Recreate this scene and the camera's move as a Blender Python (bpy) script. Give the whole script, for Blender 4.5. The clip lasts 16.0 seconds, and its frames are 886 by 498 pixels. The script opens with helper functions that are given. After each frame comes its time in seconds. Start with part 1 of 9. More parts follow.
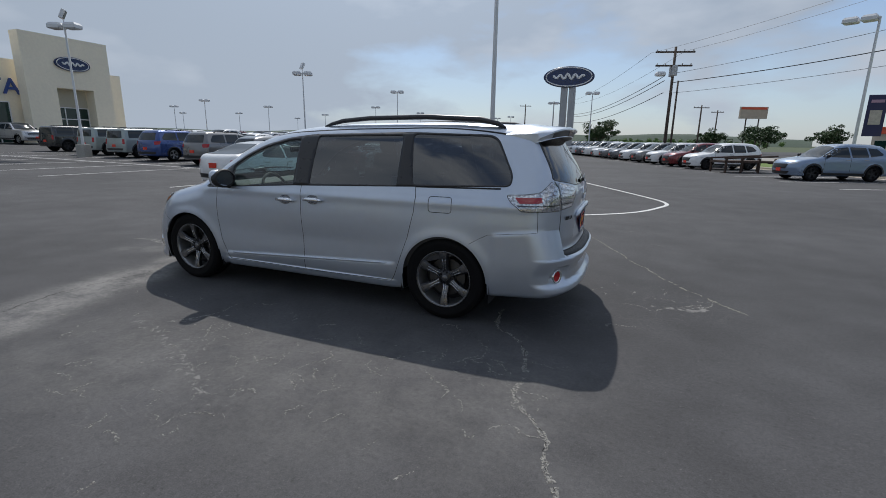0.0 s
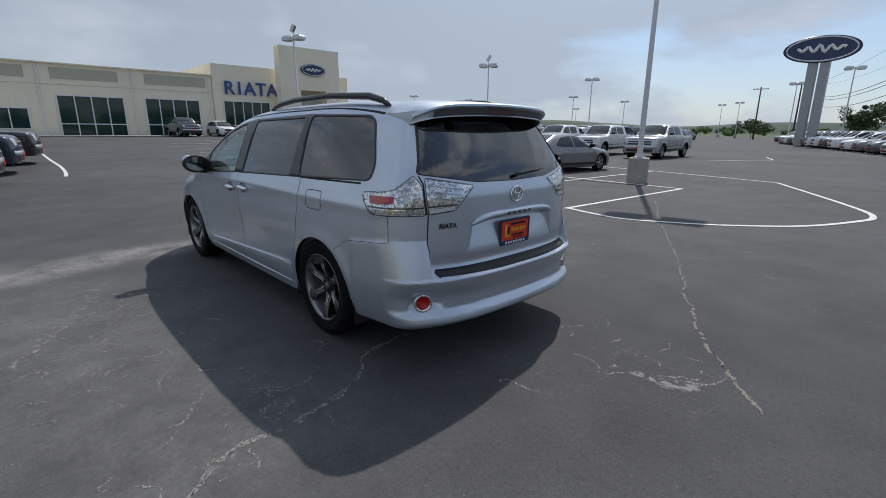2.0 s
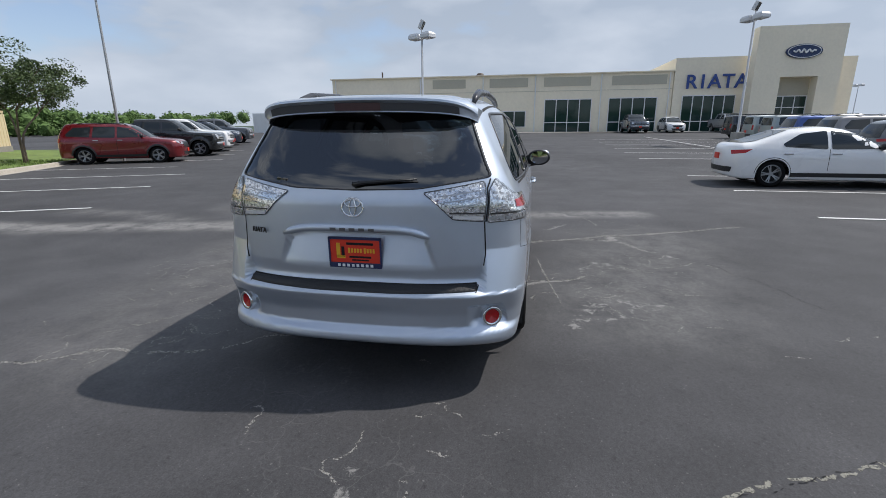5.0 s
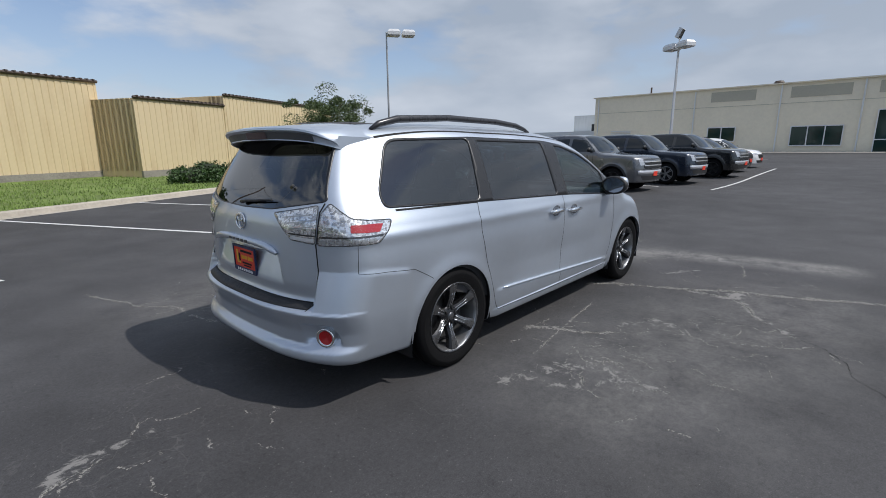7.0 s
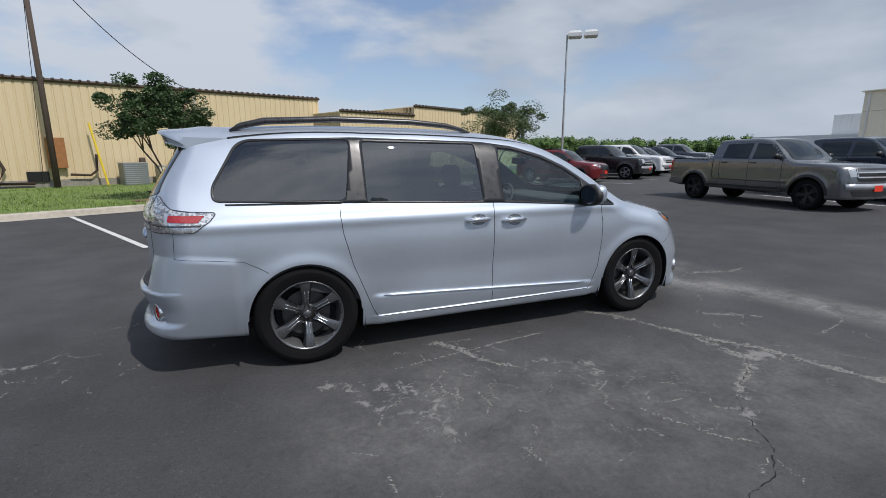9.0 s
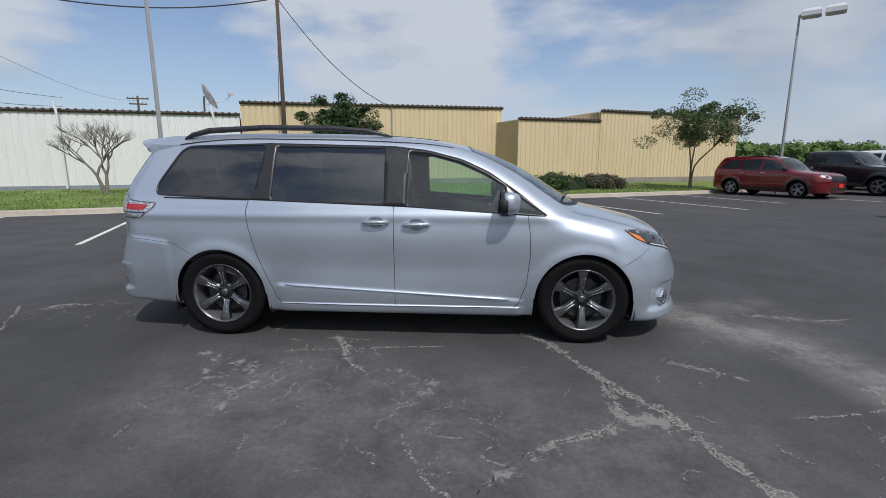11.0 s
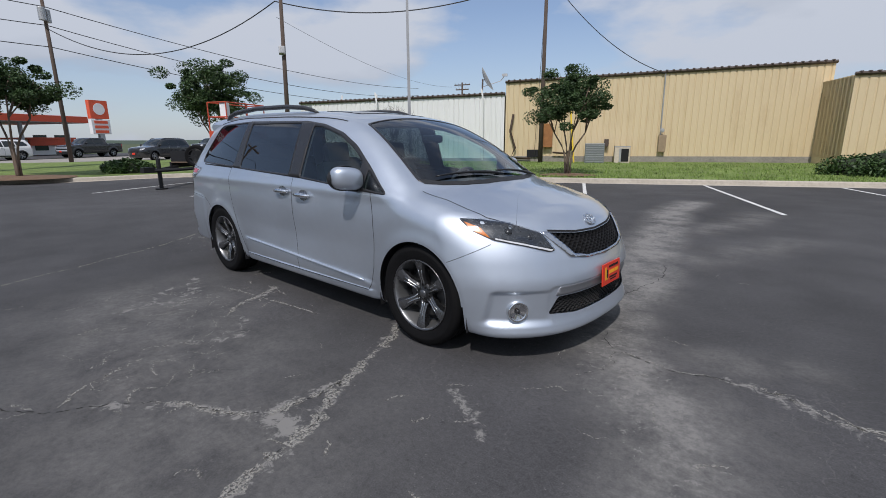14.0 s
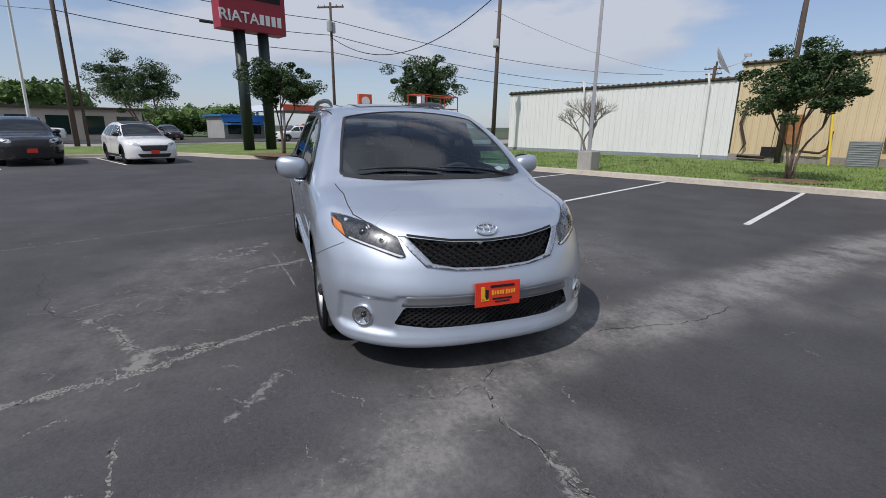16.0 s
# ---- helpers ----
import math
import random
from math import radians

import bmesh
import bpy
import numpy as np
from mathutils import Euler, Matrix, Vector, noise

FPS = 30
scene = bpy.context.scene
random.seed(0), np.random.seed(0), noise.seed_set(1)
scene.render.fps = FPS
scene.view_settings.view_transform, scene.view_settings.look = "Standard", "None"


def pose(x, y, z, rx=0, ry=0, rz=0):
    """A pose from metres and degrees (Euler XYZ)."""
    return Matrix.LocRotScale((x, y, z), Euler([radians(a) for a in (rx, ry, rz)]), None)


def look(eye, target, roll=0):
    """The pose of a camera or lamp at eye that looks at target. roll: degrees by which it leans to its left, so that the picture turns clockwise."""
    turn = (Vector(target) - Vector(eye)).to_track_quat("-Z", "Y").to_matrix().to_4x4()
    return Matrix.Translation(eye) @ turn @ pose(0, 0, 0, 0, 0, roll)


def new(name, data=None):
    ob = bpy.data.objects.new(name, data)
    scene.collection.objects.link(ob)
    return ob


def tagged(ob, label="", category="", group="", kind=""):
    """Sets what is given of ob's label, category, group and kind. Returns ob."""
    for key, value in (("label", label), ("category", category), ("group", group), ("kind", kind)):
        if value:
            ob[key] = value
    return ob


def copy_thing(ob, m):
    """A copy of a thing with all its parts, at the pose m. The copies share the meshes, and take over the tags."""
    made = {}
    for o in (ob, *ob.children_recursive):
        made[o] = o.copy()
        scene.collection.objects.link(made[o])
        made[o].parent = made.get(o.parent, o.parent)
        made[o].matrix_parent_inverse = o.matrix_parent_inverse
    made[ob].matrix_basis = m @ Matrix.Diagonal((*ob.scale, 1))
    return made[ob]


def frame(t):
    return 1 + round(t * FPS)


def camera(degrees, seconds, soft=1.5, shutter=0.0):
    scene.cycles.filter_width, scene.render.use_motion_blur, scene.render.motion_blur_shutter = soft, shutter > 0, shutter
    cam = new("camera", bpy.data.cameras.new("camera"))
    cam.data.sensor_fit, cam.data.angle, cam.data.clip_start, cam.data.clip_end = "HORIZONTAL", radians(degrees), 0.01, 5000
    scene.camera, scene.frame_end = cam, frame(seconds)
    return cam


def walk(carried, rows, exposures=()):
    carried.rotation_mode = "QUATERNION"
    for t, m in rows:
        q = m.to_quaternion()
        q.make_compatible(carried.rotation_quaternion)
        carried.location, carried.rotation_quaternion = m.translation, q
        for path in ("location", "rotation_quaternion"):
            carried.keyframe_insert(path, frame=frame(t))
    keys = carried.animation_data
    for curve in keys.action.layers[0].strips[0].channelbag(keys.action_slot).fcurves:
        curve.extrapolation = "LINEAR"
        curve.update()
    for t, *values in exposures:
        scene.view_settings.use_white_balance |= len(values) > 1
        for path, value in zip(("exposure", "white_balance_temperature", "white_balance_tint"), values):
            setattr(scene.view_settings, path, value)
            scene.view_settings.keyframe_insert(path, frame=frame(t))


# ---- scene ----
cam = camera(87.3, 16.0, 0.9)
PATH = [
    (0, (3.004, -4.589, 1.56), (2.264, -2.787, 1.106), 0.8),
    (0.5, (3.434, -4.186, 1.541), (2.525, -2.465, 1.083), 0.8),
    (1, (3.893, -3.664, 1.525), (2.806, -2.054, 1.051), 0.8),
    (1.5, (4.224, -3.164, 1.513), (2.983, -1.673, 1.027), 0.8),
    (2, (4.539, -2.557, 1.516), (3.127, -1.23, 1.021), 0.4),
    (2.5, (4.758, -2.018, 1.533), (3.196, -0.87, 1.039), 0.0),
    (3, (4.916, -1.379, 1.536), (3.196, -0.488, 1.041), -0.2),
    (3.5, (5.055, -0.82, 1.536), (3.219, -0.201, 1.039), -0.1),
    (3.7, (5.082, -0.582, 1.503), (3.208, -0.09, 1.006), -0.1),
    (5.8, (4.671, 1.839, 1.542), (2.913, 1.019, 1.057), -0.4),
    (6, (4.555, 2.041, 1.519), (2.844, 1.119, 1.047), -0.3),
    (6.5, (4.265, 2.508, 1.538), (2.678, 1.379, 1.085), -0.6),
    (7, (3.872, 3.024, 1.558), (2.438, 1.697, 1.129), -0.5),
    (7.5, (3.439, 3.393, 1.571), (2.148, 1.923, 1.153), -0.4),
    (8, (2.89, 3.8, 1.549), (1.772, 2.194, 1.135), -0.3),
    (8.2, (2.683, 3.91, 1.522), (1.636, 2.257, 1.111), -0.4),
    (10.3, (0.263, 4.607, 1.483), (0.093, 2.651, 1.105), 0.2),
    (10.5, (0.021, 4.621, 1.463), (-0.063, 2.658, 1.089), 0.1),
    (11, (-0.638, 4.65, 1.466), (-0.5, 2.688, 1.102), -0.0),
    (11.5, (-1.192, 4.591, 1.461), (-0.851, 2.655, 1.097), -0.3),
    (12, (-1.792, 4.442, 1.462), (-1.221, 2.56, 1.097), -0.4),
    (12.5, (-2.313, 4.261, 1.453), (-1.554, 2.45, 1.074), -0.2),
    (13, (-2.846, 3.926, 1.44), (-1.891, 2.218, 1.027), -0.3),
    (13.5, (-3.292, 3.599, 1.43), (-2.169, 2.004, 0.991), -0.3),
    (14, (-3.701, 3.162, 1.427), (-2.409, 1.705, 0.972), -0.4),
    (14.5, (-4.063, 2.738, 1.413), (-2.642, 1.41, 0.946), -0.5),
    (15, (-4.379, 2.219, 1.427), (-2.814, 1.074, 0.94), -0.4),
    (15.5, (-4.617, 1.769, 1.442), (-2.922, 0.828, 0.951), -0.0),
    (16, (-4.86, 1.241, 1.466), (-3.045, 0.564, 0.969), 0.7),
]
walk(cam, [(t, look(eye, target, roll)) for t, eye, target, roll in PATH],
     exposures=[(0, -0.16, 6500, 11), (1, -0.13, 6500, 11), (2.5, 0.02, 6500, 11), (3.5, 0.12, 6500, 12), (6, 0.22, 6500, 12), (6.5, 0.19, 6500, 12), (7.2, -0.02, 6500, 12), (8.2, -0.02, 6500, 12), (10.5, -0.10, 6500, 12), (12, -0.10, 6500, 13), (13.5, -0.10, 6500, 14), (16, -0.10, 6500, 15)])

# ---- light ----
SUN_WAY = Vector((-0.345, 0.675, 1.0)).normalized()      # towards the sun
SUN_EL = math.asin(SUN_WAY.z)
world = bpy.data.worlds.new("sky")
scene.world = world
world.use_nodes = True


def world_nodes():
    nt = world.node_tree
    nt.nodes.clear()
    N, L = nt.nodes.new, nt.links.new
    out, bg = N("ShaderNodeOutputWorld"), N("ShaderNodeBackground")
    sky = N("ShaderNodeTexSky")
    sky.sky_type, sky.sun_disc = "NISHITA", False
    sky.sun_elevation, sky.sun_rotation = SUN_EL, math.atan2(SUN_WAY.x, SUN_WAY.y)
    sky.air_density, sky.dust_density, sky.ozone_density = 1.0, 0.6, 1.0
    tc, mp, mp2 = N("ShaderNodeTexCoord"), N("ShaderNodeMapping"), N("ShaderNodeMapping")
    for m, up_by in ((mp, 0.0), (mp2, 0.16)):
        m.inputs["Scale"].default_value = (1.0, 1.0, 2.6)
        m.inputs["Location"].default_value = (SKY_SHIFT[0] + SUN_WAY.x * up_by, SKY_SHIFT[1] + SUN_WAY.y * up_by, SKY_SHIFT[2] + up_by)
        L(tc.outputs["Generated"], m.inputs["Vector"])

    def billow(vec, scale, detail, rough):
        n = N("ShaderNodeTexNoise")
        n.inputs["Scale"].default_value, n.inputs["Detail"].default_value, n.inputs["Roughness"].default_value = scale, detail, rough
        L(vec, n.inputs["Vector"])
        return n.outputs["Fac"]

    def calc(op, a, c, d=0.0):
        n = N("ShaderNodeMath")
        n.operation = op
        for k, v in ((0, a), (1, c), (2, d)):
            if isinstance(v, (int, float)):
                n.inputs[k].default_value = v
            else:
                L(v, n.inputs[k])
        return n.outputs[0]

    n1, n1b = billow(mp.outputs["Vector"], 2.1, 10, 0.52), billow(mp2.outputs["Vector"], 2.1, 4, 0.5)
    wide = billow(mp.outputs["Vector"], 1.1, 6, 0.5)
    west = N("ShaderNodeVectorMath")
    west.operation, west.inputs[1].default_value = "DOT_PRODUCT", (-0.80, 0.55, 0.10)
    L(tc.outputs["Generated"], west.inputs[0])
    cover, tone = N("ShaderNodeValToRGB"), N("ShaderNodeValToRGB")
    cover.color_ramp.elements[0].position, cover.color_ramp.elements[1].position = 0.46, 0.56
    tone.color_ramp.elements[0].position, tone.color_ramp.elements[0].color = 0.32, (*CLOUD_DARK, 1)
    tone.color_ramp.elements[1].position, tone.color_ramp.elements[1].color = 0.72, (*CLOUD_LIGHT, 1)
    L(calc("MULTIPLY_ADD", calc("MAXIMUM", west.outputs["Value"], 0.0), 0.13, n1), cover.inputs["Fac"])
    lit = calc("MULTIPLY_ADD", calc("SUBTRACT", n1, n1b), 1.5, calc("MULTIPLY_ADD", wide, 0.6, 0.22))
    L(calc("MULTIPLY_ADD", west.outputs["Value"], -0.20, lit), tone.inputs["Fac"])
    mix = N("ShaderNodeMix")
    mix.data_type = "RGBA"
    amount = N("ShaderNodeMath")
    amount.operation = "MULTIPLY"
    amount.inputs[1].default_value = 0.97
    L(cover.outputs["Color"], amount.inputs[0])
    L(amount.outputs[0], mix.inputs["Factor"])
    lift = N("ShaderNodeMix")
    lift.data_type, lift.blend_type = "RGBA", "MULTIPLY"
    lift.inputs["Factor"].default_value = 1.0
    lift.inputs["B"].default_value = (*SKY_TINT, 1)
    L(sky.outputs["Color"], lift.inputs["A"])
    L(lift.outputs["Result"], mix.inputs["A"])
    # clouds shine more towards the sun
    dot, ramp_up, power, bright = N("ShaderNodeVectorMath"), N("ShaderNodeMath"), N("ShaderNodeMath"), N("ShaderNodeVectorMath")
    dot.operation, dot.inputs[1].default_value = "DOT_PRODUCT", SUN_WAY
    L(tc.outputs["Generated"], dot.inputs[0])
    power.operation, power.inputs[1].default_value = "POWER", 5.0
    clip = N("ShaderNodeMath")
    clip.operation, clip.inputs[1].default_value = "MAXIMUM", 0.0
    L(dot.outputs["Value"], clip.inputs[0])
    L(clip.outputs[0], power.inputs[0])
    ramp_up.operation, ramp_up.inputs[1].default_value, ramp_up.inputs[2].default_value = "MULTIPLY_ADD", 1.3, 1.0
    L(power.outputs[0], ramp_up.inputs[0])
    bright.operation = "SCALE"
    L(tone.outputs["Color"], bright.inputs[0])
    L(ramp_up.outputs[0], bright.inputs["Scale"])
    L(bright.outputs["Vector"], mix.inputs["B"])
    # haze low over the horizon
    up, low, haze = N("ShaderNodeSeparateXYZ"), N("ShaderNodeMapRange"), N("ShaderNodeMix")
    L(tc.outputs["Generated"], up.inputs["Vector"])
    for k, v in zip(("From Min", "From Max", "To Min", "To Max"), (0.0, 0.24, 0.62, 0.20)):
        low.inputs[k].default_value = v
    L(up.outputs["Z"], low.inputs["Value"])
    haze.data_type = "RGBA"
    haze.inputs["B"].default_value = (*HAZE, 1)
    L(low.outputs["Result"], haze.inputs["Factor"])
    L(mix.outputs["Result"], haze.inputs["A"])
    bg.inputs["Strength"].default_value = SKY_STRENGTH
    L(haze.outputs["Result"], bg.inputs["Color"])
    L(bg.outputs["Background"], out.inputs["Surface"])


SKY_SHIFT, SKY_STRENGTH, SKY_TINT = (3.1, 1.7, 0.4), 0.121, (0.82, 0.90, 1.0)
HAZE = (4.0, 4.6, 5.4)
CLOUD_DARK, CLOUD_LIGHT = (2.7, 3.25, 4.0), (5.05, 5.5, 6.1)
world_nodes()
sun = new("sun", bpy.data.lights.new("sun", "SUN"))
sun.data.energy, sun.data.angle, sun.data.color = 3.2, radians(0.6), (1.0, 0.965, 0.91)
sun.matrix_world = look((0, 0, 30), Vector((0, 0, 30)) - SUN_WAY)

# ---- materials ----
MATS = {}


def mat(name, colour, rough=0.6, metal=0.0, vary=0.12, scale=6.0, bump=0.0, bump_scale=60.0, coat=0.0, spec=0.5, emit=0.0, alpha=1.0):
    """A surface with variation at two scales in object space, and fine relief."""
    if name in MATS:
        return MATS[name]
    m = bpy.data.materials.new(name)
    m.use_nodes = True
    nt = m.node_tree
    N, L = nt.nodes.new, nt.links.new
    b = nt.nodes["Principled BSDF"]
    b.inputs["Base Color"].default_value = (*colour, 1)
    b.inputs["Roughness"].default_value, b.inputs["Metallic"].default_value = rough, metal
    b.inputs["Coat Weight"].default_value, b.inputs["Coat Roughness"].default_value = coat, 0.03
    b.inputs["Specular IOR Level"].default_value = spec
    if emit:
        b.inputs["Emission Color"].default_value, b.inputs["Emission Strength"].default_value = (*colour, 1), emit
    tc = N("ShaderNodeTexCoord")
    if vary:
        n1, n2, add, ramp = N("ShaderNodeTexNoise"), N("ShaderNodeTexNoise"), N("ShaderNodeMath"), N("ShaderNodeMapRange")
        n1.inputs["Scale"].default_value, n1.inputs["Detail"].default_value = scale, 5
        n2.inputs["Scale"].default_value, n2.inputs["Detail"].default_value = scale * 9, 3
        for n in (n1, n2):
            L(tc.outputs["Object"], n.inputs["Vector"])
        add.operation = "ADD"
        L(n1.outputs["Fac"], add.inputs[0])
        L(n2.outputs["Fac"], add.inputs[1])
        ramp.inputs["From Min"].default_value, ramp.inputs["From Max"].default_value = 0.6, 1.4
        ramp.inputs["To Min"].default_value, ramp.inputs["To Max"].default_value = 1 - vary, 1 + vary
        L(add.outputs[0], ramp.inputs["Value"])
        mul = N("ShaderNodeVectorMath")
        mul.operation = "SCALE"
        mul.inputs[0].default_value = colour
        L(ramp.outputs["Result"], mul.inputs["Scale"])
        L(mul.outputs["Vector"], b.inputs["Base Color"])
        rr = N("ShaderNodeMapRange")
        rr.inputs["From Min"].default_value, rr.inputs["From Max"].default_value = 0.3, 0.7
        rr.inputs["To Min"].default_value, rr.inputs["To Max"].default_value = max(rough - 0.06, 0.02), min(rough + 0.06, 1)
        L(n1.outputs["Fac"], rr.inputs["Value"])
        L(rr.outputs["Result"], b.inputs["Roughness"])
    if bump:
        n3, bp = N("ShaderNodeTexNoise"), N("ShaderNodeBump")
        n3.inputs["Scale"].default_value, n3.inputs["Detail"].default_value = bump_scale, 4
        bp.inputs["Strength"].default_value, bp.inputs["Distance"].default_value = bump, 0.01
        L(tc.outputs["Object"], n3.inputs["Vector"])
        L(n3.outputs["Fac"], bp.inputs["Height"])
        L(bp.outputs["Normal"], b.inputs["Normal"])
    MATS[name] = m
    return m


def glass(name, tint, clear=0.6, rough=0.0, gloss=0.065):
    """Vehicle and window glazing: part tinted see-through, part mirror by Fresnel."""
    if name in MATS:
        return MATS[name]
    m = bpy.data.materials.new(name)
    m.use_nodes = True
    nt = m.node_tree
    nt.nodes.clear()
    N, L = nt.nodes.new, nt.links.new
    out, tr, gl, fr, mx = N("ShaderNodeOutputMaterial"), N("ShaderNodeBsdfTransparent"), N("ShaderNodeBsdfGlossy"), N("ShaderNodeLayerWeight"), N("ShaderNodeMixShader")
    tr.inputs["Color"].default_value = (*[c * clear for c in tint], 1)
    gl.inputs["Roughness"].default_value, gl.inputs["Color"].default_value = rough, (1, 1, 1, 1)
    fr.inputs["Blend"].default_value = 0.5
    pw, ad = N("ShaderNodeMath"), N("ShaderNodeMath")
    pw.operation, pw.inputs[1].default_value = "POWER", 4.5
    ad.operation, ad.inputs[1].default_value, ad.inputs[2].default_value = "MULTIPLY_ADD", 0.8, gloss
    L(fr.outputs["Facing"], pw.inputs[0])
    L(pw.outputs[0], ad.inputs[0])
    L(ad.outputs[0], mx.inputs["Fac"])
    L(tr.outputs["BSDF"], mx.inputs[1])
    L(gl.outputs["BSDF"], mx.inputs[2])
    L(mx.outputs["Shader"], out.inputs["Surface"])
    MATS[name] = m
    return m


def paint(name, colour, metal=0.0, rough=0.32, flake=0.0):
    """Clear-coated car paint, with flakes where it is metallic."""
    if name in MATS:
        return MATS[name]
    m = mat(name, colour, rough, metal, 0.025, 1.5, 0, 0, 1.0)
    if flake:
        nt = m.node_tree
        N, L = nt.nodes.new, nt.links.new
        b = nt.nodes["Principled BSDF"]
        tc, v, bp = N("ShaderNodeTexCoord"), N("ShaderNodeTexVoronoi"), N("ShaderNodeBump")
        v.inputs["Scale"].default_value = 900
        L(tc.outputs["Object"], v.inputs["Vector"])
        L(v.outputs["Distance"], bp.inputs["Height"])
        bp.inputs["Strength"].default_value, bp.inputs["Distance"].default_value = flake, 0.001
        L(bp.outputs["Normal"], b.inputs["Normal"])
    return m


def asphalt_material():
    """Worn asphalt: aggregate, broad tone changes, pale dust patches and fine crazing."""
    m = mat("asphalt", (0.05, 0.05, 0.053), 0.86, 0, 0.0, 1, 0, 1)
    nt = m.node_tree
    N, L = nt.nodes.new, nt.links.new
    b = nt.nodes["Principled BSDF"]
    tc = N("ShaderNodeTexCoord")

    def noise_tex(scale, detail, rough=0.55, dist=0.0):
        n = N("ShaderNodeTexNoise")
        n.inputs["Scale"].default_value, n.inputs["Detail"].default_value = scale, detail
        n.inputs["Roughness"].default_value, n.inputs["Distortion"].default_value = rough, dist
        L(tc.outputs["Object"], n.inputs["Vector"])
        return n.outputs["Fac"]

    def ramp(src, lo, hi, a=0.0, z=1.0):
        r = N("ShaderNodeMapRange")
        for k, v in zip(("From Min", "From Max", "To Min", "To Max"), (lo, hi, a, z)):
            r.inputs[k].default_value = v
        L(src, r.inputs["Value"])
        return r.outputs["Result"]

    def math_node(op, a, c):
        n = N("ShaderNodeMath")
        n.operation = op
        for k, v in ((0, a), (1, c)):
            if isinstance(v, (int, float)):
                n.inputs[k].default_value = v
            else:
                L(v, n.inputs[k])
        return n.outputs[0]

    grain = ramp(noise_tex(120, 3, 0.75), 0.25, 0.75, 0.6, 1.4)
    broad = ramp(noise_tex(0.16, 5), 0.35, 0.65, 0.76, 1.24)
    mid = ramp(noise_tex(1.3, 6, 0.6), 0.3, 0.7, 0.80, 1.20)
    coarse = ramp(noise_tex(38, 4, 0.8), 0.28, 0.72, 0.72, 1.28)
    tone = math_node("MULTIPLY", math_node("MULTIPLY", grain, broad), math_node("MULTIPLY", mid, coarse))
    # pale dust in worn patches and along hairline crazing
    vor = N("ShaderNodeTexVoronoi")
    vor.feature, vor.inputs["Scale"].default_value = "DISTANCE_TO_EDGE", 2.6
    warp = N("ShaderNodeTexNoise")
    warp.inputs["Scale"].default_value, warp.inputs["Detail"].default_value = 3.0, 4
    L(tc.outputs["Object"], warp.inputs["Vector"])
    wm = N("ShaderNodeVectorMath")
    wm.operation = "MULTIPLY_ADD"
    wm.inputs[1].default_value = (0.5, 0.5, 0.5)
    L(warp.outputs["Color"], wm.inputs[0])
    L(tc.outputs["Object"], wm.inputs[2])
    L(wm.outputs["Vector"], vor.inputs["Vector"])
    hair = ramp(vor.outputs["Distance"], 0.012, 0.0)
    zone = ramp(noise_tex(0.55, 4, 0.6), 0.52, 0.66)
    speck = ramp(noise_tex(9, 6, 0.75), 0.60, 0.72)
    laid, crazed = N("ShaderNodeAttribute"), N("ShaderNodeAttribute")
    laid.attribute_name, crazed.attribute_name = "dust", "crazing"
    zone = math_node("MAXIMUM", math_node("MULTIPLY", zone, 0.55), crazed.outputs["Fac"])
    dust = math_node("MULTIPLY", zone, math_node("MAXIMUM", math_node("MULTIPLY", hair, 0.45), math_node("MULTIPLY", speck, 0.55)))
    cloud = ramp(noise_tex(2.2, 9, 0.7), 0.36, 0.64, 0.15, 1.4)
    gritty = ramp(noise_tex(26, 6, 0.75), 0.35, 0.65, 0.45, 1.1)
    film = math_node("MULTIPLY", math_node("MULTIPLY", laid.outputs["Fac"], cloud), gritty)
    scuffed = N("ShaderNodeAttribute")
    scuffed.attribute_name = "scuff"
    flecks = ramp(noise_tex(13, 12, 0.78, 0.6), 0.3, 0.7, -0.75, 0.75)
    scuff = ramp(math_node("ADD", scuffed.outputs["Fac"], math_node("MULTIPLY", flecks, 1.1)), 0.62, 0.95, 0.0, 0.75)
    film = math_node("MAXIMUM", film, math_node("MULTIPLY", scuff, ramp(scuffed.outputs["Fac"], 0.02, 0.25)))
    pits = ramp(noise_tex(21, 5, 0.7), 0.30, 0.42, 0.62, 1.0)
    tone = math_node("MULTIPLY", tone, pits)
    pebble = ramp(noise_tex(48, 3, 0.6), 0.66, 0.72, 0.0, 0.5)
    dust = math_node("MINIMUM", math_node("MAXIMUM", math_node("MAXIMUM", dust, math_node("MULTIPLY", film, 1.45)), pebble), 1.0)
    mix = N("ShaderNodeMix")
    mix.data_type = "RGBA"
    mix.inputs["B"].default_value = (0.235, 0.228, 0.215, 1)
    sc = N("ShaderNodeVectorMath")
    sc.operation = "SCALE"
    sc.inputs[0].default_value = ASPHALT
    L(tone, sc.inputs["Scale"])
    L(sc.outputs["Vector"], mix.inputs["A"])
    L(math_node("MULTIPLY", dust, 0.8), mix.inputs["Factor"])
    L(mix.outputs["Result"], b.inputs["Base Color"])
    bp = N("ShaderNodeBump")
    bp.inputs["Strength"].default_value, bp.inputs["Distance"].default_value = 0.35, 0.004
    L(noise_tex(150, 3, 0.7), bp.inputs["Height"])
    L(bp.outputs["Normal"], b.inputs["Normal"])
    return m


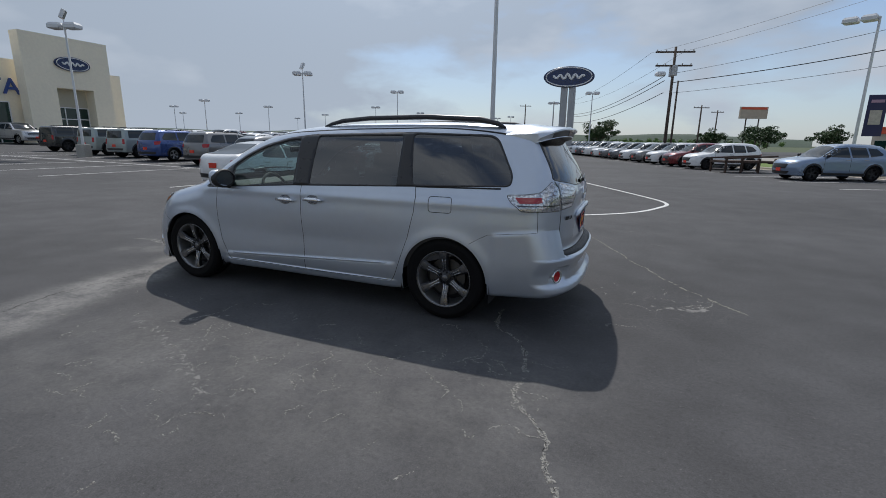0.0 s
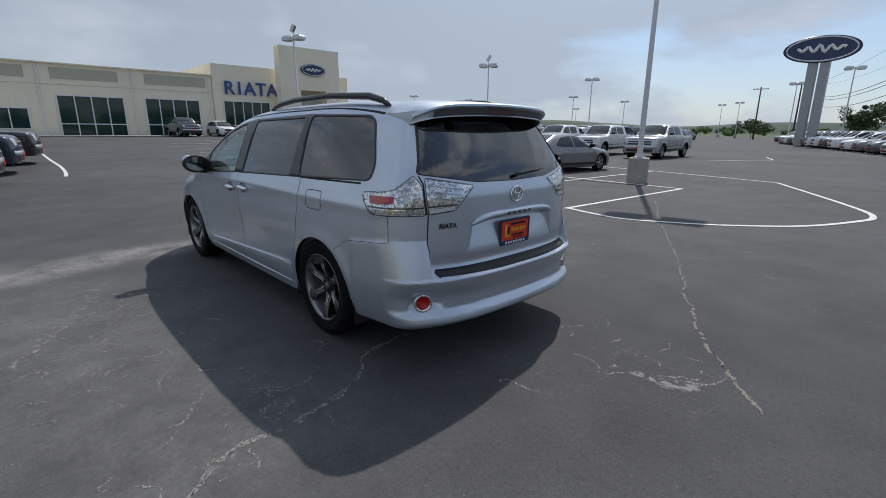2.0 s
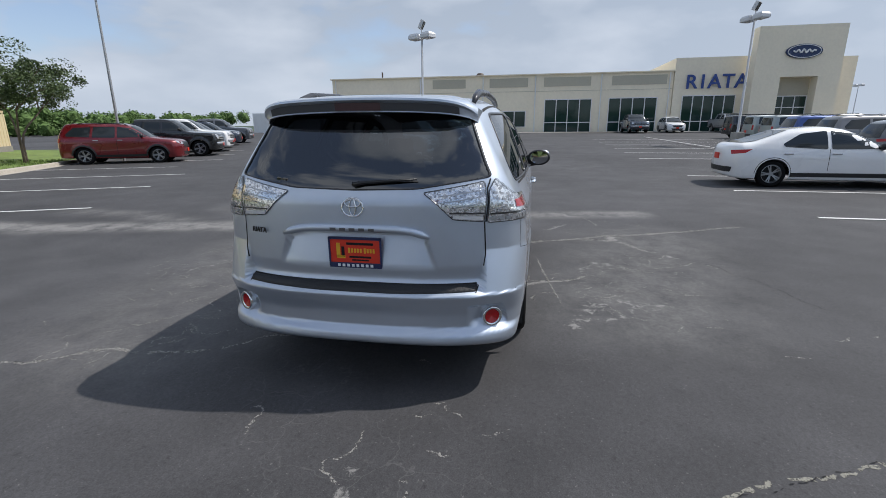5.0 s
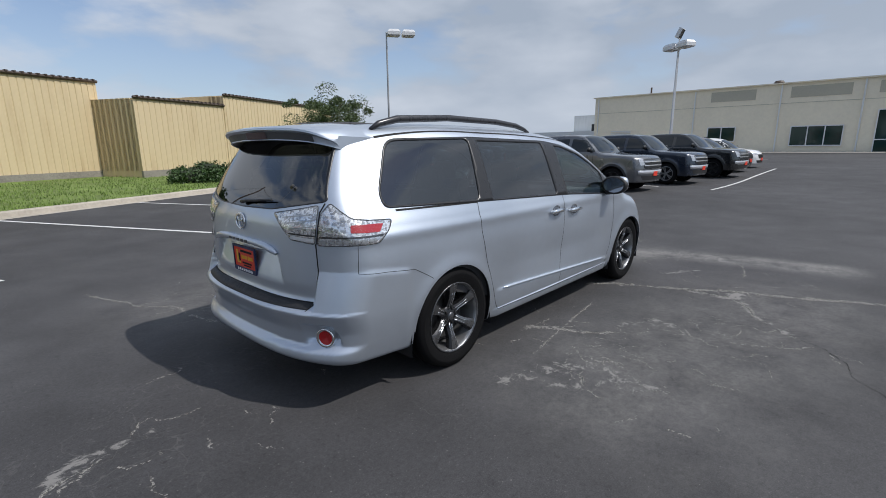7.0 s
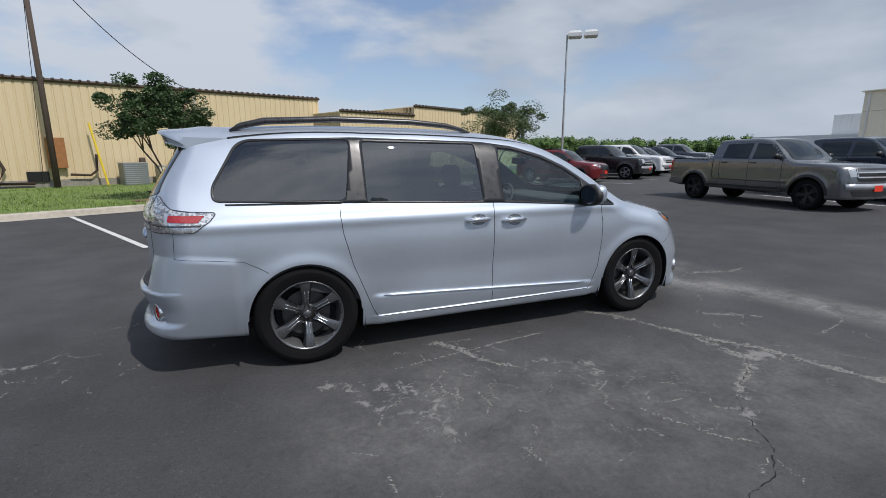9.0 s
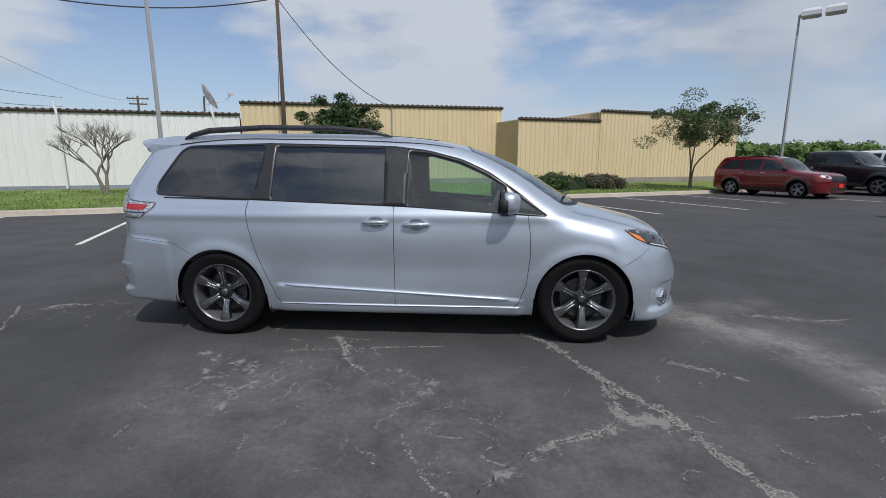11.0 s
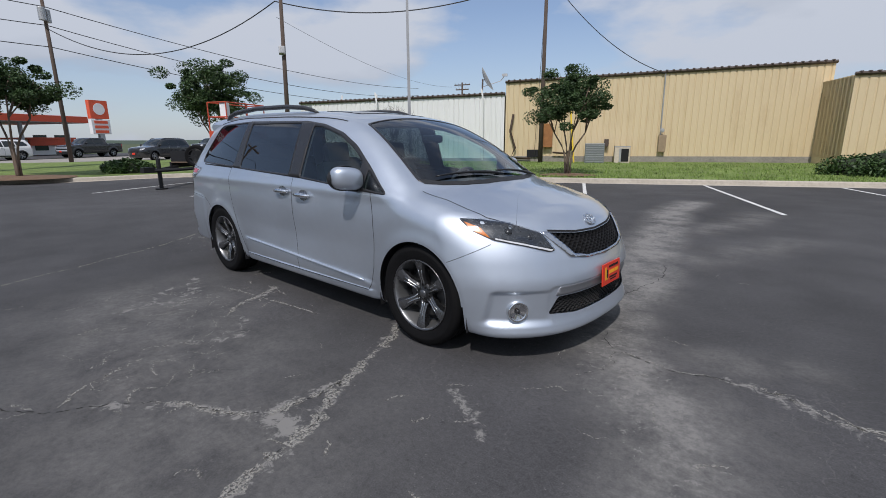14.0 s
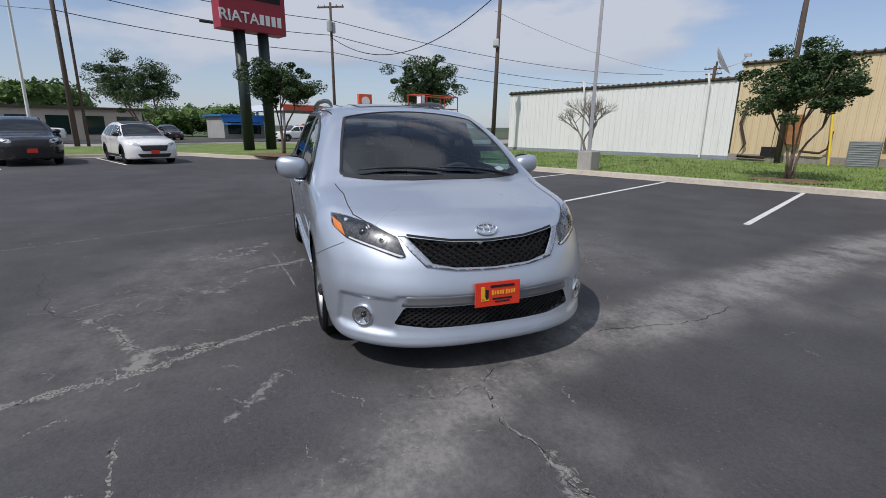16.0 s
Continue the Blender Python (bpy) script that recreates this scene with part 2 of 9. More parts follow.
def worn_line_material():
    m = mat("line_paint", (0.62, 0.62, 0.6), 0.7, 0, 0.0, 3, 0, 0)
    nt = m.node_tree
    N, L = nt.nodes.new, nt.links.new
    b = nt.nodes["Principled BSDF"]
    tc, n, r = N("ShaderNodeTexCoord"), N("ShaderNodeTexNoise"), N("ShaderNodeValToRGB")
    n.inputs["Scale"].default_value, n.inputs["Detail"].default_value, n.inputs["Roughness"].default_value = 14, 8, 0.75
    r.color_ramp.elements[0].position, r.color_ramp.elements[0].color = 0.34, (0.14, 0.14, 0.14, 1)
    r.color_ramp.elements[1].position, r.color_ramp.elements[1].color = 0.46, (0.66, 0.66, 0.64, 1)
    L(tc.outputs["Object"], n.inputs["Vector"])
    L(n.outputs["Fac"], r.inputs["Fac"])
    L(r.outputs["Color"], b.inputs["Base Color"])
    return m


def streaked(name, clean, stain):
    """Painted sheet metal with faint rain streaks and blotches, in world space."""
    m = mat(name, clean, 0.55, 0.0, 0)
    nt = m.node_tree
    N, L = nt.nodes.new, nt.links.new
    b = nt.nodes["Principled BSDF"]
    geo, mix, mul = N("ShaderNodeNewGeometry"), N("ShaderNodeMix"), N("ShaderNodeMath")
    facs = []
    for scale, size, lo, hi in (((1, 1, 0.10), 2.6, 0.50, 0.78), ((1, 1, 0.8), 0.45, 0.40, 0.72)):
        mp, n, r = N("ShaderNodeMapping"), N("ShaderNodeTexNoise"), N("ShaderNodeMapRange")
        mp.inputs["Scale"].default_value = scale
        n.inputs["Scale"].default_value, n.inputs["Detail"].default_value, n.inputs["Roughness"].default_value = size, 7, 0.65
        r.inputs["From Min"].default_value, r.inputs["From Max"].default_value = lo, hi
        L(geo.outputs["Position"], mp.inputs["Vector"])
        L(mp.outputs["Vector"], n.inputs["Vector"])
        L(n.outputs["Fac"], r.inputs["Value"])
        facs.append(r.outputs["Result"])
    mul.operation = "MULTIPLY"
    L(facs[0], mul.inputs[0])
    L(facs[1], mul.inputs[1])
    mix.data_type = "RGBA"
    mix.inputs["A"].default_value, mix.inputs["B"].default_value = (*clean, 1), (*stain, 1)
    L(mul.outputs[0], mix.inputs["Factor"])
    L(mix.outputs["Result"], b.inputs["Base Color"])
    return m


ASPHALT = (0.0515, 0.0508, 0.053)
asphalt = asphalt_material()
line_paint = worn_line_material()
crack_dust = mat("crack_dust", (0.235, 0.228, 0.21), 0.95, 0, 0.45, 45, 0.15, 120)
crack_weed = mat("crack_weed", (0.215, 0.208, 0.175), 0.95, 0, 0.5, 45, 0.15, 120)


def crumbled(m, lo, hi):
    """Loose grains: the fill is broken through to the asphalt in small gaps."""
    nt = m.node_tree
    N, L = nt.nodes.new, nt.links.new
    b, out = nt.nodes["Principled BSDF"], nt.nodes["Material Output"]
    tc, n, r, clear, mx = N("ShaderNodeTexCoord"), N("ShaderNodeTexNoise"), N("ShaderNodeMapRange"), N("ShaderNodeBsdfTransparent"), N("ShaderNodeMixShader")
    n.inputs["Scale"].default_value, n.inputs["Detail"].default_value, n.inputs["Roughness"].default_value = 70, 5, 0.7
    r.inputs["From Min"].default_value, r.inputs["From Max"].default_value = lo, hi
    L(tc.outputs["Object"], n.inputs["Vector"])
    L(n.outputs["Fac"], r.inputs["Value"])
    L(r.outputs["Result"], mx.inputs["Fac"])
    L(clear.outputs["BSDF"], mx.inputs[1])
    L(b.outputs["BSDF"], mx.inputs[2])
    L(mx.outputs["Shader"], out.inputs["Surface"])


crumbled(crack_dust, 0.39, 0.55)
crumbled(crack_weed, 0.35, 0.50)
crack_dark = mat("crack_dark", (0.012, 0.012, 0.012), 0.95, 0, 0.2, 20)
silver = paint("silver_paint", (0.54, 0.595, 0.67), 0.80, 0.43)
black_trim = mat("black_trim", (0.012, 0.012, 0.013), 0.35, 0, 0.1, 20, 0, 0)
pillar_black = mat("pillar_black", (0.022, 0.022, 0.024), 0.32, 0, 0.05, 20, 0, 0)
black_plastic = mat("black_plastic", (0.018, 0.018, 0.019), 0.55, 0, 0.15, 30, 0.2, 300)
seam_black = mat("seam_black", (0.006, 0.006, 0.007), 0.8, 0, 0)
tyre_rubber = mat("tyre_rubber", (0.007, 0.007, 0.0075), 0.75, 0, 0.2, 14, 0.2, 120, 0.0, 0.12)
rim_dark = mat("rim_dark", (0.05, 0.051, 0.054), 0.3, 0.8, 0.05, 20)
rim_satin = mat("rim_satin", (0.16, 0.163, 0.17), 0.28, 0.85, 0.05, 20)
rim_bright = mat("rim_bright", (0.50, 0.51, 0.52), 0.25, 0.95, 0.05, 20)
chrome = mat("chrome", (0.78, 0.79, 0.8), 0.08, 1.0, 0)
steel = mat("galvanised_steel", (0.42, 0.43, 0.44), 0.5, 0.6, 0.15, 3)
dark_glass = glass("privacy_glass", (0.75, 0.85, 0.95), 0.16, 0.0, 0.12)
clear_glass = glass("clear_glass", (0.78, 1.0, 0.92), 0.86)
screen_glass = glass("screen_glass", (0.72, 0.93, 1.0), 0.66, 0.0, 0.095)
lamp_glass = glass("lamp_glass", (1, 1, 1), 0.93)
cabin_dark = mat("cabin_dark", (0.05, 0.05, 0.053), 0.8, 0, 0.2, 20, 0.1, 200)
seat_cloth = mat("seat_cloth", (0.09, 0.09, 0.095), 0.85, 0, 0.2, 30, 0.2, 300)
concrete = mat("concrete", (0.36, 0.345, 0.31), 0.9, 0, 0.18, 1.7, 0.3, 40)
kerb_concrete = mat("kerb_concrete", (0.42, 0.38, 0.32), 0.9, 0, 0.2, 1.3, 0.3, 40)
white_metal = streaked("white_metal", (0.74, 0.75, 0.74), (0.52, 0.52, 0.49))
beige_metal = streaked("beige_metal", (0.63, 0.51, 0.32), (0.42, 0.29, 0.15))
dark_trim = mat("dark_roof_trim", (0.07, 0.05, 0.04), 0.6, 0, 0.15, 3)
stucco = mat("stucco", (0.84, 0.76, 0.60), 0.9, 0, 0.06, 0.4, 0.2, 30)
stucco_dark = mat("stucco_dark", (0.48, 0.45, 0.36), 0.9, 0, 0.06, 0.6, 0.2, 30)
store_glass = mat("store_glass", (0.012, 0.035, 0.03), 0.06, 0, 0)
white_paint = mat("white_gloss", (0.75, 0.75, 0.75), 0.4, 0, 0.05, 2)
grass_mat = mat("lawn", (0.135, 0.19, 0.045), 0.95, 0, 0.55, 1.1, 0.8, 45)
field_mat = mat("field", (0.065, 0.085, 0.035), 0.95, 0, 0.3, 0.05)
road_mat = mat("road_concrete", (0.30, 0.28, 0.25), 0.9, 0, 0.15, 0.3)
bark = mat("bark", (0.16, 0.12, 0.09), 0.9, 0, 0.3, 8, 0.5, 60)
wood_pole = mat("wood_pole", (0.085, 0.062, 0.05), 0.9, 0, 0.25, 4, 0.4, 60)
leaf_mat = mat("leaf", (0.04, 0.08, 0.022), 0.6, 0, 0.4, 3)
shrub_mat = mat("shrub_leaf", (0.035, 0.075, 0.015), 0.6, 0, 0.4, 4)
far_leaf = mat("far_leaf", (0.085, 0.15, 0.035), 0.8, 0, 0.4, 1.0)
cable_mat = mat("cable", (0.02, 0.02, 0.022), 0.6, 0, 0)

# ---- builders ----
TAU = 2 * math.pi
TURN = radians(25.5)
UX, UY = math.cos(TURN), math.sin(TURN)


def at_uv(u, v, z=0.0):
    """The kerbside lot is laid out square to u, v, turned from the world's axes."""
    return Vector((u * UX - v * UY, u * UY + v * UX, z))


def gz(x, y):
    """The lot rises gently towards the showroom."""
    s = min(max((-x - 14) / 38, 0), 1)
    return 0.75 * s


def mesh_of(verts, faces, smooth=False):
    me = bpy.data.meshes.new("mesh")
    me.from_pydata([tuple(map(float, v)) for v in verts], [], [tuple(map(int, f)) for f in faces])
    if smooth:
        me.polygons.foreach_set("use_smooth", [True] * len(me.polygons))
    me.update()
    return me


def bm_mesh(bm, smooth=False):
    me = bpy.data.meshes.new("mesh")
    bm.normal_update()
    bm.to_mesh(me)
    bm.free()
    if smooth:
        me.polygons.foreach_set("use_smooth", [True] * len(me.polygons))
    return me


def part(name, data, material, parent=None, label=""):
    if isinstance(data, bmesh.types.BMesh):
        data = bm_mesh(data)
    ob = new(name, data)
    if material:
        data.materials.append(material)
    if parent:
        ob.parent = parent
    if label:
        ob["label"] = label
    return ob


def thing(name, label, category, group="", m=None, kind=""):
    ob = tagged(new(name), label, category, group, kind)
    ob.empty_display_size = 0.2
    if m is not None:
        ob.matrix_world = m
    return ob


def box(bm, cx, cy, cz, sx, sy, sz, rot=0.0, bevel=0.0):
    """A box by its centre and full sizes, turned about z."""
    m = Matrix.LocRotScale((cx, cy, cz), Euler((0, 0, rot)), (sx, sy, sz))
    made = bmesh.ops.create_cube(bm, size=1.0, matrix=m)
    if bevel:
        edges = list({e for v in made["verts"] for e in v.link_edges})
        bmesh.ops.bevel(bm, geom=edges, offset=bevel, segments=2, affect="EDGES", profile=0.6)
    return bm


def box_part(name, c, s, material, parent=None, label="", rot=0.0, bevel=0.0):
    return part(name, box(bmesh.new(), *c, *s, rot, bevel), material, parent, label)


def tube(bm, points, radii, sides=10, cap=True):
    """A round bar through points, with a radius at each."""
    points = [Vector(p) for p in points]
    if isinstance(radii, (int, float)):
        radii = [radii] * len(points)
    rings, up = [], Vector((0, 0, 1))
    for i, p in enumerate(points):
        a, b = points[max(i - 1, 0)], points[min(i + 1, len(points) - 1)]
        d = (b - a).normalized()
        ref = up if abs(d.dot(up)) < 0.95 else Vector((1, 0, 0))
        s = d.cross(ref).normalized()
        t = s.cross(d)
        rings.append([bm.verts.new(p + radii[i] * (math.cos(TAU * k / sides) * s + math.sin(TAU * k / sides) * t)) for k in range(sides)])
    for r0, r1 in zip(rings, rings[1:]):
        for k in range(sides):
            bm.faces.new((r0[k], r0[(k + 1) % sides], r1[(k + 1) % sides], r1[k]))
    if cap:
        bm.faces.new(rings[0][::-1])
        bm.faces.new(rings[-1])
    return bm


def lathe(bm, profile, sides=32, axis="y", centre=(0, 0, 0)):
    """Turns (radius, along) pairs about an axis."""
    c = Vector(centre)
    rings = []
    for r, h in profile:
        ring = []
        for k in range(sides):
            a = TAU * k / sides
            p = {"y": (r * math.cos(a), h, r * math.sin(a)), "z": (r * math.cos(a), r * math.sin(a), h), "x": (h, r * math.cos(a), r * math.sin(a))}[axis]
            ring.append(bm.verts.new(c + Vector(p)))
        rings.append(ring)
    for r0, r1 in zip(rings, rings[1:]):
        for k in range(sides):
            bm.faces.new((r0[k], r0[(k + 1) % sides], r1[(k + 1) % sides], r1[k]))
    return bm


def ribbon(points, width, z_of, lift, thick=0.0):
    """A flat strip along a ground line."""
    pts = [Vector((p[0], p[1], 0)) for p in points]
    verts, faces = [], []
    for i, p in enumerate(pts):
        d = (pts[min(i + 1, len(pts) - 1)] - pts[max(i - 1, 0)]).normalized()
        s = Vector((-d.y, d.x, 0)) * width / 2
        for q in (p + s, p - s):
            verts.append((q.x, q.y, z_of(q.x, q.y) + lift))
    for i in range(len(pts) - 1):
        faces.append((2 * i, 2 * i + 1, 2 * i + 3, 2 * i + 2))
    return mesh_of(verts, faces)


def smooth_line(points, n=8):
    """Catmull-Rom through the points."""
    P = [Vector(p) for p in points]
    P = [2 * P[0] - P[1], *P, 2 * P[-1] - P[-2]]
    out = []
    for i in range(1, len(P) - 2):
        a, b, c, d = P[i - 1 : i + 3]
        for k in range(n):
            t = k / n
            out.append(0.5 * (2 * b + (c - a) * t + (2 * a - 5 * b + 4 * c - d) * t * t + (3 * b - a - 3 * c + d) * t**3))
    return out + [P[-2]]


def slab(outline, z0, z_of_top, material, name, label="", kind="structure", category=""):
    """A piece of ground with upright edges."""
    bm = bmesh.new()
    top = [bm.verts.new((x, y, z_of_top(x, y))) for x, y in outline]
    bot = [bm.verts.new((x, y, z0)) for x, y in outline]
    bm.faces.new(top)
    n = len(outline)
    for i in range(n):
        bm.faces.new((bot[i], bot[(i + 1) % n], top[(i + 1) % n], top[i]))
    bmesh.ops.triangulate(bm, faces=[f for f in bm.faces if len(f.verts) > 4])
    bmesh.ops.recalc_face_normals(bm, faces=bm.faces)
    return tagged(part(name, bm, material), label, category, kind=kind)


# ---- ground ----
def grid_sheet(xs, ys, z_of):
    verts = [(x, y, z_of(x, y)) for y in ys for x in xs]
    n = len(xs)
    return mesh_of(verts, [(j * n + i, j * n + i + 1, (j + 1) * n + i + 1, (j + 1) * n + i) for j in range(len(ys) - 1) for i in range(n - 1)])


far = [-2500, -900, -400, -200, -120]
xs = far + [-80 + 8 * k for k in range(24)] + [-x for x in far[::-1]]
ground = tagged(part("ground", grid_sheet(xs, xs, lambda x, y: gz(x, y) - 0.06 - (0 if abs(x) + abs(y) < 150 else 1.0)), field_mat), "flat green open ground running to the horizon", "ground", kind="structure")
lot_x = [-110 + 5 * k for k in range(21)] + [-5 + 0.036 * k for k in range(1, 277)] + [5 + 5 * k for k in range(8)]
lot_y = [-110 + 5 * k for k in range(21)] + [-10 + 0.042 * k for k in range(1, 357)] + [5 + 5 * k for k in range(26)]
lot = tagged(part("pavement", grid_sheet(lot_x, lot_y, gz), asphalt), "worn dark grey asphalt parking lot with cracks and pale dust", "pavement", kind="structure")

# lawn with its concrete kerb along the lot's edge
KERB = [(-32.5, -12.1), (-6, -12.1), (6, -12.1), (12.4, -12.0), (14.6, -11.0), (16.0, -9.0), (17.4, -7.6), (19.4, -6.3), (22.2, -5.6), (23.3, -4.9), (23.6, -3.5), (23.6, 4), (23.6, 30)]
kerb_line = [at_uv(u, v) for u, v in KERB]
kerb_line = [Vector((p.x, p.y, 0)) for p in smooth_line([(p.x, p.y, 0) for p in kerb_line], 6)]


def kerb_mesh(line, width=0.16, high=0.15, gutter=0.32):
    verts, faces = [], []
    for i, p in enumerate(line):
        d = (line[min(i + 1, len(line) - 1)] - line[max(i - 1, 0)]).normalized()
        s = Vector((d.y, -d.x, 0))
        for off, z in ((-gutter, 0.006), (-0.02, 0.012), (0.0, high - 0.03), (0.03, high), (width, high), (width, -0.05)):
            q = p + s * off
            verts.append((q.x, q.y, z))
    for i in range(len(line) - 1):
        for k in range(5):
            a = i * 6 + k
            faces.append((a, a + 1, a + 7, a + 6))
    return mesh_of(verts, faces, False)


tagged(part("kerb", kerb_mesh(kerb_line), kerb_concrete), "tan concrete kerb and gutter edging the lawn", "kerb", kind="structure")


def lawn_sheet():
    """Lawn between kerb and building, rising a little away from the lot."""
    verts, faces = [], []
    rows = [0.15, 0.6, 1.5, 3, 5, 7.5, 10.5, 14]
    for i, p in enumerate(kerb_line):
        d = (kerb_line[min(i + 1, len(kerb_line) - 1)] - kerb_line[max(i - 1, 0)]).normalized()
        s = Vector((d.y, -d.x, 0))
        u = p.x * UX + p.y * UY
        v = -p.x * UY + p.y * UX
        if v > -11.9:
            s = at_uv(0.75, -0.66) if v < -5 else at_uv(1, 0)
        for r in rows:
            q = p + s * (r if v < -5 else r * 0.45)
            verts.append((q.x, q.y, 0.135 + 0.012 * r + 0.015 * noise.noise((q.x * 0.5, q.y * 0.5, 0))))
    n = len(rows)
    for i in range(len(kerb_line) - 1):
        for k in range(n - 1):
            a = i * n + k
            faces.append((a, a + 1, a + n + 1, a + n))
    return mesh_of(verts, faces, True)


lawn = tagged(part("lawn", lawn_sheet(), grass_mat), "short green lawn between the kerb and the metal buildings", "lawn", kind="structure")

# road and verge beyond the lot's east side
tagged(part("road", ribbon([at_uv(36.5, -80), at_uv(36.5, 120)], 15, lambda x, y: 0, 0.03), road_mat), "pale concrete highway beside the lot", "road", kind="structure")
tagged(part("road", ribbon([at_uv(53, -80), at_uv(53, 120)], 14, lambda x, y: 0, 0.02), asphalt), "forecourt of the shops across the highway", "road", kind="structure")


def marking(points, width=0.1, label="white painted stall line on the asphalt", lift=0.008):
    return tagged(part("parking_line", ribbon(points, width, gz, lift), line_paint), label, "line", "stall lines", "structure")


for u in (11.5, 8.0, 4.56, 1.2, -2.2, -5.8, -9.4, -13.0, -16.6, -20.2, -23.8, -27.4):
    marking([at_uv(u, -5.7), at_uv(u, -11.75)])
for v in (-1.3, 2.3, 5.9):
    marking([at_uv(17.5, v), at_uv(23.0, v)])
marking(smooth_line([(-0.52, 5.68, 0), (0.1, 5.5, 0), (0.75, 5.4, 0), (1.6, 5.75, 0), (2.31, 6.23, 0), (3.09, 7.04, 0), (3.62, 8.2, 0), (3.8, 9.13, 0), (3.3, 10.54, 0), (1.1, 14.9, 0)], 6), 0.1, "curved white painted island outline")
marking([(1.1, 14.95), (-3.2, 16.3), (-6.5, 17.0)])
marking([(-0.55, 5.6), (-0.29, 10.95)])
marking([(-0.25, 10.95), (-40, 10.75)])
for k in range(10):
    marking([(-3.7 - 3.45 * k, 5.75), (-3.35 - 3.45 * k, 16.4)])
marking(smooth_line([(-27, -1.0, 0), (-22.0, -1.0, 0), (-18.0, -0.95, 0), (-14.8, -1.1, 0), (-13.9, -1.45, 0), (-13.5, -2.7, 0)], 4))
for k in range(8):
    marking([(-14.75 - 3.3 * k, -3.0), (-15.1 - 3.3 * k, -7.0)])
for k in range(12):
    marking([(9.5 - 1.2 * k + 0.5, 17 + 3.05 * k), (14.6 - 1.2 * k + 0.5, 19 + 3.05 * k)])
marking([(-4.3, 25.6), (-2.2, 29.5), (-3.2, 32.5)])


# pale dust, crazing and cracks in the asphalt near the van
def capsule(x, y, line, half):
    """1 on a line, falling softly to 0 at its half width."""
    best = np.full(x.shape, 1e9)
    for (ax, ay), (bx, by) in zip(line, line[1:]):
        dx, dy = bx - ax, by - ay
        t = np.clip(((x - ax) * dx + (y - ay) * dy) / (dx * dx + dy * dy), 0, 1)
        best = np.minimum(best, np.hypot(x - ax - t * dx, y - ay - t * dy))
    t = np.clip(1 - best / half, 0, 1)
    return t * t * (3 - 2 * t)


def lay_dust():
    me = lot.data
    co = np.zeros(len(me.vertices) * 3)
    me.vertices.foreach_get("co", co)
    x, y = co[0::3], co[1::3]
    dust, craze, scuff = np.zeros(len(x)), np.zeros(len(x)), np.zeros(len(x))
    for line, half, amount in DUST:
        dust = np.maximum(dust, amount * capsule(x, y, line, half))
    for line, half, amount in SCUFF:
        scuff = np.maximum(scuff, amount * capsule(x, y, line, half))
    for cx, cy, r, amount in CRAZED:
        craze = np.maximum(craze, amount * np.exp(-((np.hypot(x - cx, y - cy) / r) ** 2)))
    for name, val in (("dust", dust), ("crazing", craze), ("scuff", scuff)):
        a = me.attributes.new(name, "FLOAT", "POINT")
        a.data.foreach_set("value", val)


DUST = (([(-2.2, -0.8), (-2.2, -1.4), (-1.98, -2.3), (-1.72, -3.3), (-1.55, -4.3), (-1.35, -5.4), (-1.0, -6.6), (-0.95, -8.6)], 0.6, 0.9), ([(-1.9, -4.9), (-2.3, -6.2), (-2.4, -7.5)], 0.6, 0.3), ([(-1.9, -2.0), (-2.5, -3.2), (-3.2, -4.8)], 0.6, 0.25), ([(-2.3, -0.7), (-2.6, 0.1), (-3.0, 0.6), (-3.3, 1.1), (-3.45, 1.8), (-3.6, 2.8)], 0.5, 0.7), ([(-2.85, 0.45), (-3.2, 0.75)], 0.7, 0.5),
        ([(-3.1, -0.1), (-3.6, -0.3)], 0.35, 0.35), ([(-1.6, 2.5), (0.9, 2.0)], 1.5, 0.30), ([(-0.6, -2.5), (2.2, -2.1)], 1.4, 0.24))
SCUFF = (([(3.6, 0.25), (3.72, 0.31)], 0.2, 0.8), ([(3.3, 0.2), (3.68, 0.24)], 0.09, 0.8), ([(-1.55, 2.1), (-1.72, 2.12)], 0.16, 1.1), ([(-1.2, 2.36), (-1.47, 2.2)], 0.09, 0.7), ([(-2.1, 1.28), (-2.4, 1.46)], 0.08, 0.9),
        ([(-2.28, 1.32), (-2.5, 1.54)], 0.07, 0.8), ([(1.36, 1.4), (1.24, 1.75), (0.82, 2.0)], 0.1, 0.7), ([(0.96, 1.9), (0.9, 2.2)], 0.09, 0.7), ([(-0.25, 1.78), (-0.33, 1.9)], 0.08, 0.8), ([(2.5, -2.1), (2.35, -1.85)], 0.12, 0.5), ([(0.0, -2.9), (0.32, -2.5)], 0.12, 0.45),
        ([(-3.3, 0.1), (-3.8, 0.2)], 0.12, 0.8), ([(-3.25, 1.65), (-3.4, 1.6)], 0.14, 0.9), ([(-0.6, -2.0), (-0.3, -1.7)], 0.08, 0.6),
         ([(-2.5, 0.0), (-3.0, 0.7), (-3.4, 1.3)], 0.6, 0.5), ([(-1.8, -3.0), (-1.4, -5.2), (-1.0, -7.0)], 0.5, 0.5), ([(-2.0, -1.2), (-1.9, -2.6)], 0.35, 0.45), ([(-3.4, 0.1), (-4.0, 0.3)], 0.25, 0.5), ([(0.2, 1.5), (0.9, 1.7)], 0.6, 0.35), ([(-0.2, -2.2), (0.6, -2.6)], 0.7, 0.35), ([(-0.3, 2.3), (-0.6, 2.0)], 0.4, 0.3), ([(1.9, -1.2), (2.5, -2.2)], 0.35, 0.3), ([(-1.5, 1.75), (-1.75, 2.1)], 0.2, 0.45))
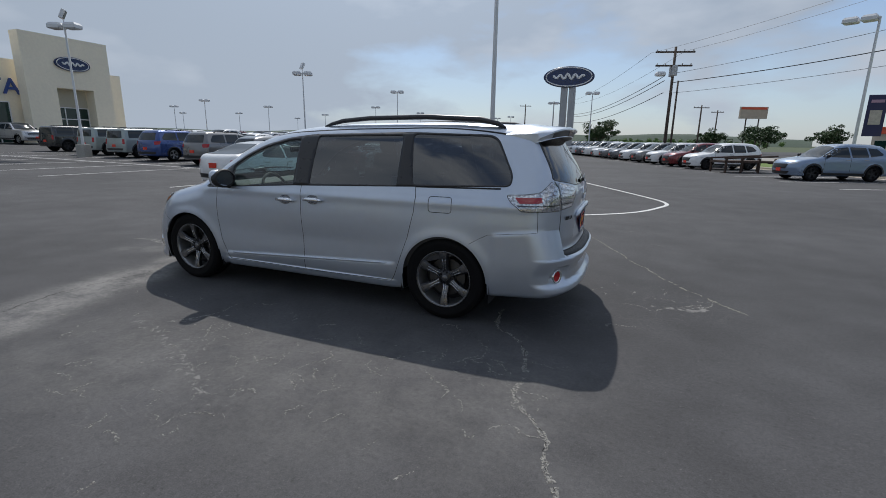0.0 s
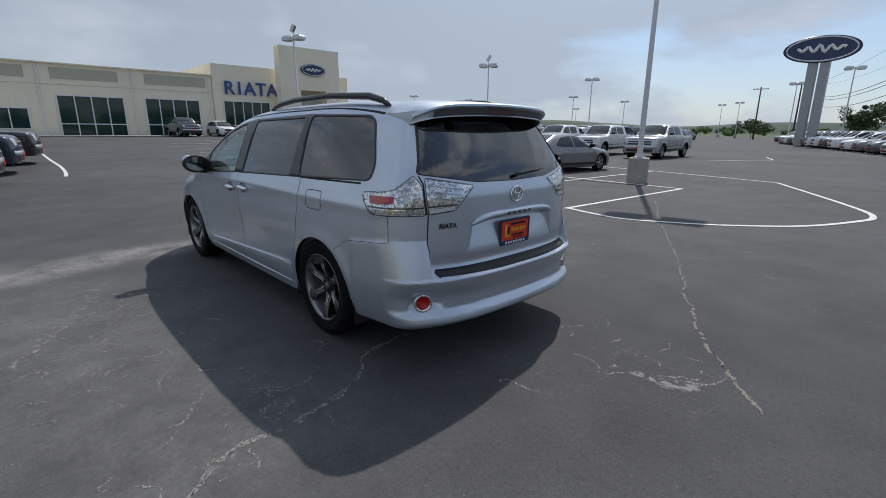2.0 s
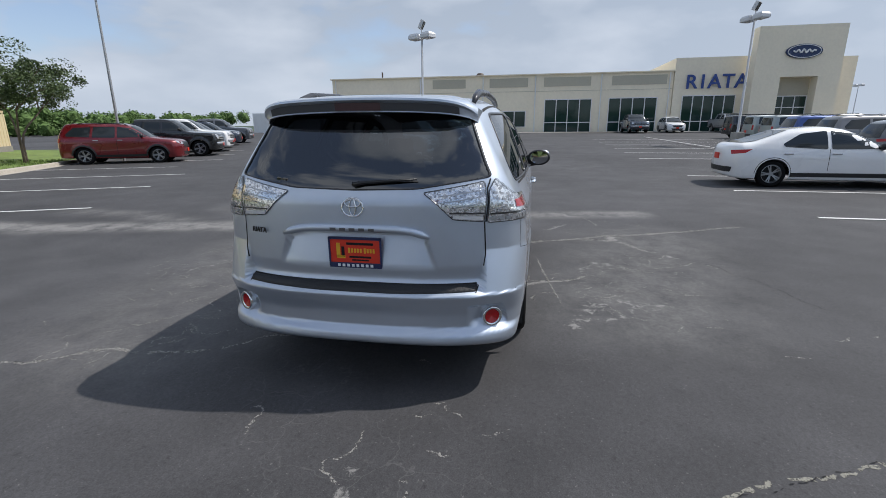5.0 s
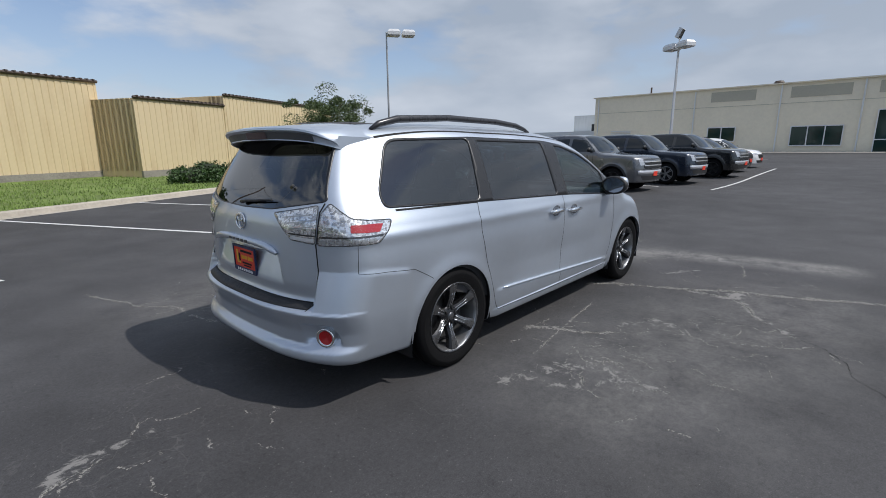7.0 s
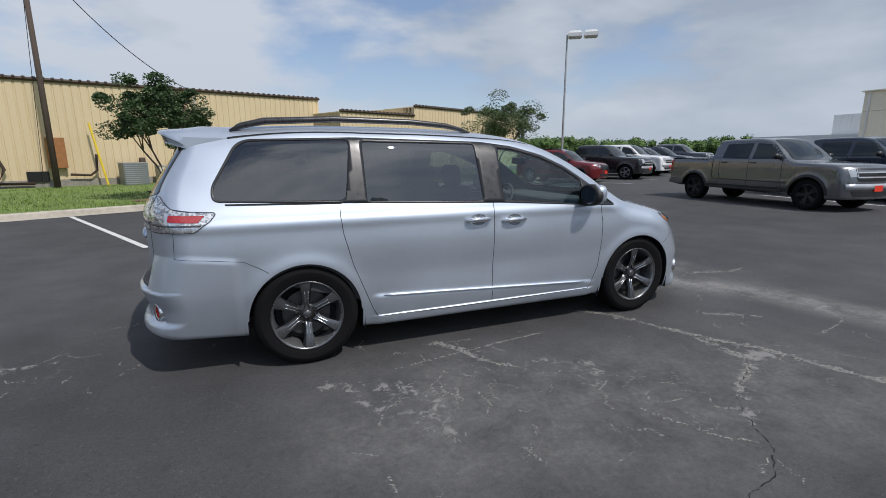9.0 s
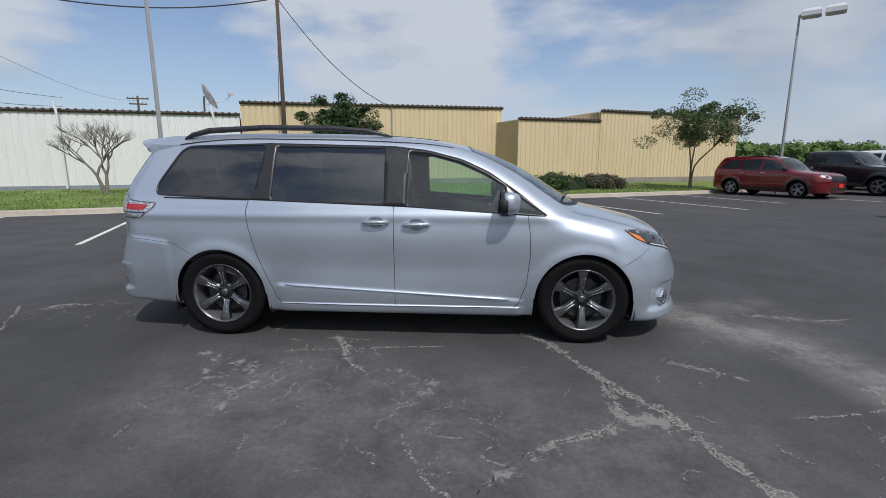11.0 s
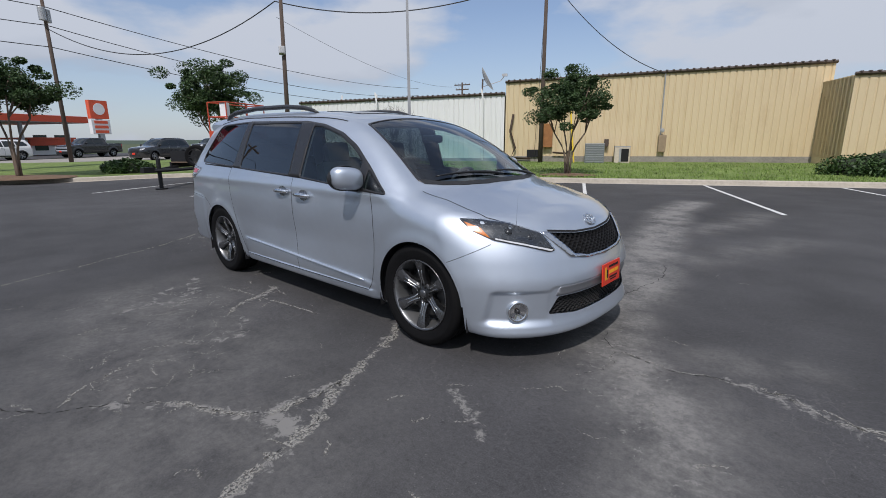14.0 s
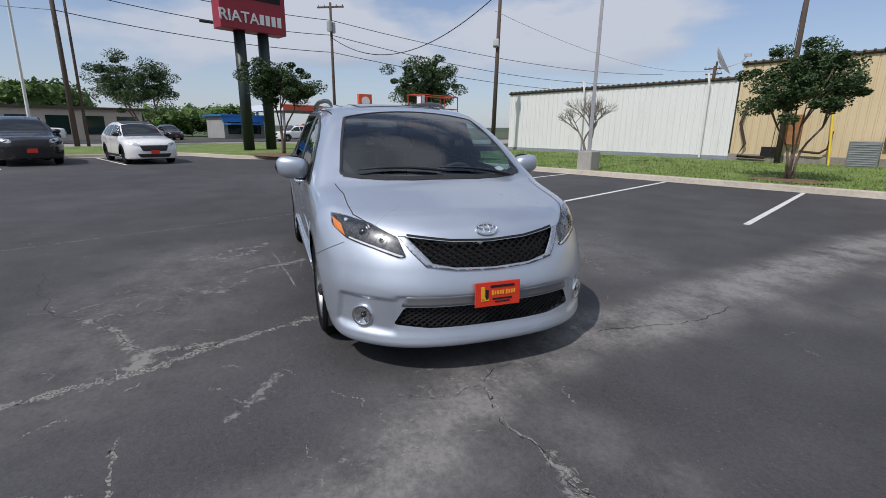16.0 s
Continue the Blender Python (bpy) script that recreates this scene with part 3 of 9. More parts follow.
CRAZED = ((0.4, 1.8, 1.1, 0.9), (-0.5, 2.4, 0.7, 0.7), (0.1, -2.4, 1.2, 0.9), (2.2, -1.8, 0.9, 0.7), (3.4, 0.3, 0.7, 0.5), (-1.8, 2.3, 0.9, 0.5), (-3.4, 0.6, 1.0, 0.6))
for line, half, amount in (([(-1.1, 0.75), (-1.44, 1.42), (-1.79, 2.05), (-2.03, 2.72), (-2.3, 3.3), (-2.75, 4.2)], 0.11, 0.62), ([(-1.52, 1.62), (-1.47, 2.15), (-1.08, 2.38), (-0.72, 2.7)], 0.10, 0.75),
                           ([(0.55, 0.92), (0.42, 1.12), (0.33, 1.38)], 0.10, 0.8),
                           ([(1.5, 1.35), (1.1, 1.5), (0.8, 1.75), (1.0, 2.05)], 0.16, 0.7), ([(0.0, 1.5), (-0.4, 1.75), (-0.2, 2.05)], 0.12, 0.65), ([(-0.9, -2.1), (-0.2, -2.3), (0.6, -2.7)], 0.16, 0.6)):
    SCUFF += ((line, half, amount),)
lay_dust()


def ragged(line, width, rng, step=0.022, gaps=0.0, wander=0.012, lift=0.003):
    """A crack's fill: a strip with broken edges along a line."""
    pts = smooth_line([(x, y, 0) for x, y in line], 6)
    fine_pts = [pts[0]]
    for a, b in zip(pts, pts[1:]):
        m = max(1, int((b - a).length / step))
        fine_pts += [a.lerp(b, (k + 1) / m) for k in range(m)]
    verts, faces, off, wide, old = [], [], 0.0, 1.0, False
    for i, p in enumerate(fine_pts):
        d = (fine_pts[min(i + 1, len(fine_pts) - 1)] - fine_pts[max(i - 1, 0)]).normalized()
        s = Vector((-d.y, d.x, 0))
        off = 0.8 * off + rng.uniform(-wander, wander)
        wide = 0.6 * wide + 0.4 * rng.choice([0.25, 0.5, 0.9, 1.4, 2.0])
        end = min(1.0, 0.25 + min(i, len(fine_pts) - 1 - i) / 6)
        for sg in (1, -1):
            q = p + s * (off + sg * width / 2 * wide * end * rng.uniform(0.5, 1.3))
            verts.append((q.x, q.y, gz(q.x, q.y) + lift))
        if i and rng.random() > gaps:
            faces.append((2 * i - 2, 2 * i - 1, 2 * i + 1, 2 * i))
    return verts, faces


def crack(line, width, material, seed, gaps=0.06, label="", wander=0.012, lift=0.002):
    v, f = ragged(line, width, random.Random(seed), gaps=gaps, wander=wander, lift=lift)
    return part("crack", mesh_of(v, f), material, lot, label)


for k, (line, w, dark) in enumerate((
        ([(-1.1, 0.75), (-1.28, 1.02), (-1.44, 1.42), (-1.58, 1.72), (-1.79, 2.05), (-1.88, 2.4), (-2.03, 2.72), (-2.3, 3.3), (-2.75, 4.2)], 0.042, True),
        ([(-1.52, 1.62), (-1.55, 1.9), (-1.47, 2.15), (-1.24, 2.3), (-1.08, 2.38), (-0.92, 2.48)], 0.022, True),
        ([(1.95, -0.45), (2.0, -0.86), (2.27, -1.17), (2.4, -1.5), (2.45, -1.75), (2.4, -1.9), (2.46, -2.05), (2.6, -2.2), (2.69, -2.36), (2.71, -2.53), (2.82, -2.75), (2.95, -3.2)], 0.020, True),
        ([(0.2, 8.1), (0.75, 6.9), (1.17, 5.98), (1.75, 4.8), (2.29, 3.77), (2.62, 3.08), (3.1, 1.95), (3.24, 1.72), (3.39, 1.35), (3.5, 1.2), (3.6, 1.0), (3.7, 0.84), (3.84, 0.64), (4.1, 0.3)], 0.014, True),
        ([(3.86, 0.6), (3.78, 0.42), (3.6, 0.33)], 0.016, False),
        ([(-2.55, 0.7), (-2.68, 0.4), (-2.63, 0.27), (-2.66, 0.16), (-2.87, 0.17), (-3.05, 0.2), (-3.2, 0.13), (-3.45, 0.13), (-3.62, 0.05)], 0.008, True),
        ([(-3.38, 0.09), (-3.59, 0.12), (-3.78, 0.22), (-3.98, 0.2), (-4.2, 0.16)], 0.02, False),
        ([(-3.5, 0.11), (-3.74, 0.13), (-3.9, 0.22), (-4.1, 0.36)], 0.014, False),
        ([(0.98, 1.275), (0.24, 1.17), (-0.45, 1.085)], 0.012, False),
        ([(-2.48, 2.06), (-2.82, 1.98), (-3.08, 1.89), (-3.3, 1.66)], 0.014, False),
        ([(0.55, 0.92), (0.42, 1.12), (0.33, 1.38), (0.12, 1.62)], 0.02, False),
        ([(-0.25, 2.35), (-0.33, 2.55), (-0.40, 2.68), (-0.58, 2.85)], 0.018, False),
        ([(-0.6, -2.0), (-0.42, -1.7), (-0.44, -1.42)], 0.012, False))):
    crack(line, w * 1.7, crack_weed if w == 0.014 and k == 3 else crack_dust, k, 0.12 if w > 0.015 else 0.25, "pale dust in the crack" if dark else "", 0.004 if k == 8 else 0.010)
    if dark:
        crack(line, 0.004, crack_dark, k + 50, 0.6, "dark open crack", 0.010, 0.004)
for k, line in enumerate(([(-0.92, 2.48), (-0.86, 2.53), (-0.72, 2.7), (-0.51, 2.98), (-0.1, 3.12)], [(-0.1, 3.12), (0.06, 3.28), (0.3, 3.33), (0.8, 3.5)], [(-2.66, 0.16), (-2.5, 0.02), (-2.42, -0.2)], [(-2.2, -0.9), (-2.3, -1.9), (-2.15, -2.5)])):
    crack(line, 0.007, crack_dark, 80 + k, 0.25)


def crazing():
    """Short broken hairlines, filled with dust."""
    rng = random.Random(12)
    verts, faces = [], []
    for cx, cy, r, n in ((0.5, 1.75, 0.95, 50), (-0.4, 2.4, 0.6, 22), (0.1, -2.4, 1.0, 62), (1.6, -2.2, 0.9, 26), (2.3, -1.7, 0.5, 20), (3.3, 0.4, 0.7, 14), (-2.9, 0.5, 0.8, 14), (-1.7, -2.6, 0.9, 10), (-2.4, 2.2, 0.8, 14), (2.0, 3.3, 1.2, 14)):
        for _ in range(n):
            x, y = cx + rng.gauss(0, r * 0.6), cy + rng.gauss(0, r * 0.6)
            a = rng.choice([0.2, 1.75]) + rng.gauss(0, 0.5)
            line = [(x, y)]
            for _ in range(rng.randint(2, 6)):
                a += rng.choice([-0.7, -0.25, 0.1, 0.3, 0.75])
                s = rng.uniform(0.02, 0.07)
                x, y = x + s * math.cos(a), y + s * math.sin(a)
                line.append((x, y))
            v, f = ragged(line, rng.uniform(0.006, 0.018), rng, 0.02, 0.2, 0.009, 0.002)
            faces += [tuple(i + len(verts) for i in q) for q in f]
            verts += v
    tagged(part("crazing", mesh_of(verts, faces), crack_dust, lot, "short pale hairline cracks"), kind="stuff")


crazing()

# ---- metal buildings along the lawn ----
def rib_panel(width=0.91, ribs=3):
    """One corrugated sheet, 1 m high from z = 0, facing +y."""
    prof = []
    for k in range(ribs):
        c = width * (k + 0.5) / ribs
        prof += [(c - 0.045, 0), (c - 0.022, 0.03), (c + 0.022, 0.03), (c + 0.045, 0)]
    prof = [(0, 0.0), (0.004, 0.0)] + prof + [(width - 0.004, 0.0), (width, 0.0)]
    prof = [(x - width / 2, y) for x, y in prof]
    verts = [(x, y, z) for z in (0, 1) for x, y in prof]
    n = len(prof)
    return mesh_of(verts, [(i + 1, i, n + i, n + i + 1) for i in range(n - 1)])


PANEL = {}


def panel_wall(parent, a, b, z0, tops, material):
    """Corrugated sheets from plan point a to b (local), facing left of a->b."""
    a, b = Vector((*a, 0)), Vector((*b, 0))
    d = b - a
    n = max(1, round(d.length / 0.91))
    w = d.length / n
    if material.name not in PANEL:
        PANEL[material.name] = rib_panel()
        PANEL[material.name].materials.append(material)
    ang = math.atan2(d.y, d.x)
    for k in range(n):
        t = (k + 0.5) / n
        p = a + d * t
        top = tops[0] + (tops[1] - tops[0]) * t
        ob = new("metal_panel", PANEL[material.name])
        ob.parent = parent
        ob.matrix_basis = Matrix.LocRotScale((p.x, p.y, z0), Euler((0, 0, ang)), (w / 0.91, 1, top - z0))


def prism(outline, z0, tops):
    """A closed block over a plan outline; tops: a height for each corner."""
    bm = bmesh.new()
    lo = [bm.verts.new((x, y, z0)) for x, y in outline]
    hi = [bm.verts.new((x, y, t)) for (x, y), t in zip(outline, tops)]
    n = len(outline)
    for i in range(n):
        bm.faces.new((lo[i], lo[(i + 1) % n], hi[(i + 1) % n], hi[i]))
    bm.faces.new(hi)
    bm.faces.new(lo[::-1])
    bmesh.ops.recalc_face_normals(bm, faces=bm.faces)
    return bm


def metal_shed(name, label, material, u0, u1, v, depth, z0, tops, skirt, trim, side_panels=True):
    ob = thing(name, label, "building", m=pose(0, 0, 0, 0, 0, 25.5))
    part("wall_core", prism([(u0, v - 0.05), (u1, v - 0.05), (u1, v - depth), (u0, v - depth)], 0.0, [tops[0] - 0.06, tops[1] - 0.06, tops[1] + 0.3, tops[0] + 0.3]), material, ob)
    panel_wall(ob, (u1, v), (u0, v), z0 + 0.32, (tops[1], tops[0]), material)
    if side_panels:
        panel_wall(ob, (u1, v - 3), (u1, v), z0 + 0.32, (tops[1], tops[1]), material)
        panel_wall(ob, (u0, v), (u0, v - 3), z0 + 0.32, (tops[0], tops[0]), material)
    bm = bmesh.new()
    box(bm, (u0 + u1) / 2, v - 0.01, z0 + 0.1, abs(u1 - u0) + 0.06, 0.12, 0.46)
    part("plinth", bm, skirt, ob, "weathered masonry plinth")
    # eave trim follows the wall's top
    bm = bmesh.new()
    tube(bm, [(u0 - 0.04, v + 0.05, tops[0] + 0.03), (u1 + 0.04, v + 0.05, tops[1] + 0.03)], 0.075, 4)
    part("eave_trim", bm, trim, ob, "dark rusty eave trim")
    count = int(abs(u1 - u0) / 0.3)
    rib = bm_mesh(box(bmesh.new(), 0, v + 0.06, 0.1, 0.09, 0.16, 0.06))
    rib.materials.append(trim)
    for k in range(count):
        t = (k + 0.5) / count
        o = new("roof_rib", rib)
        o.parent = ob
        o.matrix_basis = pose(u0 + (u1 - u0) * t, 0, tops[0] + (tops[1] - tops[0]) * t)
    return ob


plinth_grey = mat("plinth_grey", (0.26, 0.24, 0.21), 0.95, 0, 0.3, 2.0, 0.5, 30)
plinth_blue = mat("plinth_blue", (0.24, 0.27, 0.31), 0.9, 0, 0.2, 1.5, 0.3, 30)
beige_shed = metal_shed("metal_warehouse", "long tan corrugated metal warehouse with rusty eaves", beige_metal, -13.1, 2.05, -22.3, 18, 0.22, (4.8, 4.48), plinth_grey, dark_trim)
low_shed = metal_shed("metal_warehouse_wing", "low tan corrugated metal wing of a warehouse", beige_metal, -18.5, -12.72, -19.6, 14, 0.22, (4.0, 3.95), plinth_grey, dark_trim)
tall_shed = metal_shed("metal_warehouse_hall", "tall tan corrugated metal hall of a warehouse", beige_metal, -30.6, -18.5, -19.55, 22, 0.22, (4.62, 4.6), plinth_grey, dark_trim)
white_shed = metal_shed("white_metal_building", "white corrugated metal building with grey-blue plinth", white_metal, 2.12, 14.95, -22.3, 16, 0.1, (3.88, 3.72), plinth_blue, dark_trim)

# ---- showroom ----
show = thing("car_showroom", "cream stucco car showroom with tall entrance tower", "building")
part("wall", box(bmesh.new(), -66, -4.1, 3.9, 20, 42.0, 7.2), stucco, show, "cream stucco service wing wall")
part("roof_edge", box(bmesh.new(), -66, -4.1, 7.55, 20.5, 42.4, 0.12), stucco, show)
part("wall", box(bmesh.new(), -65.8, 20.9, 4.7, 20, 7.9, 8.4), stucco, show, "cream stucco entrance wall")
part("wall", box(bmesh.new(), -66, 30.6, 4.5, 20.0, 9.4, 8.2), stucco, show)


def tower_mesh():
    """Entrance tower with a slightly bowed front, open bay in the middle."""
    bm = bmesh.new()
    y0, y1, b0, b1, x = 24.3, 32.6, 26.95, 30.55, -53.6
    bay_top = 6.4

    def front(y):
        t = (y - y0) / (y1 - y0) * 2 - 1
        return x + 0.02 * (1 - t * t)

    def wall_piece(ya, yb, za, zb):
        n = 4
        ys = [ya + (yb - ya) * k / n for k in range(n + 1)]
        f = [[bm.verts.new((front(y), y, z)) for y in ys] for z in (za, zb)]
        r = [[bm.verts.new((-55.0, y, z)) for y in ys] for z in (za, zb)]
        for k in range(n):
            bm.faces.new((f[0][k], f[0][k + 1], f[1][k + 1], f[1][k]))
            bm.faces.new((r[0][k + 1], r[0][k], r[1][k], r[1][k + 1]))
            bm.faces.new((f[1][k], f[1][k + 1], r[1][k + 1], r[1][k]))
            bm.faces.new((f[0][k + 1], f[0][k], r[0][k], r[0][k + 1]))
        for k in (0, n):
            bm.faces.new((f[0][k], f[1][k], r[1][k], r[0][k]))

    wall_piece(y0, b0, 0.3, 11.5)
    wall_piece(b1, y1, 0.3, 11.5)
    wall_piece(b0, b1, bay_top, 11.5)
    return bm


part("tower", tower_mesh(), stucco, show, "tall cream stucco entrance tower")
part("bay_back", box(bmesh.new(), -55.25, 28.75, 3.6, 0.3, 3.7, 6.4), stucco_dark, show)


def shop_window(y0, y1, z0, z1, x, bars, transoms=()):
    w = part("window", box(bmesh.new(), x, (y0 + y1) / 2, (z0 + z1) / 2, 0.1, y1 - y0, z1 - z0), store_glass, show, "dark green tinted shop window")
    bm = bmesh.new()
    for y in [y0, y1] + [y0 + (y1 - y0) * k / bars for k in range(1, bars)]:
        box(bm, x + 0.08, y, (z0 + z1) / 2, 0.1, 0.09, z1 - z0)
    for z in [z0, z1, *transoms]:
        box(bm, x + 0.085, (y0 + y1) / 2, z, 0.1, y1 - y0, 0.09)
    part("window_frame", bm, white_paint, w)


shop_window(2.4, 7.9, 0.75, 4.6, -55.98, 4, (1.9,))
shop_window(9.9, 15.3, 0.75, 4.65, -55.98, 4, (1.9,))
shop_window(18.0, 23.6, 0.75, 4.75, -55.78, 5, (1.9,))
shop_window(-4.0, 0.1, 1.4, 3.3, -55.98, 3)
shop_window(-11.6, -8.9, 1.9, 3.4, -55.98, 2)
shop_window(27.0, 30.5, 0.6, 4.5, -55.05, 3, (2.0, 3.3))
for y0, y1 in ((2.2, 7.7), (10.1, 16.2), (-4.4, 0.3), (-11.6, -7.4)):
    part("wall_panel", box(bmesh.new(), -55.98, (y0 + y1) / 2, 6.65, 0.06, y1 - y0, 1.05), stucco_dark, show, "olive grey stucco wall panel")
for y in (-24.6, -13.2, -5.2, 1.2, 8.9, 16.5):
    bm = tube(bmesh.new(), [(-55.9, y, 0.4), (-55.9, y, 7.4)], 0.07, 8)
    part("downpipe", bm, white_metal, show)
part("wall_joint", box(bmesh.new(), -55.985, -4.1, 5.6, 0.03, 41.9, 0.04), stucco_dark, show)
bm = bmesh.new()
for k in range(7):
    box(bm, -55.93, -21.5, 2.1 + 0.2 * k, 0.1, 2.5, 0.1)
part("louvre", bm, white_metal, show, "white louvred vent")
lathe_bm = lathe(bmesh.new(), [(0.0, 8.1), (0.35, 8.05), (0.5, 7.85), (0.45, 7.75), (0.12, 7.7), (0.12, 7.5)], 16, "z", (-58, -5.8, 0))
part("roof_vent", lathe_bm, dark_trim, show)
part("roof_pipe", tube(bmesh.new(), [(-57, -18.5, 7.4), (-57, -18.5, 8.4)], 0.1, 8), dark_trim, show)
annex = thing("white_shed", "white metal outbuilding beside the showroom", "building")
part("wall", box(bmesh.new(), -75, -31.5, 3.2, 10, 7.5, 6.4), white_metal, annex)
part("door", box(bmesh.new(), -69.98, -30.5, 4.4, 0.06, 3.2, 1.2), black_plastic, annex)
part("wall", box(bmesh.new(), -71, -36, 2.0, 8, 16, 3.6), white_metal, annex)
apron = tagged(part("pavement", ribbon([(-53.2, -30), (-53.2, 45)], 5.0, gz, 0.05), concrete), "pale concrete walk in front of the showroom", "pavement", kind="structure")


def letters(text, size, depth, m, material, name, label, category="sign", font_shear=0.0):
    cu = bpy.data.curves.new("text", "FONT")
    cu.body, cu.size, cu.extrude, cu.align_x, cu.shear = text, size, depth, "CENTER", font_shear
    cu.offset = size * 0.012
    tmp = bpy.data.objects.new("text", cu)
    me = bpy.data.meshes.new_from_object(tmp)
    bpy.data.objects.remove(tmp)
    ob = tagged(part(name, me, material), label, category) if category else part(name, me, material, None, label)
    ob.matrix_world = m
    return ob


sign_blue = mat("sign_blue", (0.02, 0.06, 0.25), 0.35, 0, 0.05, 4)
oval_blue = mat("oval_blue", (0.008, 0.025, 0.09), 0.25, 0, 0.05, 4)
for k, (ch, y) in enumerate(zip("RIATA", (18.75, 19.95, 21.2, 22.6, 24.0))):
    if y < 24.4:
        letters(ch, 2.15, 0.06, Matrix.Translation((-55.6, y, 5.55)) @ Euler((radians(90), 0, radians(90))).to_matrix().to_4x4(), sign_blue, "sign_letter", "dark blue block letter with white edge on the showroom wall", "sign")


def oval_sign(name, m, rx, rz, depth, parent=None, label="", both=False):
    """A plain oval sign: dark field, pale rim, a plain pale stroke."""
    ob = thing(name, label, "sign", m=m)
    bm = bmesh.new()
    lathe(bm, [(0.0, depth), (0.97, depth), (1.0, depth * 0.8), (1.0, -depth * 0.8), (0.97, -depth), (0.0, -depth)], 48, "y")
    bmesh.ops.scale(bm, vec=(rx, 1, rz), verts=bm.verts)
    bmesh.ops.recalc_face_normals(bm, faces=bm.faces)
    part("field", bm, oval_blue, ob)
    for sgn in (-1, 1) if both else (1,):
        bm = bmesh.new()
        pts = [(0.9 * rx * math.cos(TAU * k / 48), sgn * (depth + 0.012), 0.88 * rz * math.sin(TAU * k / 48)) for k in range(49)]
        tube(bm, pts, 0.022 * rx, 6, False)
        part("rim_line", bm, white_paint, ob, "pale rim line")
        bm = bmesh.new()
        pts = [(rx * (-0.62 + 1.24 * k / 24), sgn * (depth + 0.012), rz * (0.02 + 0.3 * math.sin(k * 1.1) * (1 - abs(k - 12) / 16))) for k in range(25)]
        tube(bm, pts, 0.05 * rx, 6)
        part("stroke", bm, white_paint, ob, "plain pale stroke")
    return ob


oval_sign("oval_sign", pose(-53.5, 28.75, 8.9, 0, 0, 90) @ pose(0, 0, 0, 0, 0, 180), 1.72, 0.72, 0.12, None, "dark blue oval sign with pale rim on the tower")

# ---- vehicle bodies ----
from mathutils.geometry import delaunay_2d_cdt


def smax(a, b, k):
    h = np.maximum(k - np.abs(a - b), 0.0) / k
    return np.maximum(a, b) + h * h * k * 0.25


def curve(xs, ys):
    """A smooth interpolation through points (monotone cubic)."""
    xs, ys = np.array(xs, float), np.array(ys, float)
    d = np.diff(ys) / np.diff(xs)
    m = np.concatenate([[d[0]], np.where(d[:-1] * d[1:] > 0, 2 * d[:-1] * d[1:] / np.where(d[:-1] + d[1:] == 0, 1, d[:-1] + d[1:]), 0), [d[-1]]])

    def value(x):
        x = np.asarray(x, float)
        i = np.clip(np.searchsorted(xs, x) - 1, 0, len(xs) - 2)
        h = xs[i + 1] - xs[i]
        t = np.clip((x - xs[i]) / h, 0, 1)
        return (2 * t**3 - 3 * t**2 + 1) * ys[i] + (t**3 - 2 * t**2 + t) * h * m[i] + (-2 * t**3 + 3 * t**2) * ys[i + 1] + (t**3 - t**2) * h * m[i + 1]

    return value


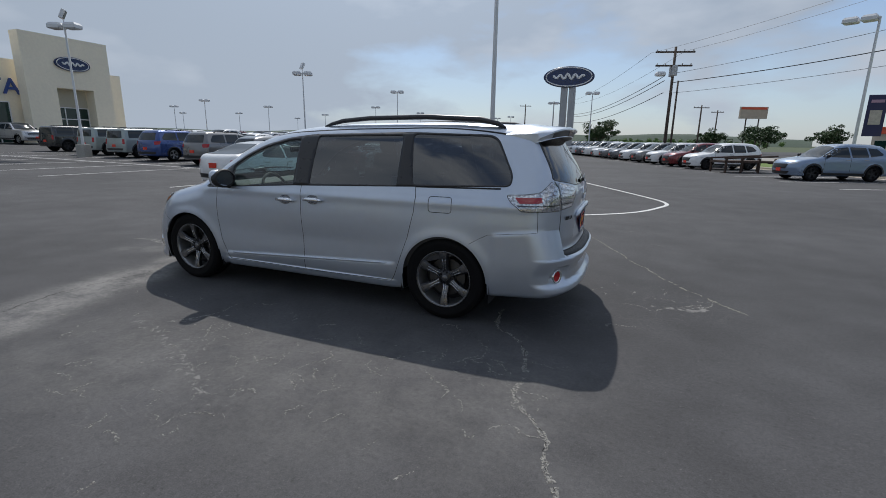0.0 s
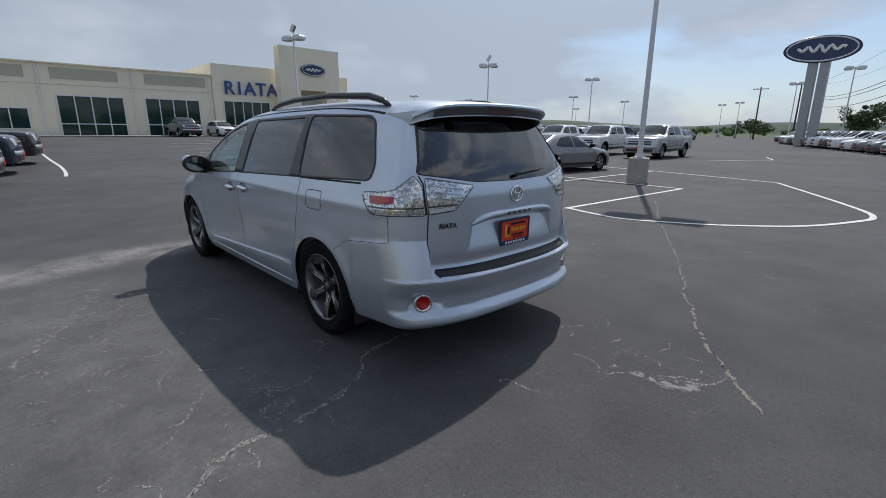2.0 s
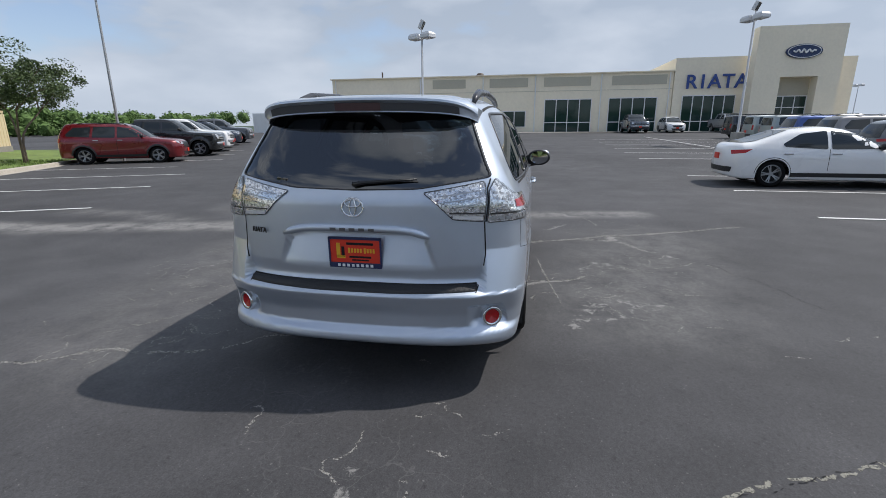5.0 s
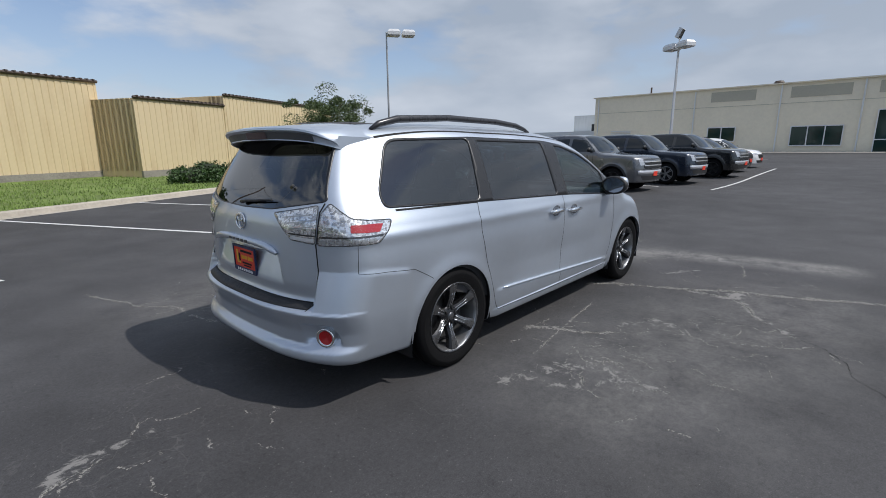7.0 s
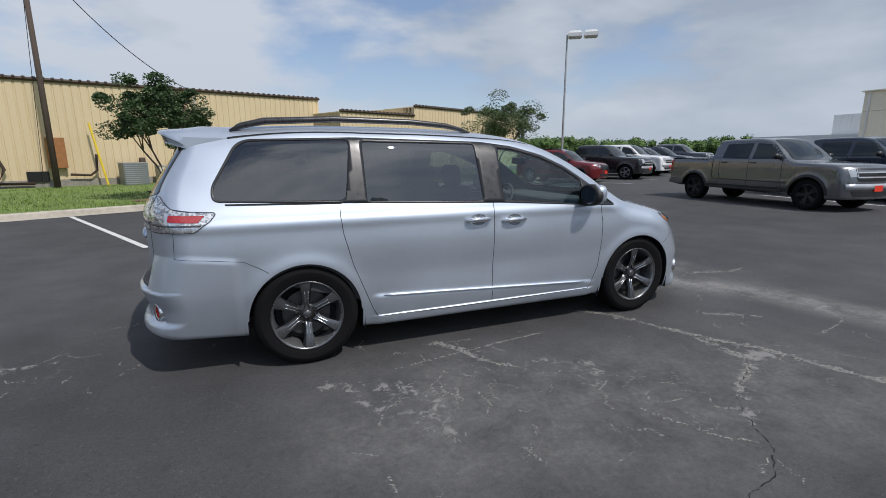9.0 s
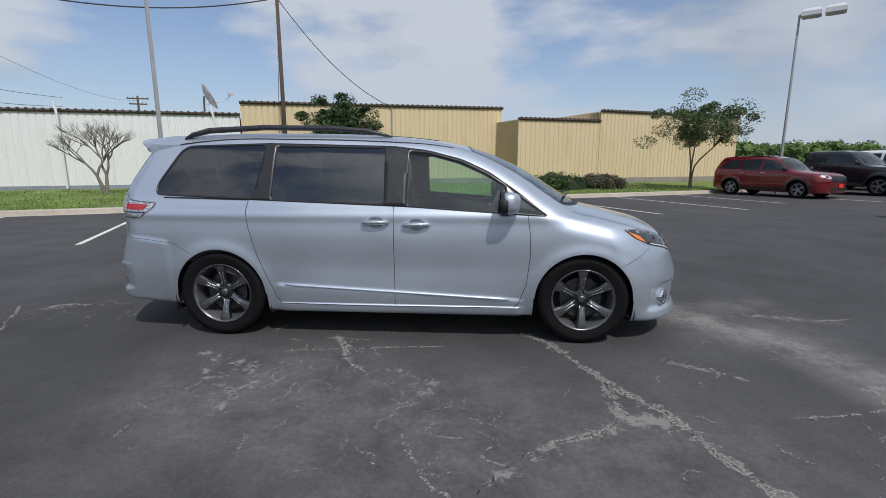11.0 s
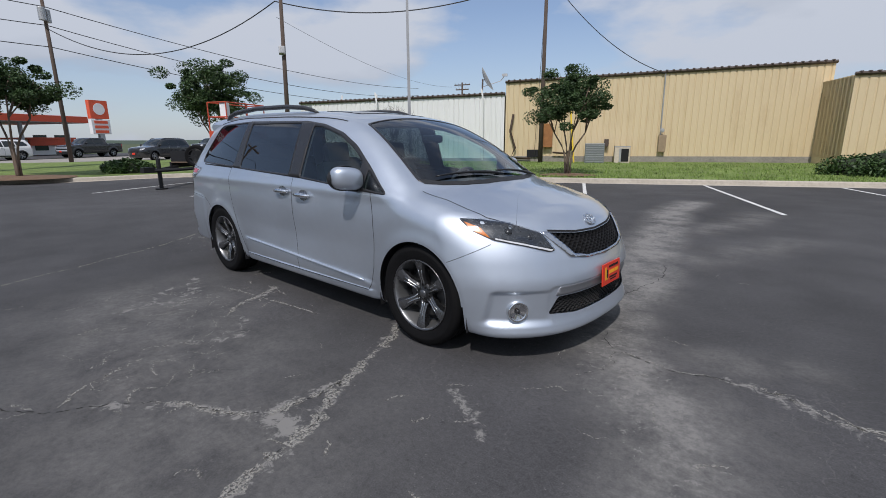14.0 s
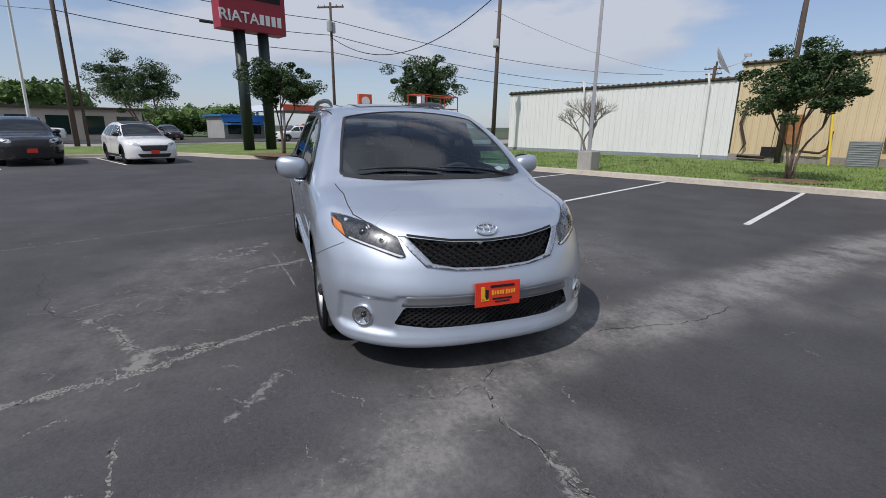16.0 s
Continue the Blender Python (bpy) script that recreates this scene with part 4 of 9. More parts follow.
class Shape:
    """A vehicle's skin as the zero of a function: side, top, front and rear surfaces blended into each other. Nose to -x."""

    def __init__(self, top, side, front, rear, bottom, plan_front, plan_rear, taper, sweep=0.27, crown=0.05, wheels=(), flare=0.018, blends=(0.16, 0.10, 0.10), sculpt=None, dents=None):
        self.top, self.side, self.front, self.rear, self.bottom = curve(*top), curve(*side), curve(*front), curve(*rear), curve(*bottom)
        self.pf, self.pr, self.taper, self.sweep, self.crown = plan_front, plan_rear, taper, sweep, crown
        self.wheels, self.flare, self.blends, self.sculpt, self.dents = wheels, flare, blends, sculpt, dents
        self.length = (front[1][0], rear[1][0])

    def f(self, p):
        x, y, z = p[..., 0], np.abs(p[..., 1]), p[..., 2]
        w = self.side(z)
        zc = np.clip((z - 1.05) / 0.55, 0, 1)
        r = np.clip(x - self.taper[0], 0, None)
        w = w - (self.taper[1] + self.taper[2] * zc) * r * r
        for cx, cz, rad in self.wheels:
            d = np.hypot(x - cx, z - cz) - rad
            w = w + self.flare * np.exp(-((d / 0.07) ** 2)) * (z < 1.0)
        if self.sculpt:
            w = w + self.sculpt(x, z)
        side = y - w
        top = z - (self.top(x - self.sweep * y * y) - self.crown * y * y)
        y2 = y * y
        fr = self.front(z) + self.pf[0] * y2 + self.pf[1] * y2 * y2 - x
        re = x - (self.rear(z) - self.pr[0] * y2 - self.pr[1] * y2 * y2)
        if self.dents:
            df, dr = self.dents(y, z)
            fr, re = fr + df, re + dr
        bo = self.bottom(x) - z
        k1, k2, k3 = self.blends
        return smax(smax(smax(side, top, k1), smax(fr, re, 0.01), k2), bo, k3 * 0.4)

    def hit(self, a, b):
        """First skin point on each way from b (outside) to a (inside)."""
        a, b = np.broadcast_arrays(np.asarray(a, float), np.asarray(b, float))
        n = 40
        ts = np.linspace(0, 1, n + 1)
        lo = np.ones(a.shape[:-1])
        done = np.zeros(a.shape[:-1], bool)
        hi = np.ones(a.shape[:-1])
        for t in ts[::-1][1:]:
            inside = (self.f(a + (b - a) * t) < 0) & ~done
            lo = np.where(inside, t, lo)
            hi = np.where(inside, t + 1 / n, hi)
            done |= inside
        lo = np.where(done, lo, 0)
        hi = np.where(done, hi, 1 / n)
        if self.dents:      # thin ridges that the first pass stepped over
            start, early = lo.copy(), np.zeros(lo.shape, bool)
            for k in range(24, 0, -1):
                t = np.minimum(start + k / (8 * n), 1.0)
                inside = (self.f(a + (b - a) * t[..., None]) < 0) & ~early
                lo = np.where(inside, t, lo)
                hi = np.where(inside, t + 1 / (8 * n), hi)
                early |= inside
        for _ in range(13):
            mid = (lo + hi) / 2
            ins = self.f(a + (b - a) * mid[..., None]) < 0
            lo, hi = np.where(ins, mid, lo), np.where(ins, hi, mid)
        return a + (b - a) * ((lo + hi) / 2)[..., None]

    def normal(self, p):
        e = 0.004
        g = np.stack([self.f(p + e * d) - self.f(p - e * d) for d in np.eye(3)], -1)
        return g / np.maximum(np.linalg.norm(g, axis=-1, keepdims=True), 1e-9)


def cdt(outlines, holes, step, inner=True):
    """Triangles over a closed outline less its holes: 2D points and faces."""
    pts, edges = [], []
    for loop in [*outlines, *holes]:
        n = len(pts)
        pts += [tuple(p) for p in loop]
        edges += [(n + i, n + (i + 1) % len(loop)) for i in range(len(loop))]
    nb = len(pts)
    allp = np.array(pts)
    if inner:
        (x0, y0), (x1, y1) = allp.min(0), allp.max(0)
        gx, gy = np.meshgrid(np.arange(x0 + step / 2, x1, step), np.arange(y0 + step / 2, y1, step))
        g = np.stack([gx.ravel(), gy.ravel()], 1)
        g = g[in_loops(g, outlines, holes)]
        near = np.ones(len(g), bool)
        for i in range(nb):
            near &= np.hypot(*(g - allp[i]).T) > step * 0.45
        pts += [tuple(p) for p in g[near]]
    v, _, tri, *_ = delaunay_2d_cdt([Vector(p) for p in pts], edges, [], 0, 1e-6)
    v = np.array([(p.x, p.y) for p in v])
    tri = np.array(tri)
    mid = v[tri].mean(1)
    tri = tri[in_loops(mid, outlines, holes)]
    used, back = np.unique(tri, return_inverse=True)
    return v[used], back.reshape(-1, 3)


def in_loop(p, loop):
    loop = np.asarray(loop, float)
    inside = np.zeros(len(p), bool)
    j = len(loop) - 1
    for i in range(len(loop)):
        (xi, yi), (xj, yj) = loop[i], loop[j]
        if yi != yj:
            cross = ((yi > p[:, 1]) != (yj > p[:, 1])) & (p[:, 0] < (xj - xi) * (p[:, 1] - yi) / (yj - yi) + xi)
            inside ^= cross
        j = i
    return inside


def in_loops(p, outlines, holes):
    ok = np.zeros(len(p), bool)
    for o in outlines:
        ok |= in_loop(p, o)
    for h in holes:
        ok &= ~in_loop(p, h)
    return ok


def fine(loop, step=0.03, closed=True):
    """The loop with points at most a step apart."""
    out = []
    n = len(loop)
    for i in range(n if closed else n - 1):
        a, b = np.array(loop[i], float), np.array(loop[(i + 1) % n], float)
        m = max(1, math.ceil(np.linalg.norm(b - a) / step))
        out += [tuple(a + (b - a) * k / m) for k in range(m)]
    return out if closed else out + [tuple(map(float, loop[-1]))]


def rounded(loop, r, n=5):
    """The loop with its corners rounded by about r."""
    out = []
    m = len(loop)
    for i in range(m):
        p, a, b = (np.array(loop[k % m], float) for k in (i, i - 1, i + 1))
        ra = min(r, np.linalg.norm(a - p) * 0.45)
        rb = min(r, np.linalg.norm(b - p) * 0.45)
        s, e = p + (a - p) / np.linalg.norm(a - p) * ra, p + (b - p) / np.linalg.norm(b - p) * rb
        for k in range(n + 1):
            t = k / n
            out.append(tuple((1 - t) ** 2 * s + 2 * t * (1 - t) * p + t * t * e))
    return out


class View:
    """A direction from which outlines are laid on a skin: right and up axes and the way inwards."""

    def __init__(self, shape, right, up, inward, depth=3.2, mid=(0, 0, 0.0)):
        self.s, self.r, self.u, self.d = shape, np.array(right, float), np.array(up, float), np.array(inward, float)
        self.r /= np.linalg.norm(self.r)
        self.d /= np.linalg.norm(self.d)
        self.depth, self.mid = depth, np.array(mid, float)

    def lay(self, pts, lift=0.0):
        pts = np.asarray(pts, float)
        base = self.mid + pts[:, :1] * self.r + pts[:, 1:] * self.u
        p = self.s.hit(base, base - self.d * self.depth)
        if lift:
            p = p + self.s.normal(p) * lift
        return p

    def patch(self, outline, holes=(), step=0.04, lift=0.003, thick=0.0, mirror=False, edge=0.03):
        """A skin patch; thick: its edge turned inwards by so much."""
        outline = fine(outline, edge)
        holes = [fine(h, edge) for h in holes]
        v2, tri = cdt([outline], holes, step)
        v = self.lay(v2, lift)
        faces = [tuple(t) for t in tri]
        if thick:
            for loop in [outline, *holes]:
                lv = self.lay(loop, lift)
                nn = self.s.normal(lv)
                n0 = len(v)
                v = np.concatenate([v, lv, lv - nn * thick])
                m = len(loop)
                faces += [(n0 + i, n0 + (i + 1) % m, n0 + m + (i + 1) % m, n0 + m + i) for i in range(m)]
        if mirror:
            v = v * np.array([1, -1, 1])
        me = oriented(v, faces)
        if not thick:
            true_normals(me, self.s)
        return me

    def strip(self, line, width=0.006, lift=0.0012, mirror=False, closed=False):
        """A thin line along the skin."""
        line = np.array(fine(line, 0.03, closed), float)
        if closed:
            line = np.concatenate([line, line[:1]])
        d = np.gradient(line, axis=0)
        d /= np.maximum(np.linalg.norm(d, axis=1, keepdims=True), 1e-9)
        s = np.stack([-d[:, 1], d[:, 0]], 1) * width / 2
        v = np.concatenate([self.lay(line + s, lift), self.lay(line - s, lift)])
        n = len(line)
        if mirror:
            v = v * np.array([1, -1, 1])
        return oriented(v, [(i, i + 1, n + i + 1, n + i) for i in range(n - 1)])


def oriented(v, faces):
    me = mesh_of(v, faces, True)
    bm = bmesh.new()
    bm.from_mesh(me)
    bmesh.ops.remove_doubles(bm, verts=bm.verts, dist=1e-5)
    bmesh.ops.recalc_face_normals(bm, faces=bm.faces)
    bm.normal_update()
    tot = sum((f.normal.dot(f.calc_center_median() - Vector((0, 0, 0.8))) * f.calc_area() for f in bm.faces), 0.0)
    if tot < 0:
        bmesh.ops.reverse_faces(bm, faces=bm.faces)
    bm.to_mesh(me)
    bm.free()
    me.polygons.foreach_set("use_smooth", [True] * len(me.polygons))
    return me


def true_normals(me, shape, mirror=False):
    """Shading normals taken from the shape itself, for an even gloss."""
    co = np.zeros(len(me.vertices) * 3)
    me.vertices.foreach_get("co", co)
    me.normals_split_custom_set_from_vertices(shape.normal(co.reshape(-1, 3)).tolist())


def skin(shape, step, half_width, z_lo, z_hi, cuts, core=0.72, cx=(-1.7, 1.9), ends=None, inset=0.0, low_z=0.3, end_step=None):
    """The whole skin, laid on the faces of a box round it, with openings cut out.
    cuts: face name -> loops on the skin, in that face's own plane ('side': x, z; 'top': x, y; 'front' and 'rear': y, z)."""
    x0, x1 = ends or (shape.length[0] - 0.12, shape.length[1] + 0.12)
    verts, faces = [], []

    def centre(p):
        c = np.zeros_like(p)
        c[:, 0] = np.clip(p[:, 0], *cx)
        c[:, 2] = core
        return c

    def add(to3, loop, holes, mirror=False, step=step):
        v2, tri = cdt([fine(loop, step)], holes, step)
        p = to3(v2)
        q = shape.hit(centre(p), p)
        if inset:
            q = q - shape.normal(q) * inset
        for flip in (1, -1) if mirror else (1,):
            n = len(verts)
            verts.extend((q * np.array([1, flip, 1])).tolist())
            faces.extend((tri + n).tolist())

    def param(q, axis, value):
        """Where the ray from the core through skin points meets the box face."""
        c = centre(q)
        for _ in range(4):
            t = (value - c[:, axis]) / (q[:, axis] - c[:, axis])
            p = c + (q - c) * t[:, None]
            c = centre(p)
        return p

    H = half_width
    side = View(shape, (1, 0, 0), (0, 0, 1), (0, -1, 0), 1.6)
    topv = View(shape, (1, 0, 0), (0, 1, 0), (0, 0, -1), 2.2, (0, 0, 0.5))
    fro = View(shape, (0, 1, 0), (0, 0, 1), (1, 0, 0), 3.2)
    rea = View(shape, (0, 1, 0), (0, 0, 1), (-1, 0, 0), 3.4)

    loops3 = []      # every opening as a loop on the skin
    views = {"side": side, "top": topv, "front": fro, "rear": rea}
    for face, loops in cuts.items():
        for l in loops:
            l = np.array(fine(l, step))
            low = (l[:, 1] < low_z) & (face == "side")
            q = np.where(low[:, None], np.stack([l[:, 0], np.full(len(l), low_z)], 1), l)
            p = views[face].lay(q)
            drop = np.where(low, np.clip((l[:, 1] - 0.05) / (low_z - 0.05), 0, 1), 1.0)
            loops3.append((face, p, drop))

    def cut(axis, value, keep, own):
        """The openings as they fall on one face of the box."""
        out = []
        sign = 1 if value > 0 else -1
        limit = {0: 0.25, 1: 0.22, 2: 0.16}[axis]
        for face, p, drop in loops3:
            if face != own and (drop.min() < 1 or face in ("front",)):
                continue
            if face == own:
                q = p
            else:
                c = centre(p) if axis else np.tile([cx[0] if sign < 0 else cx[1], 0, core], (len(p), 1))
                d = sign * (p[:, axis] - c[:, axis]) - limit
                q = []
                for i in range(len(p)):
                    j = (i + 1) % len(p)
                    if d[i] >= 0:
                        q.append(p[i])
                    if (d[i] >= 0) != (d[j] >= 0):
                        q.append(p[i] + (p[j] - p[i]) * d[i] / (d[i] - d[j]))
                if len(q) < 3:
                    continue
                q = np.array(q)
            r = param(q, axis, value)
            if face == own and drop.min() < 1:
                r[:, 2] = np.where(drop < 1, z_lo + 0.004 + (r[:, 2] - z_lo - 0.004) * drop, r[:, 2])
            out.append(r[:, keep].tolist())
        return out

    rect = [(x0, z_lo), (x1, z_lo), (x1, z_hi), (x0, z_hi)]
    side_holes = cut(1, H, [0, 2], "side")
    add(lambda v: np.stack([v[:, 0], np.full(len(v), H), v[:, 1]], 1), rect, side_holes, mirror=True)
    top_holes = cut(2, z_hi, [0, 1], "top")
    top_holes += [[(x, -y) for x, y in h] for h, (face, *_) in zip(cut(2, z_hi, [0, 1], "top"), [l for l in loops3 if not (l[0] == "front" or l[2].min() < 1)]) if face == "side"]
    add(lambda v: np.stack([v[:, 0], v[:, 1], np.full(len(v), z_hi)], 1), [(x0, -H), (x1, -H), (x1, H), (x0, H)], top_holes)
    add(lambda v: np.stack([np.full(len(v), x0), v[:, 0], v[:, 1]], 1), [(-H, z_lo), (H, z_lo), (H, z_hi), (-H, z_hi)], cut(0, x0, [1, 2], "front"), step=end_step or step)
    add(lambda v: np.stack([np.full(len(v), x1), v[:, 0], v[:, 1]], 1), [(-H, z_lo), (H, z_lo), (H, z_hi), (-H, z_hi)], cut(0, x1, [1, 2], "rear"), step=end_step or step)
    me = mesh_of(verts, faces, True)
    bm = bmesh.new()
    bm.from_mesh(me)
    bmesh.ops.remove_doubles(bm, verts=bm.verts, dist=0.002)
    bmesh.ops.recalc_face_normals(bm, faces=bm.faces)
    bm.normal_update()
    tot = sum((f.normal.dot(f.calc_center_median() - Vector((0, 0, 0.8))) * f.calc_area() for f in bm.faces), 0.0)
    if tot < 0:
        bmesh.ops.reverse_faces(bm, faces=bm.faces)
    bm.to_mesh(me)
    bm.free()
    me.polygons.foreach_set("use_smooth", [True] * len(me.polygons))
    if not inset:
        true_normals(me, shape)
    return me


def circle(cx, cz, r, a0=0, a1=360, n=40):
    return [(cx + r * math.cos(radians(a0 + (a1 - a0) * k / n)), cz + r * math.sin(radians(a0 + (a1 - a0) * k / n))) for k in range(n + (0 if a1 - a0 == 360 else 1))]


# ---- the minivan ----
def soft(v, w):
    t = np.clip(v / w * 0.5 + 0.5, 0, 1)
    return t * t * (3 - 2 * t)


def van_sculpt(x, z):
    """Hollow doors over a stepped lower edge, a sill that stands out, a crisp shoulder and a proud rear bumper."""
    door = soft(1.02 - np.abs(x), 0.05)
    hollow = -0.020 * np.exp(-(((z - 0.60) / 0.15) ** 2)) * np.exp(-((x / 1.1) ** 4))
    step = 0.014 * soft(0.414 + 0.05 * x - z, 0.022) * door
    sill = 0.012 * soft(0.297 - z, 0.008) * door
    crease = 0.008 * np.exp(-(((z - 1.045) / 0.04) ** 2))
    bumper = 0.010 * soft(0.80 + 0.13 * (x - 1.86) - z, 0.03) * soft(x - 1.95, 0.04)
    return hollow + step + sill + crease + bumper


REAR_POINTS = ([0.1, 0.29, 0.34, 0.375, 0.42, 0.48, 0.57, 0.612, 0.638, 0.66, 0.70, 0.78, 0.95, 1.1, 1.2, 1.62, 1.72, 1.9],
               [2.56, 2.622, 2.642, 2.636, 2.596, 2.598, 2.628, 2.640, 2.60, 2.562, 2.548, 2.558, 2.556, 2.553, 2.525, 2.275, 2.235, 2.14])
REAR_LINE = curve(*REAR_POINTS)


def van_dents(y, z):
    """Hollows round the front fog lamps and the rear plate, the rear fog pockets, and the bumper's raised corners."""
    fog = soft(0.490 - z, 0.016) * soft(z - 0.285, 0.03) * soft(y - 0.60 + 0.10 * (z - 0.3), 0.02) * soft(0.895 - 0.10 * (z - 0.3) - y, 0.028)
    bar = 0.014 * soft(0.512 - z, 0.012) * soft(z - 0.315, 0.035) * soft(0.60 - y, 0.03)
    plate = soft(0.395 + 0.36 * (0.95 - z) - y, 0.020) * soft(0.957 - z, 0.010) * np.clip((z - 0.745) / 0.19, 0, 1)
    pocket = soft(0.545 - z, 0.010) * soft(z - 0.432, 0.025) * soft(y - 0.675, 0.035) * soft(0.825 + 0.25 * (0.545 - z) - y, 0.018)
    corner = soft(y - 0.728, 0.016) * np.maximum(np.interp(z, [0.58, 0.60, 0.865], [0.0, 2.634, 2.556]) - REAR_LINE(z), 0) * (z < 0.87)
    return 0.044 * fog * np.clip((y - 0.52) / 0.36, 0, 1) + bar, 0.042 * plate + 0.042 * pocket - corner


VAN = Shape(
    top=([-2.62, -2.45, -2.3, -2.15, -2.0, -1.8, -1.62, -1.45, -1.2, -1.0, -0.75, -0.5, -0.25, 0, 0.5, 1.2, 2.0, 2.3, 2.7],
         [0.72, 0.865, 0.925, 0.968, 1.005, 1.055, 1.10, 1.19, 1.345, 1.455, 1.565, 1.64, 1.682, 1.706, 1.73, 1.738, 1.712, 1.69, 1.65]),
    side=([0.1, 0.22, 0.3, 0.42, 0.6, 0.85, 1.0, 1.1, 1.17, 1.3, 1.45, 1.6, 1.72, 1.85], [0.885, 0.917, 0.936, 0.958, 0.977, 0.981, 0.972, 0.953, 0.927, 0.878, 0.818, 0.75, 0.69, 0.62]),
    front=([0.1, 0.17, 0.215, 0.25, 0.30, 0.5, 0.66, 0.86, 1.0, 1.2, 1.9], [-2.45, -2.484, -2.490, -2.482, -2.468, -2.475, -2.43, -2.31, -2.16, -1.85, -0.8]),
    rear=REAR_POINTS,
    bottom=([-2.6, -2.3, -1.9, -1.1, 1.1, 1.9, 2.3, 2.7], [0.195, 0.185, 0.185, 0.215, 0.215, 0.26, 0.285, 0.318]),
    plan_front=(0.17, 0.40), plan_rear=(0.04, 0.27), taper=(1.0, 0.018, 0.062), wheels=((-1.515, 0.355, 0.40), (1.515, 0.355, 0.40)), flare=0.014, blends=(0.15, 0.09, 0.10), sculpt=van_sculpt, dents=van_dents)
SIDE = View(VAN, (1, 0, 0), (0, 0, 1), (0, -1, 0), 1.6)
TOPV = View(VAN, (1, 0, 0), (0, 1, 0), (0, 0, -1), 2.2, (0, 0, 0.5))
FRONT = View(VAN, (0, 1, 0), (0, 0, 1), (1, 0, 0), 3.2)
REAR = View(VAN, (0, 1, 0), (0, 0, 1), (-1, 0, 0), 3.4)
CORNF = View(VAN, (1, 1, 0), (0, 0, 1), (1, -1, 0), 3.6)      # front right corner
CORNR = View(VAN, (-1, 1, 0), (0, 0, 1), (-1, -1, 0), 3.6)    # rear right corner


def arch(cx, cz, r):
    return [(cx - r - 0.005, 0.05), *circle(cx, cz, r, 180, 0, 36), (cx + r + 0.005, 0.05)]


QUARTER = rounded([(2.055, 1.21), (2.06, 1.29), (1.90, 1.565), (1.83, 1.60), (1.13, 1.615), (1.20, 1.185)], 0.05)
SLIDE = rounded([(1.045, 1.172), (1.035, 1.60), (0.115, 1.585), (0.105, 1.143)], 0.025)
FRONTWIN = rounded([(-0.085, 1.135), (-0.09, 1.555), (-0.23, 1.545), (-0.50, 1.475), (-0.72, 1.375), (-0.875, 1.275), (-0.865, 1.075)], 0.02)
SAIL = rounded([(-0.955, 1.085), (-0.965, 1.215), (-1.10, 1.12), (-1.19, 1.062)], 0.015)
GREEN = rounded([(2.068, 1.200), (2.074, 1.293), (1.912, 1.576), (1.84, 1.614), (1.1, 1.631), (0.05, 1.604), (-0.24, 1.569), (-0.525, 1.496), (-0.75, 1.393), (-0.985, 1.233), (-1.125, 1.122), (-1.225, 1.05), (-1.0, 1.06), (-0.1, 1.117), (1.1, 1.162)], 0.05)
WIND = [(-1.60, 0.0), (-1.585, 0.25), (-1.53, 0.45), (-1.45, 0.62), (-1.34, 0.755), (-1.05, 0.70), (-0.80, 0.645), (-0.60, 0.60), (-0.575, 0.4), (-0.56, 0.2), (-0.555, 0.0)]
WIND = rounded(WIND[:-1] + [(-0.555, 0.0)] + [(x, -y) for x, y in WIND[1:-1]][::-1], 0.03)
WIND_GLASS = [(x * 0.97 - 0.033, y * 0.965) for x, y in WIND]
BACK = rounded([(-0.612, 1.615), (-0.3, 1.635), (0.3, 1.635), (0.612, 1.615), (0.732, 1.315), (0.762, 1.258), (0.36, 1.197), (0, 1.188), (-0.36, 1.197), (-0.762, 1.258), (-0.732, 1.315)], 0.03)
BACK_GLASS = [(y * 0.98, 1.41 + (z - 1.41) * 0.97) for y, z in BACK]
GRILLE = rounded([(0.51, 0.845), (0.25, 0.815), (0, 0.805), (-0.25, 0.815), (-0.51, 0.845), (-0.38, 0.695), (-0.25, 0.672), (0, 0.662), (0.25, 0.672), (0.38, 0.695)], 0.02)
INTAKE = rounded([(0.55, 0.445), (-0.55, 0.445), (-0.61, 0.335), (-0.4, 0.315), (0.4, 0.315), (0.61, 0.335)], 0.02)

van = thing("minivan", "silver-blue minivan with dark privacy glass and six-spoke wheels", "minivan")
body = part("body", skin(VAN, 0.019, 1.4, -0.25, 2.5, {
    "side": [arch(-1.515, 0.365, 0.40), arch(1.515, 0.365, 0.40), QUARTER, SLIDE, FRONTWIN, SAIL],
    "top": [WIND_GLASS], "rear": [BACK_GLASS], "front": [GRILLE, INTAKE]}, end_step=0.014), silver, van, "metallic silver-blue painted body")
for mir in (False, True):
    part("window_surround", SIDE.patch(GREEN, [QUARTER, SLIDE, FRONTWIN, SAIL], 0.03, 0.004, 0.004, mir), pillar_black, van, "black window surround")
    for loop, material, label in ((QUARTER, dark_glass, "dark tinted rear quarter window"), (SLIDE, dark_glass, "dark tinted sliding door window"), (FRONTWIN, clear_glass, "lightly tinted front door window"), (SAIL, clear_glass, "small fixed corner window")):
        g = part("window", SIDE.patch(loop, (), 0.06, -0.0005, 0, mir), material, van, label)
        g.visible_shadow = material is dark_glass
part("windscreen_surround", TOPV.patch(WIND, [WIND_GLASS], 0.05, 0.002, 0.003), pillar_black, van)
part("windscreen", TOPV.patch(WIND_GLASS, (), 0.06, -0.002), screen_glass, van, "clear curved windscreen").visible_shadow = False
part("rear_window_surround", REAR.patch(BACK, [BACK_GLASS], 0.05, 0.002, 0.003), pillar_black, van)
